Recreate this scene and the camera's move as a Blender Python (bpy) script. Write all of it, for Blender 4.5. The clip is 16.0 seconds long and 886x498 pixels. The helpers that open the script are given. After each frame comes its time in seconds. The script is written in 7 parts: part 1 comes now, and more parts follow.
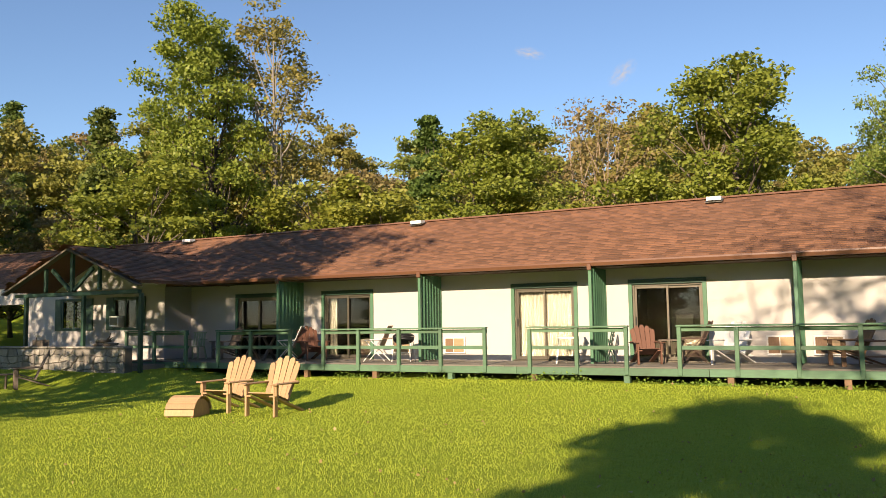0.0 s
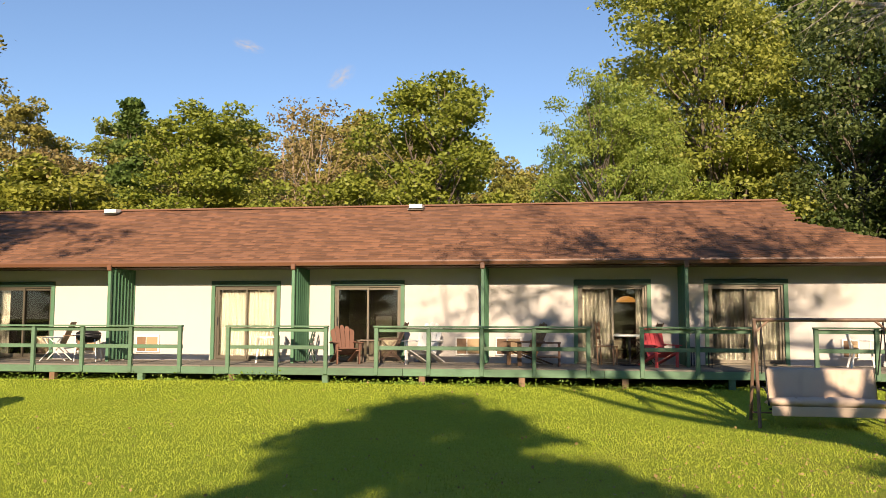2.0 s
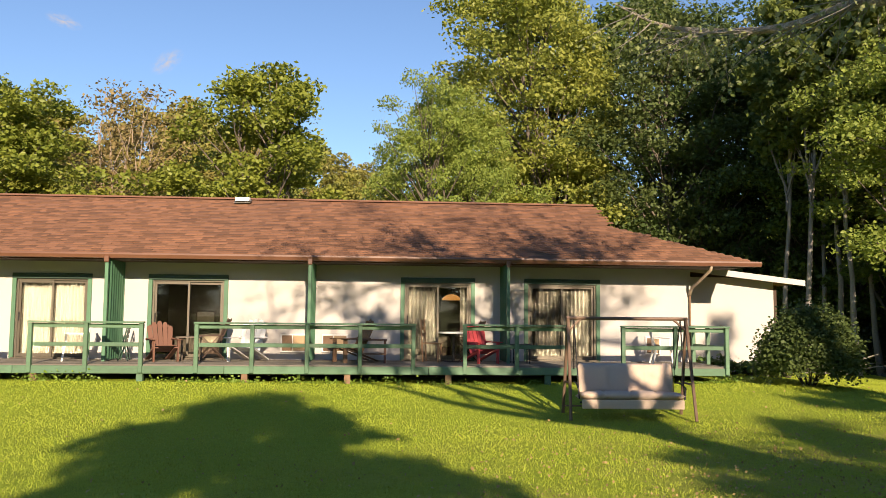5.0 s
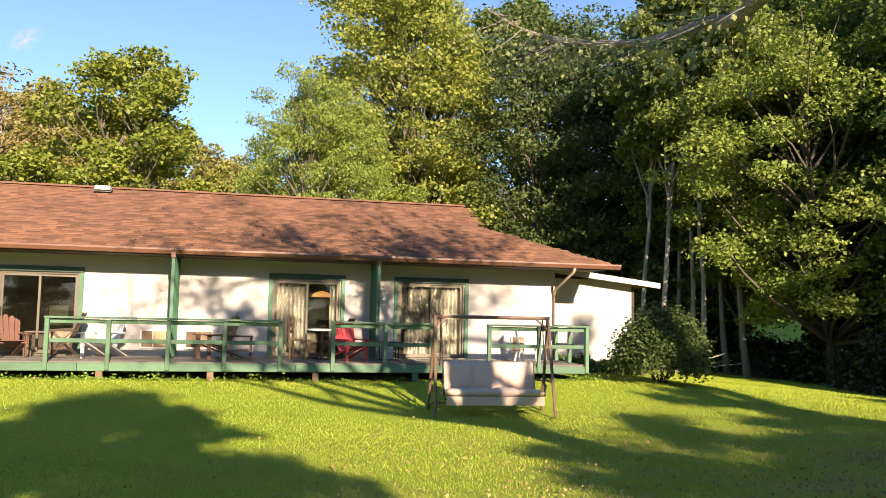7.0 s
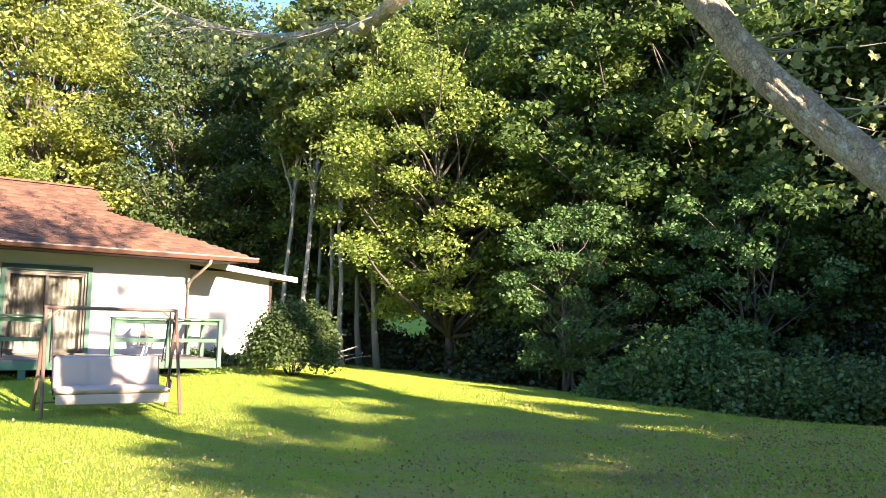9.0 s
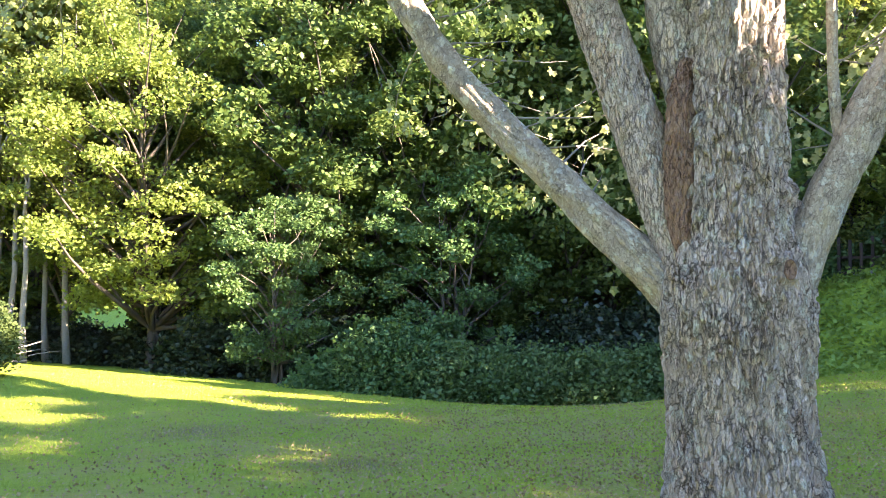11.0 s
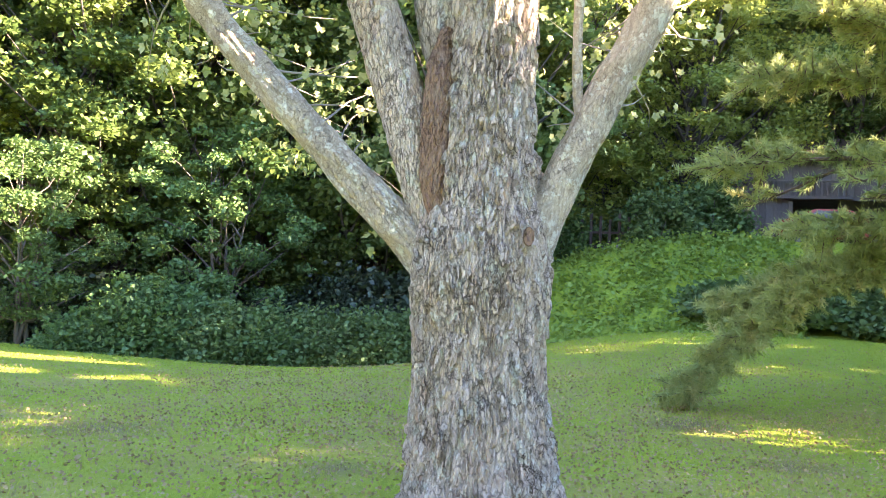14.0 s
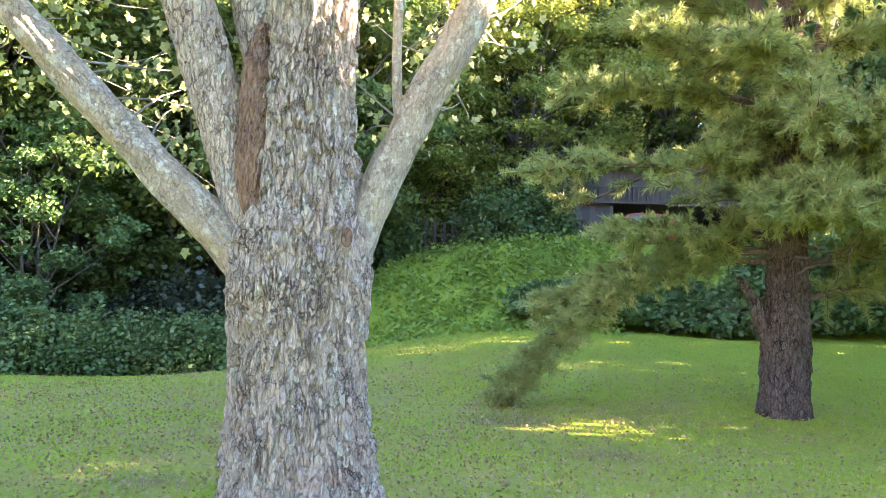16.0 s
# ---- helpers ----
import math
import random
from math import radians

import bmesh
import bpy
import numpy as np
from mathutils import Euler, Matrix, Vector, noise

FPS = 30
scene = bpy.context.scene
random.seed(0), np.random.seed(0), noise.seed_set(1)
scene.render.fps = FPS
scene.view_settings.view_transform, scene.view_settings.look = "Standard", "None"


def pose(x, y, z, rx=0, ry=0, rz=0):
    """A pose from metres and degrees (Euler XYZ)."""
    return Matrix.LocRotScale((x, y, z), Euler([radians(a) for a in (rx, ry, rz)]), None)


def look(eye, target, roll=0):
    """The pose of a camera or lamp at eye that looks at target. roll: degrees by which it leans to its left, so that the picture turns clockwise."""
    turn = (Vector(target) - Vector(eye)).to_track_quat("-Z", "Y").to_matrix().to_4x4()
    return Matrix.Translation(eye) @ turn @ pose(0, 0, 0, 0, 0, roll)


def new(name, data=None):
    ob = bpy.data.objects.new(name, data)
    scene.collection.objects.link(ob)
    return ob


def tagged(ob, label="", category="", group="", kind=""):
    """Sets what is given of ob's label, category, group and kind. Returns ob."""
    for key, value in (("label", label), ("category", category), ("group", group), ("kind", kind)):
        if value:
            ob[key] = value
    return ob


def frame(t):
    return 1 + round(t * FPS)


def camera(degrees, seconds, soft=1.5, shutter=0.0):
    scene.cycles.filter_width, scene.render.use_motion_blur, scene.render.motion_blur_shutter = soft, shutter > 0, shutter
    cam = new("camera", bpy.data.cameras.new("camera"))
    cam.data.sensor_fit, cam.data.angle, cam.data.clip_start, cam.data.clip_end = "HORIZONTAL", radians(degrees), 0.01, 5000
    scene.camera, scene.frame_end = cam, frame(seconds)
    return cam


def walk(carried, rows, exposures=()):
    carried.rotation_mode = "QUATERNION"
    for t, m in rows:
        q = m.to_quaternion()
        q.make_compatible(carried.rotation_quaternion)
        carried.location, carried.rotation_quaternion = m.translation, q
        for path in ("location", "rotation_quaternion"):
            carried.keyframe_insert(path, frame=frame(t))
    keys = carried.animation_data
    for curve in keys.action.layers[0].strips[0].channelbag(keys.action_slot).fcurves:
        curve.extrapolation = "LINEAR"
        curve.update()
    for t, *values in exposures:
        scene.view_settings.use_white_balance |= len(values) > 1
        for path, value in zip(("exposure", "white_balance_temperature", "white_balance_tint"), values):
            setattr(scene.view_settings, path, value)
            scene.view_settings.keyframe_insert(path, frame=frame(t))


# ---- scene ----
cam = camera(56.70, 16.0, soft=0.6)
PATH = [
    (0.0, -0.250, 0.200, 1.650, 94.99, 0.90, 27.91),
    (0.5, -0.191, 0.228, 1.648, 94.85, 0.46, 19.82),
    (1.0, -0.159, 0.238, 1.646, 94.85, 0.10, 14.98),
    (1.5, -0.137, 0.242, 1.646, 94.83, 0.01, 11.11),
    (2.0, -0.120, 0.245, 1.646, 94.84, -0.14, 7.77),
    (2.5, -0.116, 0.249, 1.645, 94.87, -0.22, 4.79),
    (3.0, -0.104, 0.252, 1.645, 94.86, -0.35, 2.25),
    (3.5, -0.090, 0.253, 1.644, 94.84, -0.40, -0.25),
    (4.0, -0.090, 0.254, 1.642, 94.79, -0.50, -1.52),
    (6.5, 0.015, 0.207, 1.631, 94.67, -0.84, -9.95),
    (7.0, 0.045, 0.199, 1.629, 94.72, -1.21, -12.80),
    (7.5, 0.100, 0.185, 1.625, 94.80, -1.52, -17.68),
    (8.0, 0.165, 0.163, 1.620, 94.88, -1.52, -24.93),
    (8.5, 0.225, 0.135, 1.618, 94.89, -1.55, -31.89),
    (9.0, 0.265, 0.112, 1.623, 94.92, -1.70, -37.14),
    (9.5, 0.285, 0.096, 1.627, 94.91, -1.74, -40.53),
    (10.0, 0.311, 0.066, 1.633, 95.00, -1.54, -46.11),
    (12.5, 0.389, 0.001, 1.564, 93.98, -2.42, -67.10),
    (13.0, 0.412, -0.046, 1.572, 93.46, -2.71, -68.98),
    (13.5, 0.424, -0.076, 1.573, 93.15, -2.90, -70.93),
    (14.0, 0.431, -0.101, 1.580, 93.01, -2.94, -72.27),
    (14.5, 0.440, -0.126, 1.583, 93.14, -2.82, -74.10),
    (15.0, 0.444, -0.147, 1.582, 93.26, -2.70, -75.12),
    (15.5, 0.455, -0.175, 1.580, 93.41, -2.53, -76.81),
    (16.0, 0.476, -0.229, 1.577, 93.67, -2.20, -83.43),
]
walk(cam, [(t, pose(x, y, z, rx, ry, rz)) for t, x, y, z, rx, ry, rz in PATH],
     [(0.0, 0.72, 8300, 17), (1.5, 0.7, 8300, 18), (4.0, 0.65, 8100, 17), (6.5, 1.05, 8000, 18), (8.0, 1.6, 7500, 18), (8.5, 1.9, 7300, 19), (9.0, 2.2, 7000, 21), (10.0, 2.75, 7000, 23), (12.5, 3.68, 7700, 30), (16.0, 3.9, 7600, 30)])

# ---- light ----
SUN_DIR = Vector((-0.135, 0.985, -0.352)).normalized()   # the way the light travels
world = bpy.data.worlds.new("sky_world")
scene.world = world
world.use_nodes = True
wn, wl = world.node_tree.nodes, world.node_tree.links
wn.clear()
sky = wn.new("ShaderNodeTexSky")
sky.sky_type, sky.sun_disc = "NISHITA", False
sky.sun_elevation = math.asin(-SUN_DIR.z)
sky.sun_rotation = math.atan2(-SUN_DIR.x, -SUN_DIR.y)
sky.altitude, sky.air_density, sky.dust_density, sky.ozone_density = 300, 1.0, 0.05, 6.0
bgn, wout = wn.new("ShaderNodeBackground"), wn.new("ShaderNodeOutputWorld")
bgn.inputs["Strength"].default_value = 0.12
wl.new(sky.outputs[0], bgn.inputs["Color"])
wl.new(bgn.outputs[0], wout.inputs["Surface"])
sun = new("sun", bpy.data.lights.new("sun", "SUN"))
sun.data.energy, sun.data.angle, sun.data.color = 5.0, radians(0.6), (1.0, 0.91, 0.76)
sun.matrix_world = look((0, 0, 30), Vector((0, 0, 30)) + SUN_DIR)


# ---- materials ----
def material(name, base, rough=0.6, metal=0.0, grain=20.0, amount=0.25, stain=1.2, stain_amount=0.2, bump=0.15,
             stretch=(1, 1, 1), island=0.0, per_object=0.0, dark=None, distance=0.01, spec=0.5):
    """A surface with grain, broad stains and relief; colours vary per island or per object where asked."""
    m = bpy.data.materials.new(name)
    m.use_nodes = True
    n, l = m.node_tree.nodes, m.node_tree.links
    b = n["Principled BSDF"]
    b.inputs["Roughness"].default_value, b.inputs["Metallic"].default_value = rough, metal
    b.inputs["Specular IOR Level"].default_value = spec
    co, mp = n.new("ShaderNodeTexCoord"), n.new("ShaderNodeMapping")
    mp.inputs["Scale"].default_value = stretch
    l.new(co.outputs["Object"], mp.inputs["Vector"])
    fine, broad = n.new("ShaderNodeTexNoise"), n.new("ShaderNodeTexNoise")
    fine.inputs["Scale"].default_value, fine.inputs["Detail"].default_value = grain, 6
    broad.inputs["Scale"].default_value, broad.inputs["Detail"].default_value = stain, 4
    l.new(mp.outputs[0], fine.inputs["Vector"])
    l.new(co.outputs["Object"], broad.inputs["Vector"])
    d = dark or tuple(c * 0.45 for c in base)

    def mixed(a, c, fac):
        x = n.new("ShaderNodeMix")
        x.data_type = "RGBA"
        for s, v in ((x.inputs[6], a), (x.inputs[7], c), (x.inputs[0], fac)):
            if isinstance(v, bpy.types.NodeSocket):
                l.new(v, s)
            elif isinstance(v, tuple):
                s.default_value = (*v, 1)
            else:
                s.default_value = v
        return x.outputs[2]

    def ramp(v, lo, hi, gain):
        r = n.new("ShaderNodeMapRange")
        r.inputs["From Min"].default_value, r.inputs["From Max"].default_value = lo, hi
        r.inputs["To Max"].default_value = gain
        l.new(v, r.inputs["Value"])
        return r.outputs[0]
    col = mixed(base, d, ramp(fine.outputs[0], 0.35, 0.75, amount))
    col = mixed(col, d, ramp(broad.outputs[0], 0.45, 0.8, stain_amount))
    if island or per_object:
        src = n.new("ShaderNodeNewGeometry").outputs["Random Per Island"] if island else n.new("ShaderNodeObjectInfo").outputs["Random"]
        hsv = n.new("ShaderNodeHueSaturation")
        r = n.new("ShaderNodeMapRange")
        k = island or per_object
        r.inputs["To Min"].default_value, r.inputs["To Max"].default_value = 1 - k, 1 + k
        l.new(src, r.inputs["Value"])
        l.new(r.outputs[0], hsv.inputs["Value"])
        l.new(col, hsv.inputs["Color"])
        col = hsv.outputs[0]
    l.new(col, b.inputs["Base Color"])
    bp = n.new("ShaderNodeBump")
    bp.inputs["Strength"].default_value, bp.inputs["Distance"].default_value = bump, distance
    l.new(fine.outputs[0], bp.inputs["Height"])
    l.new(bp.outputs[0], b.inputs["Normal"])
    return m


def leaf_material(name, base, other, shine=0.35, through_amount=0.35, hue=0.02):
    """Foliage: each leaf its own shade between two colours, partly letting light through."""
    m = bpy.data.materials.new(name)
    m.use_nodes = True
    n, l = m.node_tree.nodes, m.node_tree.links
    b, out = n["Principled BSDF"], n["Material Output"]
    b.inputs["Roughness"].default_value = 0.5
    b.inputs["Specular IOR Level"].default_value = shine
    geo, obj = n.new("ShaderNodeNewGeometry"), n.new("ShaderNodeTexCoord")
    ns = n.new("ShaderNodeTexNoise")
    ns.inputs["Scale"].default_value, ns.inputs["Detail"].default_value = 0.45, 3
    l.new(obj.outputs["Object"], ns.inputs["Vector"])
    add = n.new("ShaderNodeMath")
    add.operation = "MULTIPLY_ADD"
    add.inputs[1].default_value, add.inputs[2].default_value = 0.55, -0.28
    l.new(geo.outputs["Random Per Island"], add.inputs[0])
    add2 = n.new("ShaderNodeMath")
    l.new(add.outputs[0], add2.inputs[0])
    l.new(ns.outputs[0], add2.inputs[1])
    mx = n.new("ShaderNodeMix")
    mx.data_type = "RGBA"
    mx.inputs[6].default_value, mx.inputs[7].default_value = (*base, 1), (*other, 1)
    l.new(add2.outputs[0], mx.inputs[0])
    hsv, info, rng = n.new("ShaderNodeHueSaturation"), n.new("ShaderNodeObjectInfo"), n.new("ShaderNodeMapRange")
    rng.inputs["To Min"].default_value, rng.inputs["To Max"].default_value = 0.5 - hue, 0.5 + hue
    l.new(info.outputs["Random"], rng.inputs["Value"])
    l.new(rng.outputs[0], hsv.inputs["Hue"])
    l.new(mx.outputs[2], hsv.inputs["Color"])
    l.new(hsv.outputs[0], b.inputs["Base Color"])
    tr, mix = n.new("ShaderNodeBsdfTranslucent"), n.new("ShaderNodeMixShader")
    l.new(hsv.outputs[0], tr.inputs["Color"])
    mix.inputs[0].default_value = through_amount
    l.new(b.outputs[0], mix.inputs[1])
    l.new(tr.outputs[0], mix.inputs[2])
    l.new(mix.outputs[0], out.inputs["Surface"])
    return m


def glass_material(name, tint=(0.9, 0.95, 0.93), rough=0.0):
    m = bpy.data.materials.new(name)
    m.use_nodes = True
    b = m.node_tree.nodes["Principled BSDF"]
    b.inputs["Base Color"].default_value = (*tint, 1)
    b.inputs["Transmission Weight"].default_value, b.inputs["Roughness"].default_value, b.inputs["IOR"].default_value = 1, rough, 1.45
    return m


STUCCO = material("stucco", (0.53, 0.50, 0.485), 0.9, grain=60, amount=0.10, stain=0.7, stain_amount=0.12, bump=0.35, dark=(0.5, 0.46, 0.38))
GREEN = material("green_paint", (0.075, 0.20, 0.115), 0.55, grain=35, amount=0.3, stain=2.0, stain_amount=0.35, bump=0.2, stretch=(1, 1, 0.3), per_object=0.12)
GREEN_WORN = material("worn_green_paint", (0.095, 0.20, 0.12), 0.7, grain=26, amount=0.35, stain=1.6, stain_amount=0.5, bump=0.3, stretch=(0.25, 1, 1), dark=(0.06, 0.085, 0.06), per_object=0.15)
DARK_GREEN = material("dark_green_trim", (0.025, 0.07, 0.045), 0.5, grain=30, amount=0.3, per_object=0.1)
DECKING = material("weathered_decking", (0.20, 0.18, 0.15), 0.85, grain=14, amount=0.5, stain=1.2, stain_amount=0.4, bump=0.4, stretch=(0.15, 2, 1), per_object=0.2)
SHINGLE = material("brown_shingles", (0.24, 0.112, 0.062), 0.95, grain=45, amount=0.35, stain=0.35, stain_amount=0.35, bump=0.5, island=0.34, dark=(0.10, 0.055, 0.04))
GUTTER = material("brown_metal_gutter", (0.17, 0.075, 0.045), 0.4, grain=12, amount=0.2, stain=0.8, stain_amount=0.3)
# under-eave shade is put into this dark brown
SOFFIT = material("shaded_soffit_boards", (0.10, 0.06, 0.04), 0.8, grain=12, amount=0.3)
DARK_WOOD = material("dark_brown_timber", (0.07, 0.04, 0.028), 0.8, grain=25, amount=0.4, stretch=(0.2, 1, 1))
ALU = material("bronze_door_frame", (0.16, 0.14, 0.11), 0.4, 0.6, grain=20, amount=0.15)
WHITE_PAINT = material("white_paint", (0.78, 0.77, 0.74), 0.6, grain=40, amount=0.1, stain=1.5, stain_amount=0.15)
CURTAIN = material("cream_curtain", (0.44, 0.39, 0.32), 0.9, grain=60, amount=0.1, stretch=(3, 3, 0.2))
GLASS = glass_material("pane_glass", (0.60, 0.64, 0.62))
# the rooms' dimness is put into the wall and ceiling colour
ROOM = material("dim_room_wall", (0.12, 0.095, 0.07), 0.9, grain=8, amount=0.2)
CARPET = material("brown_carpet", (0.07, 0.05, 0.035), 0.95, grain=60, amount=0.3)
CEDAR = material("weathered_cedar", (0.50, 0.31, 0.17), 0.75, grain=9, amount=0.5, stain=3.0, stain_amount=0.35, bump=0.35, stretch=(6, 6, 0.7), dark=(0.26, 0.16, 0.09), per_object=0.16)
GREY_WOOD = material("grey_weathered_wood", (0.16, 0.125, 0.10), 0.85, grain=12, amount=0.5, bump=0.35, stretch=(5, 5, 0.6), per_object=0.15)
RED_WOOD = material("reddish_brown_stain", (0.17, 0.075, 0.048), 0.6, grain=14, amount=0.4, bump=0.25, stretch=(5, 5, 0.7), per_object=0.12)
BROWN_WOOD = material("brown_wood", (0.22, 0.125, 0.07), 0.65, grain=14, amount=0.4, bump=0.25, stretch=(5, 5, 0.7), per_object=0.12)
RED_PLASTIC = material("red_plastic", (0.56, 0.07, 0.08), 0.45, grain=30, amount=0.1)
WHITE_PLASTIC = material("white_plastic", (0.80, 0.80, 0.78), 0.45, grain=25, amount=0.06)
PALE_GREEN = material("pale_green_plastic", (0.34, 0.42, 0.28), 0.5, grain=25, amount=0.1)
TAN_CLOTH = material("tan_mesh_cloth", (0.36, 0.29, 0.22), 0.8, grain=90, amount=0.2)
BLACK_METAL = material("black_metal", (0.025, 0.025, 0.028), 0.5, 0.5, grain=20, amount=0.2)
RUSTY_TUBE = material("brown_painted_steel", (0.20, 0.13, 0.095), 0.55, 0.3, grain=14, amount=0.4, stain=4, stain_amount=0.4, dark=(0.12, 0.06, 0.035))
CUSHION = material("faded_beige_cushion", (0.60, 0.46, 0.37), 0.9, grain=30, amount=0.15, stain=2.5, stain_amount=0.3, bump=0.2, dark=(0.45, 0.38, 0.31))
TAN_PANEL = material("tan_grille", (0.42, 0.29, 0.17), 0.7, grain=40, amount=0.2)
STONE = material("field_stone", (0.38, 0.345, 0.305), 0.9, grain=12, amount=0.4, stain=3, stain_amount=0.3, bump=0.6, per_object=0.35)
MORTAR = material("mortar", (0.15, 0.135, 0.115), 0.95, grain=30, amount=0.3)
BARK_PALE = material("pale_flaky_bark", (0.44, 0.40, 0.36), 0.95, grain=22, amount=0.5, stain=5, stain_amount=0.4, bump=0.9, stretch=(3.2, 3.2, 0.55), dark=(0.13, 0.095, 0.075), distance=0.03)
BARK = material("dark_tree_bark", (0.13, 0.105, 0.085), 0.95, grain=10, amount=0.5, stain=2, stain_amount=0.4, bump=0.7, stretch=(3, 3, 0.6), distance=0.03, per_object=0.3)
BARK_PINE = material("brown_plated_pine_bark", (0.20, 0.13, 0.10), 0.95, grain=9, amount=0.6, stain=4, stain_amount=0.4, bump=0.9, stretch=(2.5, 2.5, 0.8), dark=(0.05, 0.035, 0.03), distance=0.04)
BRANCH_GREY = material("grey_twig", (0.30, 0.27, 0.24), 0.9, grain=16, amount=0.4)
BRANCH_DRY = material("pale_dry_branch", (0.36, 0.27, 0.19), 0.9, grain=16, amount=0.4)
LEAF_SUN = leaf_material("maple_leaves", (0.15, 0.20, 0.03), (0.335, 0.36, 0.066))
LEAF_YELLOW = leaf_material("yellowing_leaves", (0.20, 0.26, 0.048), (0.40, 0.42, 0.10), through_amount=0.42)
LEAF_MID = leaf_material("forest_leaves", (0.20, 0.22, 0.045), (0.39, 0.375, 0.10), hue=0.035)
LEAF_AUTUMN = leaf_material("browning_leaves", (0.21, 0.185, 0.06), (0.36, 0.27, 0.115), hue=0.02)
# leaf green darkened for trees that stand in shade
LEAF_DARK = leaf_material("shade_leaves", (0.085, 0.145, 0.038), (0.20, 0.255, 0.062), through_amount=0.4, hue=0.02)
# near-black so the colour itself carries the trees' shade on the undergrowth
LEAF_BUSH = leaf_material("glossy_leaves_shade_toned", (0.022, 0.042, 0.018), (0.055, 0.085, 0.03), shine=0.6, through_amount=0.15)
# woods' deep shade put into the colour; also the corner bush's dark green
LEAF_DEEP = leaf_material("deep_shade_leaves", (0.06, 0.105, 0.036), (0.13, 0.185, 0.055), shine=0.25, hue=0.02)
LEAF_VINE = leaf_material("vine_leaves", (0.07, 0.14, 0.042), (0.15, 0.235, 0.068), through_amount=0.25)
LEAF_PALE = leaf_material("pale_maple_leaves", (0.24, 0.28, 0.08), (0.50, 0.48, 0.24), through_amount=0.42)
LEAF_BANK = leaf_material("bank_weed_leaves", (0.13, 0.25, 0.035), (0.26, 0.39, 0.07), through_amount=0.3)
NEEDLES = leaf_material("pine_needles", (0.21, 0.285, 0.095), (0.44, 0.475, 0.165), through_amount=0.25)
NEEDLES_TIP = leaf_material("pale_pine_tips", (0.30, 0.33, 0.11), (0.52, 0.48, 0.19), through_amount=0.25)
FALLEN = leaf_material("fallen_leaves", (0.22, 0.145, 0.055), (0.46, 0.35, 0.15), through_amount=0.1)
GRASS_BLADE = leaf_material("grass_blades", (0.27, 0.36, 0.044), (0.41, 0.455, 0.066), shine=0.2, through_amount=0.2, hue=0.0)


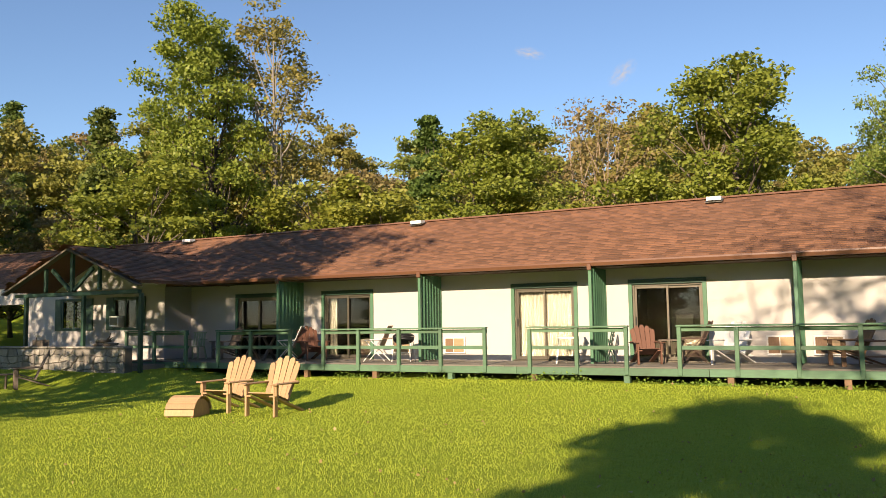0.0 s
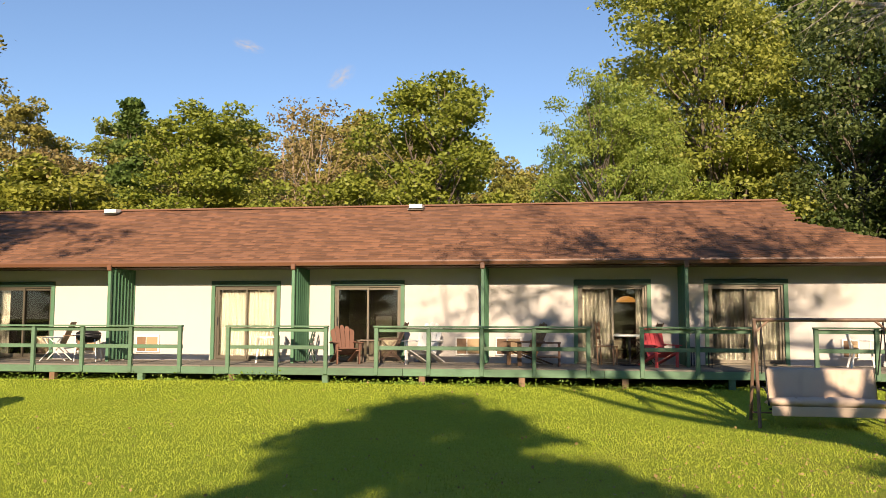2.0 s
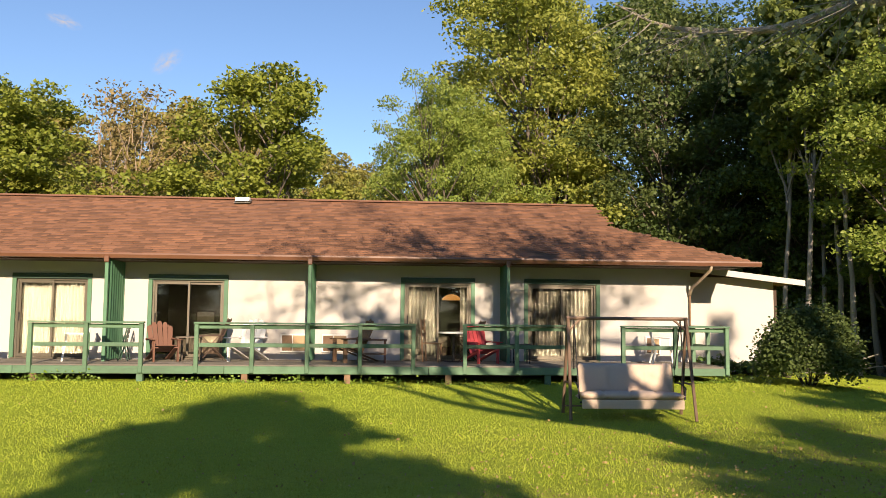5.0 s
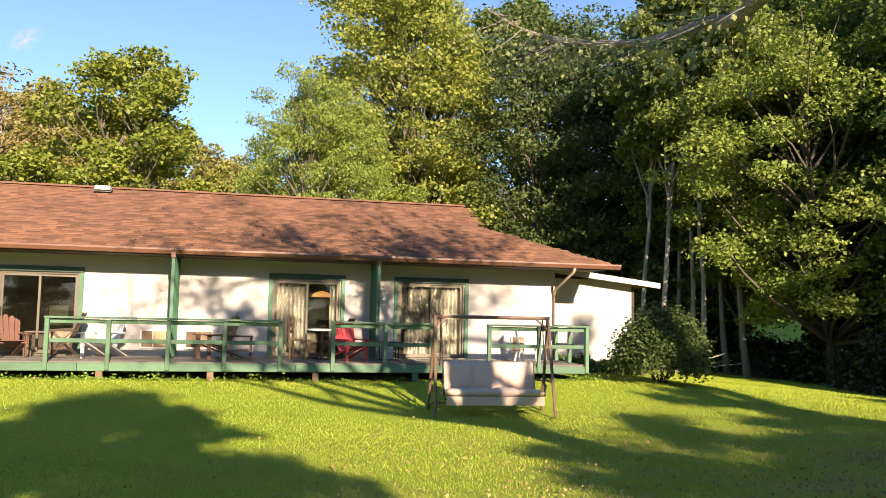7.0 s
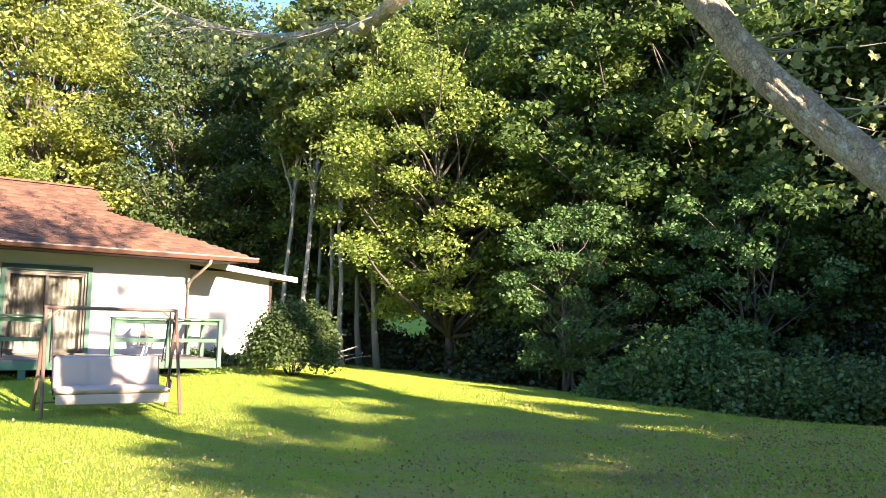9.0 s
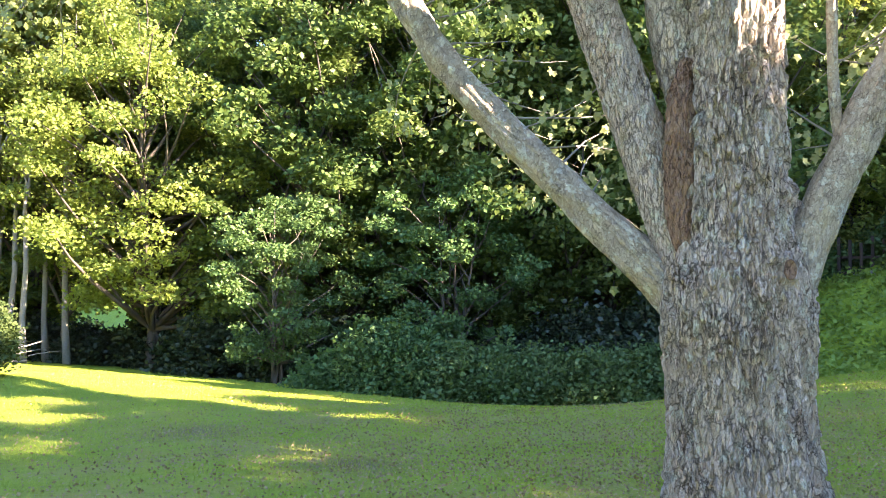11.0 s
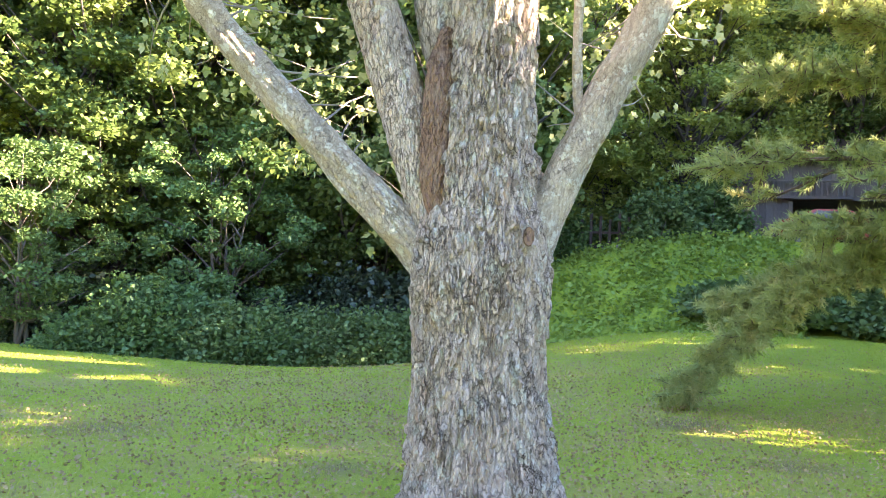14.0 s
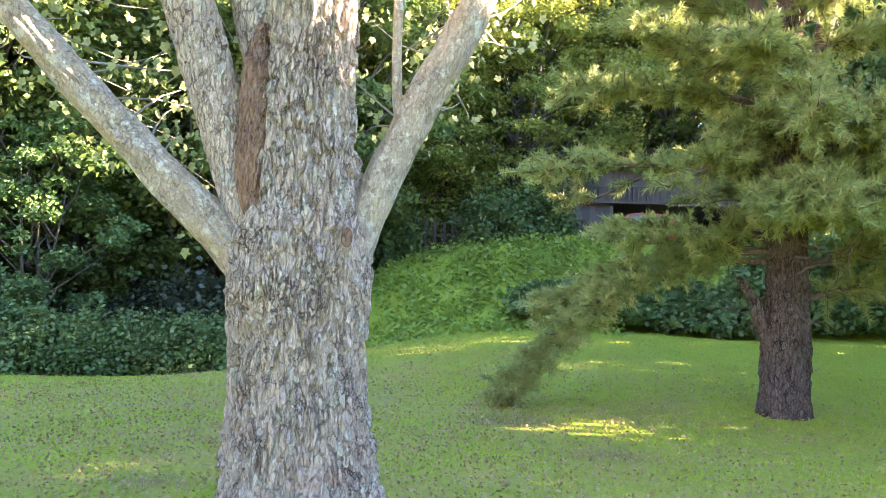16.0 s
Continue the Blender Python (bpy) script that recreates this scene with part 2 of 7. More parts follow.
def grass_ground():
    m = material("lawn", (0.31, 0.40, 0.045), 0.9, grain=30, amount=0.55, stain=0.5, stain_amount=0.35, bump=0.8, dark=(0.16, 0.215, 0.028), distance=0.05, spec=0.1)
    n, l = m.node_tree.nodes, m.node_tree.links
    b = n["Principled BSDF"]
    col = b.inputs["Base Color"].links[0].from_socket
    # worn, leaf-strewn patches in the shaded part of the lawn
    co = n.new("ShaderNodeTexCoord")
    ns = n.new("ShaderNodeTexNoise")
    ns.inputs["Scale"].default_value, ns.inputs["Detail"].default_value = 0.7, 10
    l.new(co.outputs["Object"], ns.inputs["Vector"])
    dist = n.new("ShaderNodeVectorMath")
    dist.operation = "DISTANCE"
    dist.inputs[1].default_value = (9.5, 4.5, 0)
    l.new(co.outputs["Object"], dist.inputs[0])
    near = n.new("ShaderNodeMapRange")
    near.inputs["From Min"].default_value, near.inputs["From Max"].default_value = 13.0, 5.5
    l.new(dist.outputs["Value"], near.inputs["Value"])
    mul = n.new("ShaderNodeMath")
    mul.operation = "MULTIPLY"
    rr = n.new("ShaderNodeMapRange")
    rr.inputs["From Min"].default_value, rr.inputs["From Max"].default_value, rr.inputs["To Max"].default_value = 0.36, 0.68, 0.75
    l.new(ns.outputs[0], rr.inputs["Value"])
    l.new(rr.outputs[0], mul.inputs[0])
    l.new(near.outputs[0], mul.inputs[1])
    mx = n.new("ShaderNodeMix")
    mx.data_type = "RGBA"
    mx.inputs[7].default_value = (0.36, 0.29, 0.10, 1)
    l.new(mul.outputs[0], mx.inputs[0])
    l.new(col, mx.inputs[6])
    out = mx.outputs[2]
    for size, lo, hi, most, tint in ((7.0, 0.50, 0.70, 0.45, (0.17, 0.24, 0.03, 1)), (19.0, 0.56, 0.68, 0.3, (0.36, 0.34, 0.09, 1)), (1.6, 0.48, 0.70, 0.35, (0.24, 0.36, 0.035, 1))):
        patch = n.new("ShaderNodeTexNoise")
        patch.inputs["Scale"].default_value, patch.inputs["Detail"].default_value = size, 6
        l.new(co.outputs["Object"], patch.inputs["Vector"])
        cut = n.new("ShaderNodeMapRange")
        cut.inputs["From Min"].default_value, cut.inputs["From Max"].default_value, cut.inputs["To Max"].default_value = lo, hi, most
        l.new(patch.outputs[0], cut.inputs["Value"])
        step = n.new("ShaderNodeMix")
        step.data_type = "RGBA"
        step.inputs[7].default_value = tint
        l.new(cut.outputs[0], step.inputs[0])
        l.new(out, step.inputs[6])
        out = step.outputs[2]
    # bare soil where the turf has worn through
    for place, lo, hi in (((9.45, -1.05, 0.1), 0.62, 0.30), ((11.3, 0.15, 0.2), 0.75, 0.35), ((7.05, 2.9, 0), 0.42, 0.18), ((8.3, 9.4, -0.1), 1.2, 0.3), ((7.6, 5.9, 0), 0.9, 0.25)):
        gap = n.new("ShaderNodeVectorMath")
        gap.operation = "DISTANCE"
        gap.inputs[1].default_value = place
        l.new(co.outputs["Object"], gap.inputs[0])
        rag = n.new("ShaderNodeMath")
        rag.operation = "MULTIPLY_ADD"
        rag.inputs[1].default_value = 1.3
        l.new(ns.outputs[0], rag.inputs[0])
        l.new(gap.outputs["Value"], rag.inputs[2])
        cut = n.new("ShaderNodeMapRange")
        cut.inputs["From Min"].default_value, cut.inputs["From Max"].default_value, cut.inputs["To Max"].default_value = lo + 0.65, hi + 0.5, 0.75
        l.new(rag.outputs[0], cut.inputs["Value"])
        step = n.new("ShaderNodeMix")
        step.data_type = "RGBA"
        step.inputs[7].default_value = (0.21, 0.14, 0.085, 1)
        l.new(cut.outputs[0], step.inputs[0])
        l.new(out, step.inputs[6])
        out = step.outputs[2]
    l.new(out, b.inputs["Base Color"])
    return m


LAWN = grass_ground()

# ---- building blocks ----
def mesh_of(name, bm):
    me = bpy.data.meshes.new(name)
    bmesh.ops.recalc_face_normals(bm, faces=bm.faces)
    bm.to_mesh(me)
    bm.free()
    return me


def part(name, bm, mat, parent=None, label="", smooth=False):
    me = mesh_of(name, bm) if isinstance(bm, bmesh.types.BMesh) else bm
    if mat and not me.materials:
        me.materials.append(mat)
    if smooth:
        me.polygons.foreach_set("use_smooth", [True] * len(me.polygons))
    ob = new(name, me)
    ob.parent = parent
    if label:
        ob["label"] = label
    return ob


def thing(name, label, category, at=(0, 0, 0), turn=0.0, group="", kind=""):
    ob = new(name)
    ob.empty_display_size = 0.2
    ob.matrix_world = pose(*at, 0, 0, turn)
    return tagged(ob, label, category, group, kind)


def box(bm, lo, hi, bevel=0.0, m=None):
    """A box between two corners, bevelled, then moved by m."""
    c = [(a + b) / 2 for a, b in zip(lo, hi)]
    s = [max(abs(b - a), 1e-4) for a, b in zip(lo, hi)]
    r = bmesh.ops.create_cube(bm, size=1, matrix=Matrix.Translation(c) @ Matrix.Diagonal((*s, 1)))
    vs = r["verts"]
    if bevel:
        es = list({e for v in vs for e in v.link_edges})
        vs = bmesh.ops.bevel(bm, geom=es, offset=bevel, segments=1, affect="EDGES")["verts"]
    if m is not None:
        bmesh.ops.transform(bm, matrix=m, verts=list(vs))
    return bm


def boxed(lo, hi, bevel=0.006, m=None):
    return box(bmesh.new(), lo, hi, bevel, m)


def beam(bm, a, b, w, d, bevel=0.004, up=(0, 0, 1)):
    """A straight timber from a to b, w wide and d deep."""
    a, b = Vector(a), Vector(b)
    z = (b - a).normalized()
    u = Vector(up) if abs(z.dot(Vector(up))) < 0.98 else Vector((0, 1, 0))
    x = u.cross(z).normalized()
    y = z.cross(x)
    m = Matrix((x, y, z)).transposed().to_4x4()
    m.translation = a
    return box(bm, (-w / 2, -d / 2, 0), (w / 2, d / 2, (b - a).length), bevel, m)


def timber(a, b, w, d, bevel=0.004, up=(0, 0, 1)):
    return beam(bmesh.new(), a, b, w, d, bevel, up)


def tube(bm, pts, radii, sides=8, caps=True, rough=0.0):
    """A round limb along points with a radius at each."""
    pts = [Vector(p) for p in pts]
    rings, prev = [], None
    for i, p in enumerate(pts):
        z = (pts[min(i + 1, len(pts) - 1)] - pts[max(i - 1, 0)]).normalized()
        x = (prev - z * prev.dot(z)) if prev else z.orthogonal()
        x.normalize()
        prev = x
        y = z.cross(x)
        ring = []
        for k in range(sides):
            a = 2 * math.pi * k / sides
            r = radii[i] * (1 + rough * noise.noise(p * 1.7 + Vector((math.cos(a), math.sin(a), 0)) * 1.5))
            ring.append(bm.verts.new(p + (x * math.cos(a) + y * math.sin(a)) * r))
        rings.append(ring)
    for a, b in zip(rings, rings[1:]):
        for k in range(sides):
            bm.faces.new((a[k], a[(k + 1) % sides], b[(k + 1) % sides], b[k]))
    if caps:
        bm.faces.new(rings[0][::-1])
        bm.faces.new(rings[-1])
    return bm


def poly_prism(bm, outline, axis, lo, hi):
    """A flat outline in two axes, pushed out along the third."""
    def put(p, v):
        q = list(p)
        q.insert("xyz".index(axis), v)
        return bm.verts.new(q)
    a, b = [put(p, lo) for p in outline], [put(p, hi) for p in outline]
    bm.faces.new(a)
    bm.faces.new(b[::-1])
    for i in range(len(a)):
        j = (i + 1) % len(a)
        bm.faces.new((a[i], b[i], b[j], a[j]))
    return bm


def smooth_step(a, b, v):
    k = min(1.0, max(0.0, (v - a) / (b - a)))
    return k * k * (3 - 2 * k)


# ---- ground ----
def ease(a, b, v):
    k = np.clip((v - a) / (b - a), 0, 1)
    return k * k * (3 - 2 * k)


def ground_np(x, y):
    """Height of the lawn, the grassy bank and the hill behind."""
    z = -0.15 * ease(4, 13, y) * (1 - ease(6, 12, x)) + 0.29 * ease(14.5, 18.5, y) * (1 - ease(7.5, 14, x))
    z = z - 0.85 * ease(8, 27, x) * ease(0, 9, y)
    z = z + 0.9 * ease(9, 22, x) * (1 - ease(-1, 11, y)) + 3.0 * ease(23, 31, x) * (1 - ease(4, 14, y))
    z = z + 11 * ease(44, 110, y) + 8 * ease(42, 90, x) + 20 * ease(110, 260, y)
    z = z + 6 * ease(38, 62, -x) * ease(24, 50, y)
    z = z + 0.22 * ease(15.0, 17.1, y) * ease(17.0, 20.5, -x)
    return z + 0.018 * np.sin(x * 1.3 + 0.7 * np.sin(y * 0.8)) * np.sin(y * 1.1 + 1.3) + 0.03 * np.sin(x * 0.31 + 1) * np.sin(y * 0.27)


def ground_z(x, y):
    return float(ground_np(np.float64(x), np.float64(y)))


def ground_mesh():
    def steps():
        out, v, s = [0.0], 0.0, 0.6
        while v < 900:
            if v > 30:
                s *= 1.16
            v += s
            out.append(v)
        return out
    st = steps()
    xs = sorted({-v for v in st} | set(st))
    me = bpy.data.meshes.new("ground")
    ys = [v + 10 for v in xs]
    xs = [v + 5 for v in xs]
    gx, gy = np.meshgrid(np.array(xs), np.array(ys))
    verts = np.stack([gx, gy, ground_np(gx, gy)], -1).reshape(-1, 3).tolist()
    w = len(xs)
    faces = [(j * w + i, j * w + i + 1, (j + 1) * w + i + 1, (j + 1) * w + i) for j in range(len(ys) - 1) for i in range(w - 1)]
    me.from_pydata(verts, [], faces)
    me.polygons.foreach_set("use_smooth", [True] * len(faces))
    return me


ground = part("ground", ground_mesh(), LAWN)
tagged(ground, "mown green lawn with worn patches rising to a wooded hill", "lawn", kind="structure")

# ---- motel building: shell ----
WALL_Y, DECK_Y, DECK_Z, X0, X1 = 21.2, 19.0, 0.53, -21.6, 7.9
EAVE_Y, EAVE_Z, RIDGE_Y, RIDGE_Z, RIDGE_X = 20.05, 3.06, 25.0, 5.10, 6.2
UNIT = (-16.4, -11.45, -6.57, -1.85, 2.92)        # the dividing fins between the rooms
DOORS = ((-19.16, -17.25), (-15.65, -13.74), (-9.22, -7.31), (-5.94, -3.98), (0.34, 2.24), (3.51, 5.49))
DOOR_TOP = 2.63


def wall_with_openings(parent, y0, y1, x0, x1, z0, z1, holes):
    """A wall along x with rectangular holes (xa, xb, za, zb) cut right through."""
    x = x0
    for xa, xb, za, zb in sorted(holes):
        part("wall", boxed((x, y0, z0), (xa, y1, z1), 0), STUCCO, parent)
        part("wall_head", boxed((xa, y0, zb), (xb, y1, z1), 0), STUCCO, parent)
        if za > z0:
            part("wall_foot", boxed((xa, y0, z0), (xb, y1, za), 0), STUCCO, parent)
        x = xb
    part("wall", boxed((x, y0, z0), (x1, y1, z1), 0), STUCCO, parent)


motel = thing("motel_building", "long low cream stucco motel with a brown shingle roof", "building", (0, 0, 0))
wall_with_openings(motel, WALL_Y, WALL_Y + 0.2, X0, X1, 0.2, 3.25, [(a + 0.06, b - 0.06, DECK_Z + 0.02, DOOR_TOP - 0.06) for a, b in DOORS])
part("wall", boxed((X1 - 0.2, WALL_Y + 0.2, 0.0), (X1, 28.8, 3.2), 0), STUCCO, motel)
part("wall", boxed((-36, 28.8, 0.0), (X1, 29.0, 3.2), 0), STUCCO, motel)
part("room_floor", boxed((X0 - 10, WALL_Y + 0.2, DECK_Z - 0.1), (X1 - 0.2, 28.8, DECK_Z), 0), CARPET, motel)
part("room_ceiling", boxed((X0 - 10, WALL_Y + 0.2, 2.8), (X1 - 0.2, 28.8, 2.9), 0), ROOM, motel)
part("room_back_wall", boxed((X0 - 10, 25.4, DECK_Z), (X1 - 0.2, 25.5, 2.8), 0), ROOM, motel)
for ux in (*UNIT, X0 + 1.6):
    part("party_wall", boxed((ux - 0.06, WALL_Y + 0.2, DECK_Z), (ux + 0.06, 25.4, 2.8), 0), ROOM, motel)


def roof_slope(corner, along, up, outline_ok, rows, width, seed):
    """Courses of overlapping shingles: corner, unit ways along and up the slope, and a test for what belongs to it."""
    rnd = random.Random(seed)
    along, up = Vector(along).normalized(), Vector(up).normalized()
    nrm = along.cross(up).normalized()
    if nrm.z < 0:
        nrm = -nrm
    vs, fs = [], []
    h = 0.148
    for r in range(rows):
        u = -rnd.random() * 0.3
        while u < width:
            w = rnd.choice((0.16, 0.22, 0.3, 0.34))
            a, b = u, u + w - 0.006
            v0, v1 = r * h, (r + 1) * h + 0.03
            if outline_ok((a + b) / 2, v0 + h / 2):
                lift = 0.014 + rnd.random() * 0.010
                i = len(vs)
                for s, t_, k in ((a, v0, lift), (b, v0, lift), (b, v1, 0.004), (a, v1, 0.004), (a, v0, 0.0), (b, v0, 0.0)):
                    vs.append(Vector(corner) + along * s + up * t_ + nrm * k)
                fs += [(i, i + 1, i + 2, i + 3), (i + 4, i + 5, i + 1, i)]
            u += w
    me = bpy.data.meshes.new("shingles")
    me.from_pydata(vs, [], fs)
    return me


ROOF_L = -40.0
slope_len = math.hypot(RIDGE_Y - EAVE_Y, RIDGE_Z - EAVE_Z)
up_way = ((0), (RIDGE_Y - EAVE_Y) / slope_len, (RIDGE_Z - EAVE_Z) / slope_len)
EAVE_X1, GAB_Y = 9.25, 23.0
gab_v = slope_len * (GAB_Y - EAVE_Y) / (RIDGE_Y - EAVE_Y)


def on_front(u, v):
    x = ROOF_L + u
    if v > slope_len:
        return False
    if v > gab_v:
        return x < RIDGE_X + 0.1
    return x < EAVE_X1 - (EAVE_X1 - RIDGE_X) * v / gab_v


roof = new("roof", mesh_of("roof", poly_prism(poly_prism(bmesh.new(),
    [(EAVE_Y, EAVE_Z - 0.05), (RIDGE_Y, RIDGE_Z - 0.01), (RIDGE_Y, RIDGE_Z - 0.10), (EAVE_Y, EAVE_Z - 0.14)], "x", ROOF_L, RIDGE_X),
    [(RIDGE_Y, RIDGE_Z - 0.01), (31.2, EAVE_Z - 0.02), (31.2, EAVE_Z - 0.12), (RIDGE_Y, RIDGE_Z - 0.10)], "x", ROOF_L, RIDGE_X)))
roof.data.materials.append(SHINGLE)
roof.parent = motel
gz = EAVE_Z + (RIDGE_Z - EAVE_Z) * (GAB_Y - EAVE_Y) / (RIDGE_Y - EAVE_Y)
hip = bmesh.new()
hv = [hip.verts.new(p) for p in ((RIDGE_X, EAVE_Y, EAVE_Z - 0.03), (EAVE_X1, EAVE_Y, EAVE_Z - 0.03), (RIDGE_X, GAB_Y, gz - 0.03),
                                 (EAVE_X1, 31.2, EAVE_Z - 0.03), (RIDGE_X, 26.9, gz - 0.03), (RIDGE_X, RIDGE_Y, RIDGE_Z - 0.03))]
for f_ in ((0, 1, 2), (1, 3, 4, 2), (2, 4, 5)):
    hip.faces.new([hv[i] for i in f_])
part("hip_end", hip, SHINGLE, roof)
part("shingles", roof_slope((ROOF_L, EAVE_Y, EAVE_Z - 0.02), (1, 0, 0), up_way, on_front, int(slope_len / 0.148) + 1, EAVE_X1 - ROOF_L, 3), SHINGLE, roof)
part("ridge_cap", poly_prism(bmesh.new(), [(RIDGE_Y - 0.16, RIDGE_Z - 0.03), (RIDGE_Y, RIDGE_Z + 0.04), (RIDGE_Y + 0.16, RIDGE_Z - 0.03)], "x", ROOF_L, RIDGE_X + 0.1), SHINGLE, roof)
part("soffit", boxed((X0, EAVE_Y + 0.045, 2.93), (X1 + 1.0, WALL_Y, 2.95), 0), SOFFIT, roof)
gut = bmesh.new()
poly_prism(gut, [(EAVE_Y - 0.11, 3.07), (EAVE_Y - 0.09, 3.07), (EAVE_Y - 0.08, 2.98), (EAVE_Y - 0.01, 2.96), (EAVE_Y - 0.01, 2.94), (EAVE_Y - 0.09, 2.95), (EAVE_Y - 0.12, 3.03)], "x", -20.4, EAVE_X1)
part("gutter", gut, GUTTER, motel, "brown metal eaves gutter")
part("fascia_board", boxed((-20.4, EAVE_Y, 2.925), (EAVE_X1, EAVE_Y + 0.04, 3.05), 0.004), DARK_WOOD, motel)

# ---- plants ----
def leaf_cloud(name, centres, size, mat, seed, droop=0.3, long=1.5):
    """Many folded leaves round given centres, each leaf an island of two triangles."""
    rs = np.random.RandomState(seed)
    n = len(centres)
    c = np.asarray(centres, dtype=np.float64)
    d = rs.normal(size=(n, 3))
    d[:, 2] = d[:, 2] * 0.55 - droop
    d /= np.linalg.norm(d, axis=1)[:, None]
    s = rs.normal(size=(n, 3)) * (1, 1, 0.6)
    s -= d * (s * d).sum(1)[:, None]
    s /= np.linalg.norm(s, axis=1)[:, None]
    k = size * (0.6 + 0.8 * rs.rand(n))[:, None]
    nr = np.cross(d, s)
    v = np.stack([c - d * k * long * 0.5, c + s * k * 0.5 + nr * k * 0.12, c + d * k * long * 0.5, c - s * k * 0.5 + nr * k * 0.12], 1).reshape(-1, 3)
    i = np.arange(n)[:, None] * 4
    tri = np.concatenate([i + [0, 1, 2], i + [0, 2, 3]], 1).reshape(-1, 3)
    me = bpy.data.meshes.new(name)
    me.vertices.add(len(v))
    me.vertices.foreach_set("co", v.ravel())
    me.loops.add(len(tri) * 3)
    me.loops.foreach_set("vertex_index", tri.ravel())
    me.polygons.add(len(tri))
    me.polygons.foreach_set("loop_start", np.arange(len(tri)) * 3)
    me.update(calc_edges=True)
    me.materials.append(mat)
    return me


def limb_path(a, b, bend, rnd, steps=5):
    a, b = Vector(a), Vector(b)
    off = Vector([rnd.uniform(-1, 1) for _ in range(3)]) * bend * (b - a).length
    return [a.lerp(b, i / steps) + off * math.sin(math.pi * i / steps) + Vector([rnd.uniform(-1, 1) for _ in range(3)]) * bend * 0.12 * (b - a).length * (0 < i < steps) for i in range(steps + 1)]


def tree_meshes(seed, height, width, base, leaves, size, leaf_mat, bark, trunk_r, clumps=60, shape="round", clump=1.0, fork=1, open_amount=0.0):
    """Trunk with limbs, and a crown of leaf clumps in layers with gaps."""
    rnd = random.Random(seed)
    rs = np.random.RandomState(seed)
    bm = bmesh.new()
    tops = []
    for k in range(fork):
        lean = Vector((rnd.uniform(-1, 1), rnd.uniform(-1, 1), 0)) * (0.06 * height if fork == 1 else 0.16 * height)
        tops.append(Vector((lean.x, lean.y, height * rnd.uniform(0.86, 0.96))))
        pts = limb_path((rnd.uniform(-1, 1) * 0.3 * (fork > 1), rnd.uniform(-1, 1) * 0.3 * (fork > 1), -0.4), tops[-1], 0.025, rnd, 7)
        tube(bm, pts, [trunk_r * (1.35 if i == 0 else 1) * (1 - i / 7.6) for i in range(8)], 8, rough=0.15)
    cs = []
    for i in range(clumps):
        f = (i + 0.5) / clumps
        z = base + (height - base) * f
        if shape == "round":
            r = width * 0.5 * math.sin(math.pi * min(1, 0.12 + 0.86 * f)) ** 0.65
        elif shape == "cone":
            r = width * 0.5 * (1.02 - f) ** 0.75
        else:
            r = width * 0.5 * (0.55 + 0.45 * math.sin(math.pi * f)) * (1 - max(0, f - 0.75) * 2.6)
        a = i * 2.399 + rnd.uniform(-0.5, 0.5)
        rr = r * math.sqrt(rnd.uniform(0.12, 1.0)) * rnd.uniform(0.8, 1.12)
        top = tops[i % fork]
        ax = top * (z / top.z)
        c = Vector((ax.x + rr * math.cos(a), ax.y + rr * math.sin(a), z + rnd.uniform(-0.05, 0.05) * height))
        cs.append(c)
        if i % 2 == 0:
            start = top * (max(0.12, (z - 0.16 * height - 0.25 * rr) / top.z))
            pts = limb_path(start, c, 0.08, rnd, 4)
            r0 = trunk_r * (1 - start.z / height) * 0.5 + 0.02
            tube(bm, pts, [r0 * (1 - 0.2 * j) for j in range(5)], 5, caps=False)
    cs = np.array([tuple(c) for c in cs])
    rad = width * 0.135 * clump * (0.65 + 0.7 * rs.rand(len(cs)))
    which = rs.choice(len(cs), leaves, p=rad ** 2 / (rad ** 2).sum())
    off = rs.normal(size=(leaves, 3))
    off /= np.linalg.norm(off, axis=1)[:, None]
    off *= (0.35 + 0.65 * rs.rand(leaves) ** 0.5)[:, None]
    off[:, 2] = off[:, 2] * 0.48
    # sprays reach out past each clump so that the outline stays ragged
    stray = rs.rand(leaves) < 0.28
    off[stray] *= 1.0 + 0.7 * rs.rand(stray.sum())[:, None]
    p = cs[which] + off * rad[which][:, None]
    p[:, 2] -= 0.12 * rad[which] * (off[:, 0] ** 2 + off[:, 1] ** 2)
    trunk = mesh_of("trunk", bm)
    trunk.materials.append(bark)
    trunk.polygons.foreach_set("use_smooth", [True] * len(trunk.polygons))
    return trunk, leaf_cloud("crown", p, size, leaf_mat, seed + 7)


TREES = {}


def plant(kind, x, y, scale=1.0, turn=0.0, label="", category="tree", group="", name="tree", z=None, tall=1.0, wide=1.0):
    trunk, crown = TREES[kind]
    t = thing(name, label, category, (x, y, ground_z(x, y) if z is None else z), turn, group)
    t.scale = (scale * wide, scale * wide, scale * tall)
    part("trunk", trunk, None, t)
    part("crown", crown, None, t)
    return t


TREES["round_sun"] = tree_meshes(11, 14, 7, 2.5, 26000, 0.15, LEAF_SUN, BARK, 0.2, 110, "round", 0.95, 4)
TREES["tall_sun"] = tree_meshes(12, 20, 9.5, 3.0, 40000, 0.16, LEAF_SUN, BARK, 0.3, 170, "tall", 0.8, 2)
TREES["tall_open"] = tree_meshes(13, 19, 6.5, 5.0, 12000, 0.15, LEAF_MID, BRANCH_GREY, 0.2, 110, "tall", 0.95, 4)
TREES["poplar"] = tree_meshes(24, 21, 10, 3.0, 56000, 0.14, LEAF_YELLOW, BARK, 0.2, 220, "tall", 0.72, 2)
TREES["yellow"] = tree_meshes(14, 13, 10, 2.2, 52000, 0.098, LEAF_YELLOW, BARK, 0.2, 150, "round", 0.62, 2)
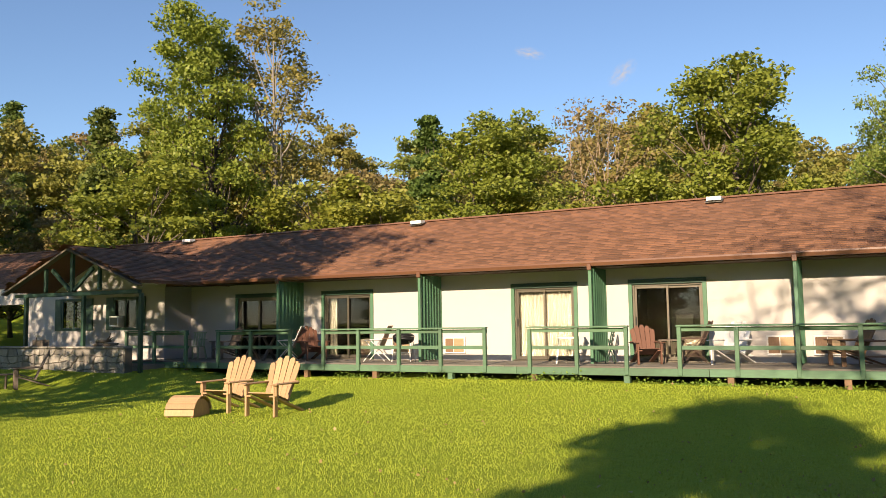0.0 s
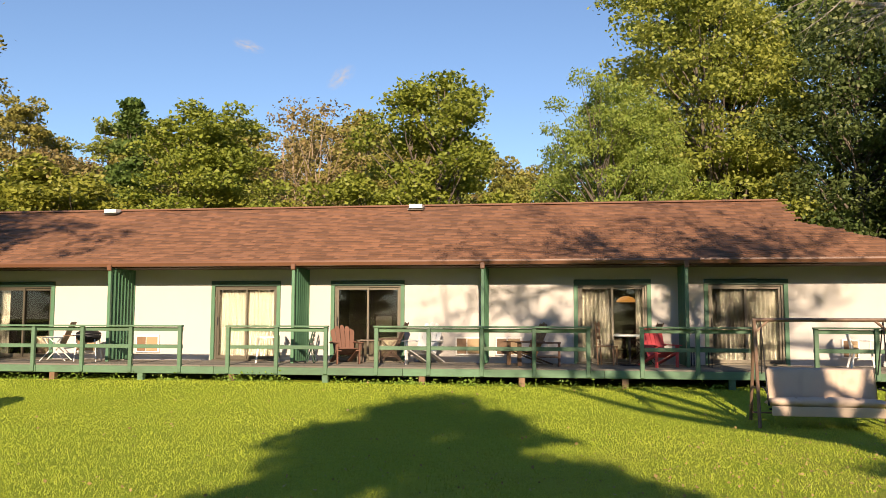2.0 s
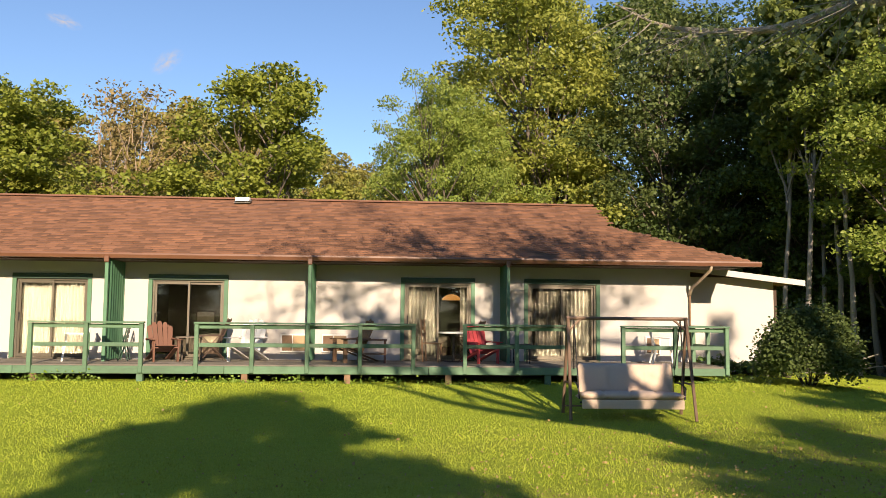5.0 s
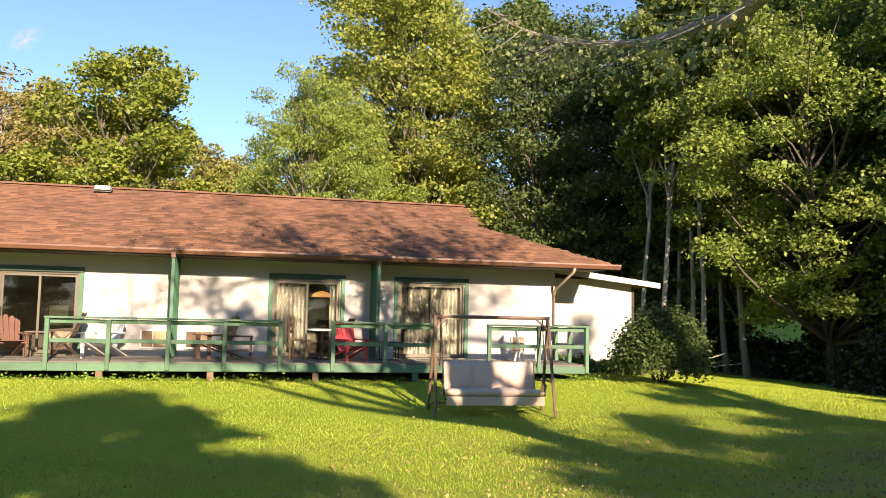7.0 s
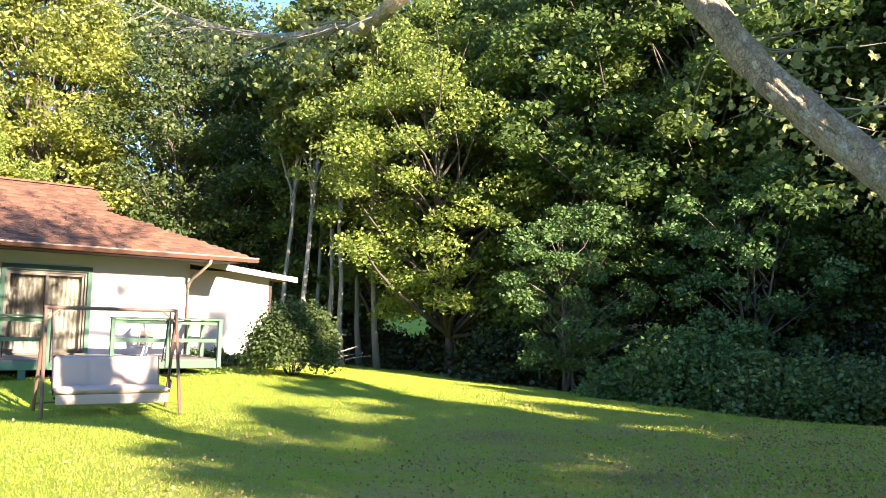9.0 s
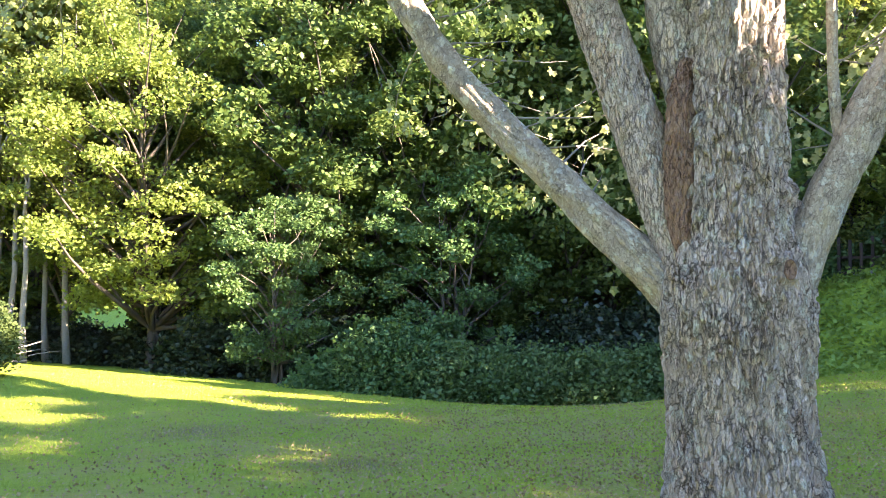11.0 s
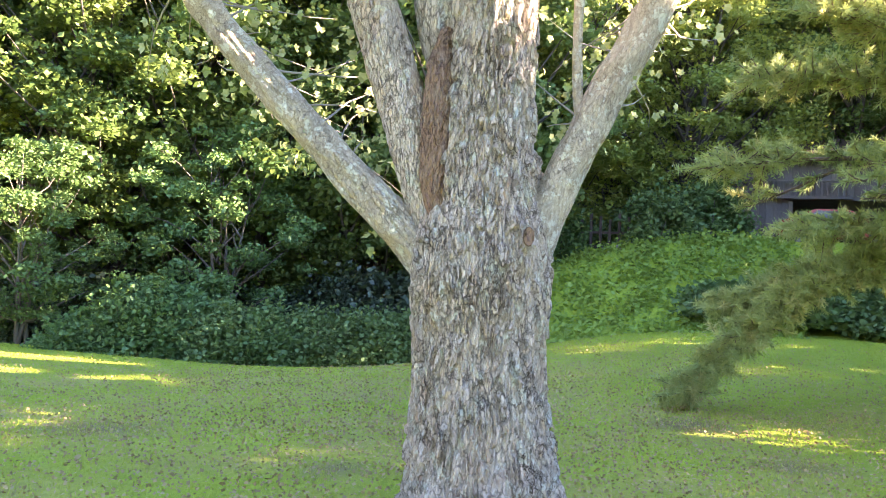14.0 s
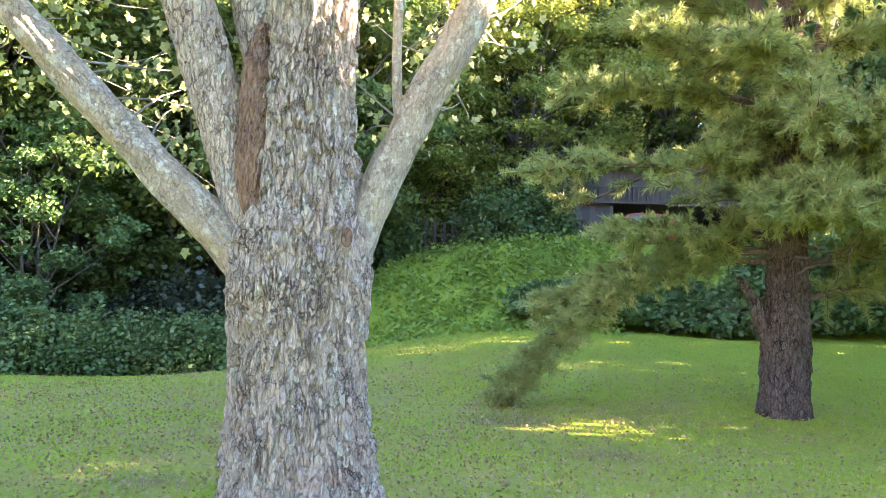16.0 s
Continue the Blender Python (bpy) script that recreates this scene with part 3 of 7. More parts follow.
TREES["mid_a"] = tree_meshes(15, 13, 8, 1.5, 11000, 0.24, LEAF_MID, BARK, 0.2, 90, "round", 0.95, 2)
TREES["mid_b"] = tree_meshes(16, 15, 7, 1.5, 11000, 0.24, LEAF_MID, BARK, 0.2, 90, "tall", 0.95, 2)
TREES["autumn"] = tree_meshes(17, 13, 7, 2.0, 9000, 0.19, LEAF_AUTUMN, BRANCH_DRY, 0.13, 80, "tall", 0.9, 3)
TREES["bare"] = tree_meshes(18, 13, 6, 2.5, 4500, 0.14, LEAF_AUTUMN, BRANCH_DRY, 0.11, 120, "tall", 1.1, 5)
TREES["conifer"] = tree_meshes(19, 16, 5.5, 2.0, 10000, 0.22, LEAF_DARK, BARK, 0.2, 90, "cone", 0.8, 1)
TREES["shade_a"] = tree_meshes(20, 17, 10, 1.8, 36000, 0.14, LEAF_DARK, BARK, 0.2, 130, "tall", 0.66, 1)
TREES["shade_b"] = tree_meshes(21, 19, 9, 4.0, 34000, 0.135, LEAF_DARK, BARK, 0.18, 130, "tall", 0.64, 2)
TREES["small_sun"] = tree_meshes(22, 8, 6, 1.0, 14000, 0.13, LEAF_SUN, BARK, 0.10, 70, "round", 0.9, 3)
TREES["small_shade"] = tree_meshes(27, 8, 6, 0.8, 16000, 0.11, LEAF_VINE, BARK, 0.10, 80, "round", 0.68, 3)
TREES["slim"] = tree_meshes(28, 15, 4.5, 8.5, 6000, 0.16, LEAF_DARK, BRANCH_GREY, 0.13, 40, "tall", 0.95, 1)
TREES["high"] = tree_meshes(26, 14.2, 7.5, 11.3, 2600, 0.17, LEAF_SUN, BARK, 0.2, 44, "round", 0.75, 2)
TREES["rear"] = tree_meshes(33, 9.2, 4.4, 0.6, 12500, 0.17, LEAF_DARK, BARK, 0.2, 95, "round", 0.9, 1)
TREES["gappy"] = tree_meshes(35, 9.3, 5.6, 0.6, 9500, 0.19, LEAF_DARK, BARK, 0.2, 70, "round", 0.8, 1)
TREES["dome"] = tree_meshes(25, 10.1, 8.4, 0.8, 24000, 0.2, LEAF_DARK, BARK, 0.2, 110, "round", 0.95, 1)
TREES["south"] = tree_meshes(29, 13, 9, 3.8, 8500, 0.2, LEAF_SUN, BARK, 0.22, 90, "round", 0.9, 2)
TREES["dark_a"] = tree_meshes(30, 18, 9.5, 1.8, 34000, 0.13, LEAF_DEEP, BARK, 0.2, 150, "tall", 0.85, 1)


def yaw_pos(yaw, dist):
    """A place at a bearing (degrees to the right of straight ahead) and a distance from the middle of the lawn's edge."""
    return math.sin(radians(yaw)) * dist, math.cos(radians(yaw)) * dist


# ---- trees behind the building ----
BACK = "woods behind the building"
for kind, bearing, dist, sc, tall, wide, label in (
        ("tall_sun", -43.4, 46, 0.95, 0.95, 0.82, "tall sunlit broadleaf tree behind the roof"),
        ("tall_open", -39.2, 48, 0.97, 1.0, 1.0, "tall thin-leaved grey-stemmed tree behind the roof"),
        ("small_sun", -48.5, 42, 1.1, 1.0, 1.2, "low sunlit tree behind the roof"),
        ("small_sun", -36.0, 43, 1.1, 1.0, 1.2, "low sunlit tree behind the roof"),
        ("round_sun", -8.0, 40, 1.0, 0.97, 1.02, "sunlit many-stemmed round tree behind the roof"),
        ("bare", -17.4, 46, 1.0, 1.02, 1.0, "nearly bare brown tree behind the roof"),
        ("conifer", -28.3, 50, 0.85, 0.98, 1.0, "pointed dark tree behind the roof"),
        ("round_sun", -25.2, 42, 0.86, 0.98, 1.1, "dense dark green round tree behind the roof"),
        ("small_sun", -13.0, 40, 1.0, 1.0, 1.1, "low green tree behind the roof"),
        ("small_sun", -20.5, 41, 1.0, 0.95, 1.1, "low green tree behind the roof"),
        ("small_sun", -31.5, 42, 1.1, 0.9, 1.1, "low green tree behind the roof"),
        ("autumn", -33.0, 46, 0.8, 0.9, 1.0, "browning tree behind the roof"),
        ("small_sun", -3.5, 40, 0.8, 0.9, 1.1, "low green tree behind the roof"),
        ("yellow", 4.2, 36, 0.72, 1.25, 0.95, "yellow-green sunlit tree beside the roof end"),
        ("poplar", 12.3, 45, 1.06, 1.0, 1.0, "very tall sunlit poplar beyond the roof end"),
        ("yellow", 6.6, 39, 0.8, 1.1, 0.9, "yellow-green sunlit tree beside the roof end"),
        ("poplar", 13.2, 48, 1.10, 1.0, 0.75, "very tall sunlit poplar beyond the roof end"),
        ("small_sun", 7.5, 37, 0.95, 0.9, 1.1, "low yellow-green tree behind the roof")):
    plant(kind, *yaw_pos(bearing, dist), sc, bearing * 7, label, group=BACK, tall=tall, wide=wide)
rnd = random.Random(5)
HILL_LABEL = {"mid_a": "leafy tree on the wooded hill", "mid_b": "tall leafy tree on the wooded hill", "autumn": "browning thin tree on the wooded hill", "conifer": "pointed dark tree on the wooded hill"}
for dist, n, hgt, b1 in ((56, 26, 0.80, -2), (70, 32, 0.95, 0), (86, 30, 1.05, 12)):
    for i in range(n):
        b = -66 + (66 + b1) * (i + rnd.uniform(0.1, 0.9)) / n
        low = 0.8 if b > -6 else 1.0
        kind = rnd.choice(("mid_a", "mid_b", "mid_a", "mid_b", "autumn", "mid_a", "conifer"))
        plant(kind, *yaw_pos(b, dist + rnd.uniform(-5, 5)), low * hgt * rnd.uniform(0.72, 1.08), rnd.uniform(0, 360), HILL_LABEL[kind], group="trees on the hill")

# ---- woods on the far side of the lawn ----
SHADE = "shaded woods beside the lawn"


def edge_dist(b):
    """How far the woods' edge lies at a bearing."""
    return 40 - 12 * smooth_step(18, 50, b) - 1.5 * smooth_step(50, 70, b) + 12 * smooth_step(72, 84, b)


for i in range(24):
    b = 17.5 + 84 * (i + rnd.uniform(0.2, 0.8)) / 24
    # low bearings take the tree with deeper shade in its leaf colour
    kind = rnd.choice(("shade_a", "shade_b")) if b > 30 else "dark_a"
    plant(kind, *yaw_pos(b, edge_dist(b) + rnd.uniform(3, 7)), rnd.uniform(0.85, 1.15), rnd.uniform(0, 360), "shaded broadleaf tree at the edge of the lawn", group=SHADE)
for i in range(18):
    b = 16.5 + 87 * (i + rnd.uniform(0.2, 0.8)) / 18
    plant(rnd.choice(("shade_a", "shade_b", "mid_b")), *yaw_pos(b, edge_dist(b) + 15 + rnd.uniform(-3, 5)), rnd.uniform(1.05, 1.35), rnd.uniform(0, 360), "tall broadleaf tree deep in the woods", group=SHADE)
plant("yellow", *yaw_pos(38.2, 34), 1.1, 40, "sunlit yellow-green maple in front of the dark woods", group=SHADE)
plant("yellow", *yaw_pos(48.5, 43), 1.5, 200, "tall yellow-green maple above the shaded edge", group=SHADE)
plant("yellow", *yaw_pos(56.5, 36), 1.2, 100, "tall yellow-green maple above the shaded edge", group=SHADE)
plant("small_shade", *yaw_pos(49, 32), 1.25, 120, "leafy green maple at the edge of the woods", group=SHADE)
plant("small_shade", *yaw_pos(58, 28), 0.9, 20, "low leafy tree at the edge of the woods", group=SHADE)
plant("small_shade", *yaw_pos(46, 28), 0.75, 70, "low leafy tree at the edge of the woods", group=SHADE)
plant("poplar", *yaw_pos(84, 37), 0.8, 70, "sunlit yellow-green tree above the bank", group=SHADE)
plant("yellow", *yaw_pos(88.5, 37), 1.05, 210, "sunlit yellow-green tree above the bank", group=SHADE)
plant("yellow", *yaw_pos(79.5, 37), 0.9, 310, "sunlit yellow-green tree above the bank", group=SHADE)
for b, d in ((26, 38), (27.3, 36), (28.4, 40), (29.6, 37), (30.5, 35), (31.8, 38), (33, 36), (42, 36), (47, 34), (53, 33), (62, 33)):
    plant("slim", *yaw_pos(b, d), 1.0 + 0.02 * (b % 7), b * 31, "slim pale-barked tree at the edge of the woods", group=SHADE)
plant("shade_b", *yaw_pos(110, 33), 1.0, 80, "dark tree on the bank", group=SHADE)
for b in (95, 99, 103, 107, 111):
    plant("shade_a", *yaw_pos(b, 48 + rnd.uniform(-2, 2)), 1.1, b * 9, "tall tree behind the cabin", group=SHADE)
# ---- trees added behind the viewer, sized to cast shade on lawn and roof ----
SOUTH = "trees on the sunny side of the lawn"
plant("rear", 1.0, -10.0, 1.0, 15, "dense round-crowned tree on the lawn", group=SOUTH, wide=1.25)
# extra blockers out of view: keep sun off the trunk and right lawn
plant("rear", 7.7, -11.0, 0.70, 260, "low dense round tree added to shade the maple's trunk", group=SOUTH, wide=1.3)
plant("gappy", 7.6, -12.0, 1.0, 200, "loose round-crowned tree added to dapple the lawn", group=SOUTH, tall=0.86)
plant("gappy", 10.9, -12.6, 1.0, 90, "loose round-crowned tree added to dapple the lawn", group=SOUTH, tall=0.97)
for i in range(7):
    plant("dome", 12.8 + i * 3.9, -12.5 + rnd.uniform(-1, 1), 0.92, i * 50, "domed dense tree added to shade lawn and woods", group=SOUTH, tall=(0.83, 0.88, 1.05, 1.4, 1.3, 1.4, 1.4)[i], wide=0.78)
for x, y, s_ in ((-16.2, 1.5, 1.06), (-24.0, 2.0, 1.06), (-32.0, 1.0, 1.1), (-40.0, 1.0, 1.1)):
    plant("south", x, y, s_, x * 9, "leafy tree on the sunny side of the lawn", group=SOUTH)
# unseen crown set high so its shadow dapples only the roof
plant("high", -15.6, -1.2, 1.0, 190, "slender high-crowned tree added to dapple the roof", group=SOUTH)

for i in range(20):
    plant(("mid_a", "mid_b")[i % 2], -57 + i * 6 + rnd.uniform(-1.5, 1.5), -50 + rnd.uniform(-3, 3), rnd.uniform(0.8, 0.95), i * 70, "leafy tree along the far side of the grounds", group="far tree row")

# ---- motel details ----
def sliding_door(x0, x1, left, right, lamp=False):
    """A patio door in its green trim: a fixed and a sliding pane; left, right say what hangs behind each (curtain or nothing)."""
    d = thing("sliding_door", f"bronze-framed sliding glass door with {'cream curtains' if left == right == 'curtain' else 'dark room behind'} in green trim", "door", (x0, WALL_Y, DECK_Z), group="room doors")
    w, h = x1 - x0, DOOR_TOP - DECK_Z
    # same trim as the sides; the darker green holds the eaves' shade
    part("head_trim", boxed((0, -0.05, h - 0.13), (w, 0.0, h)), DARK_GREEN, d)
    for x in (0, w - 0.1):
        part("side_trim", boxed((x, -0.045, 0), (x + 0.1, 0.0, h - 0.13)), GREEN, d)
    part("threshold", boxed((0.06, -0.08, 0.0), (w - 0.06, 0.12, 0.035)), ALU, d)
    fr = bmesh.new()
    for lo, hi in (((0.1, 0.02, 0.03), (0.15, 0.1, h - 0.13)), ((w - 0.15, 0.02, 0.03), (w - 0.1, 0.1, h - 0.13)), ((0.15, 0.02, h - 0.18), (w - 0.15, 0.1, h - 0.13))):
        box(fr, lo, hi, 0.004)
    part("door_frame", fr, ALU, d)
    mid = w / 2
    for k, (a, b, y) in enumerate(((0.15, mid + 0.03, 0.03), (mid - 0.03, w - 0.15, 0.075))):
        s = bmesh.new()
        for lo, hi in (((a, y, 0.04), (a + 0.055, y + 0.035, h - 0.18)), ((b - 0.055, y, 0.04), (b, y + 0.035, h - 0.18)),
                       ((a + 0.055, y, 0.04), (b - 0.055, y + 0.035, 0.13)), ((a + 0.055, y, h - 0.24), (b - 0.055, y + 0.035, h - 0.18))):
            box(s, lo, hi, 0.003)
        sash = part("sash", s, ALU, d)
        g = part("pane", boxed((a + 0.055, y + 0.014, 0.13), (b - 0.055, y + 0.02, h - 0.24), 0), GLASS, sash)
        g.visible_shadow = False
    part("door_handle", boxed((0.165, -0.01, 0.92), (0.19, 0.03, 1.14), 0.004), BLACK_METAL, d)
    for side, (a, b) in ((left, (0.14, mid)), (right, (mid, w - 0.14))):
        if side == "none":
            continue
        if side == "edge":
            a = b - 0.22
        if side == "inner_edge":
            b = a + 0.28
        vs, n = [], max(8, int((b - a) / 0.022))
        for z in (0.05, h - 0.2):
            for i in range(n + 1):
                x = a + (b - a) * i / n
                vs.append((x, 0.24 + 0.035 * math.sin(i * 1.35) + 0.012 * math.sin(i * 0.53 + x0) * (1 if z < 1 else 0.4), z))
        me = bpy.data.meshes.new("curtain")
        me.from_pydata(vs, [], [(i, i + 1, n + 2 + i, n + 1 + i) for i in range(n)])
        part("curtain", me, CURTAIN, d, "pleated cream curtain", smooth=True)
    return d


for (x0, x1), (lf, rt) in zip(DOORS, (("none", "none"), ("inner_edge", "none"), ("curtain", "curtain"), ("none", "none"), ("curtain", "edge"), ("curtain", "curtain"))):
    sliding_door(x0, x1, lf, rt)

# hanging lamp and a picture inside two rooms
lamp = thing("pendant_lamp", "amber glass pendant lamp glowing inside a room", "lamp", (1.78, 22.9, 0))
shade = bmesh.new()
tube(shade, [(0, 0, 2.10), (0, 0, 2.14), (0, 0, 2.22), (0, 0, 2.26)], [0.27, 0.26, 0.17, 0.05], 14)
AMBER = material("amber_glass", (0.75, 0.36, 0.10), 0.4, grain=10, amount=0.2)
AMBER.node_tree.nodes["Principled BSDF"].inputs["Emission Color"].default_value = (1.0, 0.45, 0.12, 1)
AMBER.node_tree.nodes["Principled BSDF"].inputs["Emission Strength"].default_value = 0.5
part("shade", shade, AMBER, lamp)
part("cord", tube(bmesh.new(), [(0, 0, 2.26), (0, 0, 2.8)], [0.006, 0.006], 5), BLACK_METAL, lamp)
for px, pz in ((-14.25, 1.75), (-4.6, 1.7), (-5.4, 1.55)):
    pic = thing("framed_picture", "dark framed picture on the room's back wall", "picture", (px, 25.38, pz))
    part("frame", boxed((-0.3, -0.03, -0.22), (0.3, 0.0, 0.22)), DARK_WOOD, pic)
    part("sheet", boxed((-0.25, -0.034, -0.17), (0.25, -0.031, 0.17), 0), TAN_CLOTH, pic)
for bx in (-18.3, -14.9, -8.2, -4.4, 1.0):
    bed = thing("bed", "made bed with a brown cover inside the room", "bed", (bx, 24.0, DECK_Z))
    part("frame", boxed((-0.8, -0.95, 0.0), (0.8, 1.0, 0.28)), DARK_WOOD, bed)
    part("mattress", boxed((-0.78, -0.93, 0.28), (0.78, 0.98, 0.56), 0.05), TAN_CLOTH, bed)

# heater grilles low on the wall
for gx in (-12.75, -10.98, -2.32, -1.3, 6.87):
    ac = thing("wall_heater", "tan louvred wall heater grille in a white frame", "heater", (gx, WALL_Y, 0.72), group="wall heaters")
    w = 0.33 if gx < 6 else 0.2
    part("frame", boxed((-w, -0.06, 0), (w, 0, 0.46)), WHITE_PAINT, ac)
    part("grille", boxed((-w + 0.04, -0.075, 0.04), (-0.045, -0.06, 0.42), 0.003), BROWN_WOOD, ac, "dark brown slotted half")
    part("grille", boxed((-0.025, -0.075, 0.04), (w - 0.04, -0.06, 0.42), 0.003), TAN_PANEL, ac)
    for k in range(9):
        part("louvre", boxed((-0.015, -0.085, 0.06 + k * 0.039), (w - 0.05, -0.075, 0.075 + k * 0.039), 0), TAN_PANEL, ac)

# green dividing fins of upright boards
for ux in UNIT:
    fin = thing("divider_screen", "green painted upright board screen between two rooms", "screen", (ux, 0, DECK_Z), group="divider screens")
    part("post", boxed((-0.04, EAVE_Y - 0.10, 0.003), (0.04, EAVE_Y - 0.02, 2.395)), GREEN, fin)
    for k in range(7):
        part("board", boxed((-0.085, -0.011, 0.03), (0.085, 0.011, 2.39), 0.004, pose(0, EAVE_Y + 0.07 + k * 0.165, 0, 0, 0, 58)), GREEN, fin)
    for z in (0.06, 2.30):
        part("crossbar", boxed((-0.02, EAVE_Y - 0.02, z), (0.02, WALL_Y - 0.01, z + 0.07)), GREEN, fin)
    part("cap", boxed((-0.055, EAVE_Y - 0.15, 2.32), (0.055, EAVE_Y - 0.095, 2.47), 0.01), GUTTER, fin, "brown metal bracket at the post's head")

# ---- deck ----
deck = thing("deck", "long raised wooden deck with worn green fascia", "deck", (0, 0, 0))
DX0, DX1 = -21.8, 7.95
nb = 16
for k in range(nb):
    y0 = DECK_Y - 0.02 + k * (WALL_Y - DECK_Y + 0.01) / nb
    x = DX0
    r2 = random.Random(k)
    while x < DX1:
        x2 = min(DX1, x + r2.choice((3.6, 4.2, 4.9)))
        if DX1 - x2 < 1:
            x2 = DX1
        part("board", boxed((x + 0.003, y0 + 0.004, DECK_Z - 0.04), (x2 - 0.003, y0 + 0.13, DECK_Z + r2.uniform(-0.002, 0.003)), 0.003), DECKING, deck)
        x = x2
x = DX0
while x < DX1 - 0.1:
    x2 = min(DX1, x + 4.55)
    part("fascia", boxed((x + 0.004, DECK_Y - 0.08, 0.33), (x2 - 0.004, DECK_Y - 0.035, 0.50), 0.006), GREEN_WORN, deck)
    x = x2
part("rim_joist", boxed((DX0, DECK_Y - 0.033, 0.32), (DX1, DECK_Y - 0.0, 0.485), 0), DARK_WOOD, deck)
part("side_fascia", boxed((DX1 - 0.04, DECK_Y - 0.03, 0.33), (DX1, WALL_Y, 0.49), 0.005), GREEN_WORN, deck)
part("rim_joist", boxed((DX0, WALL_Y - 0.05, 0.1), (DX1, WALL_Y - 0.005, 0.485), 0), DARK_WOOD, deck)
px = -21.4
while px < DX1:
    z0 = ground_z(px, DECK_Y) - 0.15
    part("footing_post", boxed((px - 0.07, DECK_Y - 0.06, z0), (px + 0.07, DECK_Y + 0.08, 0.33), 0.006), BROWN_WOOD if int(px * 10) % 3 else GREEN_WORN, deck)
    px += 2.28
for jy in (19.9, 20.6):
    part("joist", boxed((DX0, jy, 0.36), (DX1, jy + 0.05, 0.488), 0), DARK_WOOD, deck)

RAILS = ((-21.7, -20.46, -19.11), (-17.8, -16.55, -15.1), (-13.94, -12.78, -11.5, -10.25, -9.0), (-7.8, -6.61, -5.42),
         (-4.22, -3.0, -1.78, -0.6, 0.6), (1.77, 2.96, 4.13), (5.43, 6.66, 7.88))
for seg in RAILS:
    rail = thing("deck_railing", "green painted two-bar wooden railing on the deck edge", "railing", (0, DECK_Y, DECK_Z), group="deck railings")
    r2 = random.Random(int(seg[0] * 100))
    for x in seg:
        part("post", boxed((x - 0.045, -0.125, -0.18), (x + 0.045, -0.035, 0.90 + r2.uniform(-0.01, 0.01)), 0.008), GREEN_WORN, rail)
    a, b = seg[0] - 0.06, seg[-1] + 0.06
    part("cap_rail", boxed((a, -0.15, 0.905), (b, -0.01, 0.945), 0.006), GREEN_WORN, rail)
    part("top_rail", boxed((a + 0.02, -0.033, 0.80), (b - 0.02, 0.005, 0.89), 0.005), GREEN_WORN, rail)
    part("middle_rail", boxed((a + 0.02, -0.033, 0.39), (b - 0.02, 0.005, 0.48), 0.005), GREEN_WORN, rail)
side = thing("deck_railing", "green painted wooden railing closing the deck's end", "railing", (7.9, DECK_Y, DECK_Z), group="deck railings")
for y in (1.1, 2.05):
    part("post", boxed((-0.045, y - 0.045, 0.0), (0.045, y + 0.045, 0.9), 0.008), GREEN_WORN, side)
part("cap_rail", boxed((-0.07, 0.0, 0.905), (0.07, 2.15, 0.945), 0.006), GREEN_WORN, side)
part("middle_rail", boxed((-0.02, 0.0, 0.39), (0.02, 2.1, 0.48), 0.005), GREEN_WORN, side)

# roof vents, downpipe
for vx in (-4.26, -14.08, -24.7):
    v = thing("roof_vent", "small white metal roof vent near the ridge", "vent", (vx, 24.55, RIDGE_Z - 0.155), group="roof vents")
    part("hood", poly_prism(bmesh.new(), [(-0.14, 0.02), (0.16, 0.06), (0.16, 0.15), (-0.14, 0.13)], "x", -0.2, 0.2), WHITE_PAINT, v)
    part("flashing", poly_prism(bmesh.new(), [(-0.2, -0.045), (0.2, 0.09), (0.2, 0.1), (-0.2, -0.035)], "x", -0.24, 0.24), ALU, v)
pipe = thing("downpipe", "tan painted rainwater downpipe under the eaves", "downpipe", (0, 0, 0))
PIPE = material("tan_painted_pipe", (0.40, 0.30, 0.22), 0.5, grain=20, amount=0.2, stain=3, stain_amount=0.3)
part("upper_pipe", tube(bmesh.new(), [(8.0, EAVE_Y - 0.04, 2.98), (7.98, EAVE_Y - 0.02, 2.85), (7.86, 20.95, 2.45), (7.86, 21.10, 2.36), (7.86, 21.14, 2.26)], [0.04] * 5, 8), PIPE, pipe, smooth=True)
part("lower_pipe", boxed((7.84, 21.12, 0.55), (7.88, 21.165, 2.26), 0.006), BROWN_WOOD, pipe)

# side wing at the building's end
wing = thing("side_wing", "cream stucco side wing with a pale eaves board", "building", (0, 0, 0))
part("wall", boxed((X1, 22.4, 0.2), (10.72, 22.6, 2.80), 0), STUCCO, wing)
part("wall", boxed((10.52, 22.6, 0.1), (10.72, 28.6, 2.7), 0), STUCCO, wing)
part("corner_board", boxed((10.72, 22.38, 0.1), (10.80, 22.62, 2.6), 0.005), DARK_WOOD, wing)
wr = poly_prism(bmesh.new(), [(7.7, 3.02), (11.35, 2.62), (11.35, 2.70), (7.7, 3.10)], "y", 21.95, 29.0)
part("roof", wr, SHINGLE, wing)
wf = poly_prism(bmesh.new(), [(7.9, 2.95), (11.38, 2.57), (11.38, 2.72), (7.9, 3.12)], "y", 21.90, 21.945)
part("eaves_board", wf, STUCCO, wing)

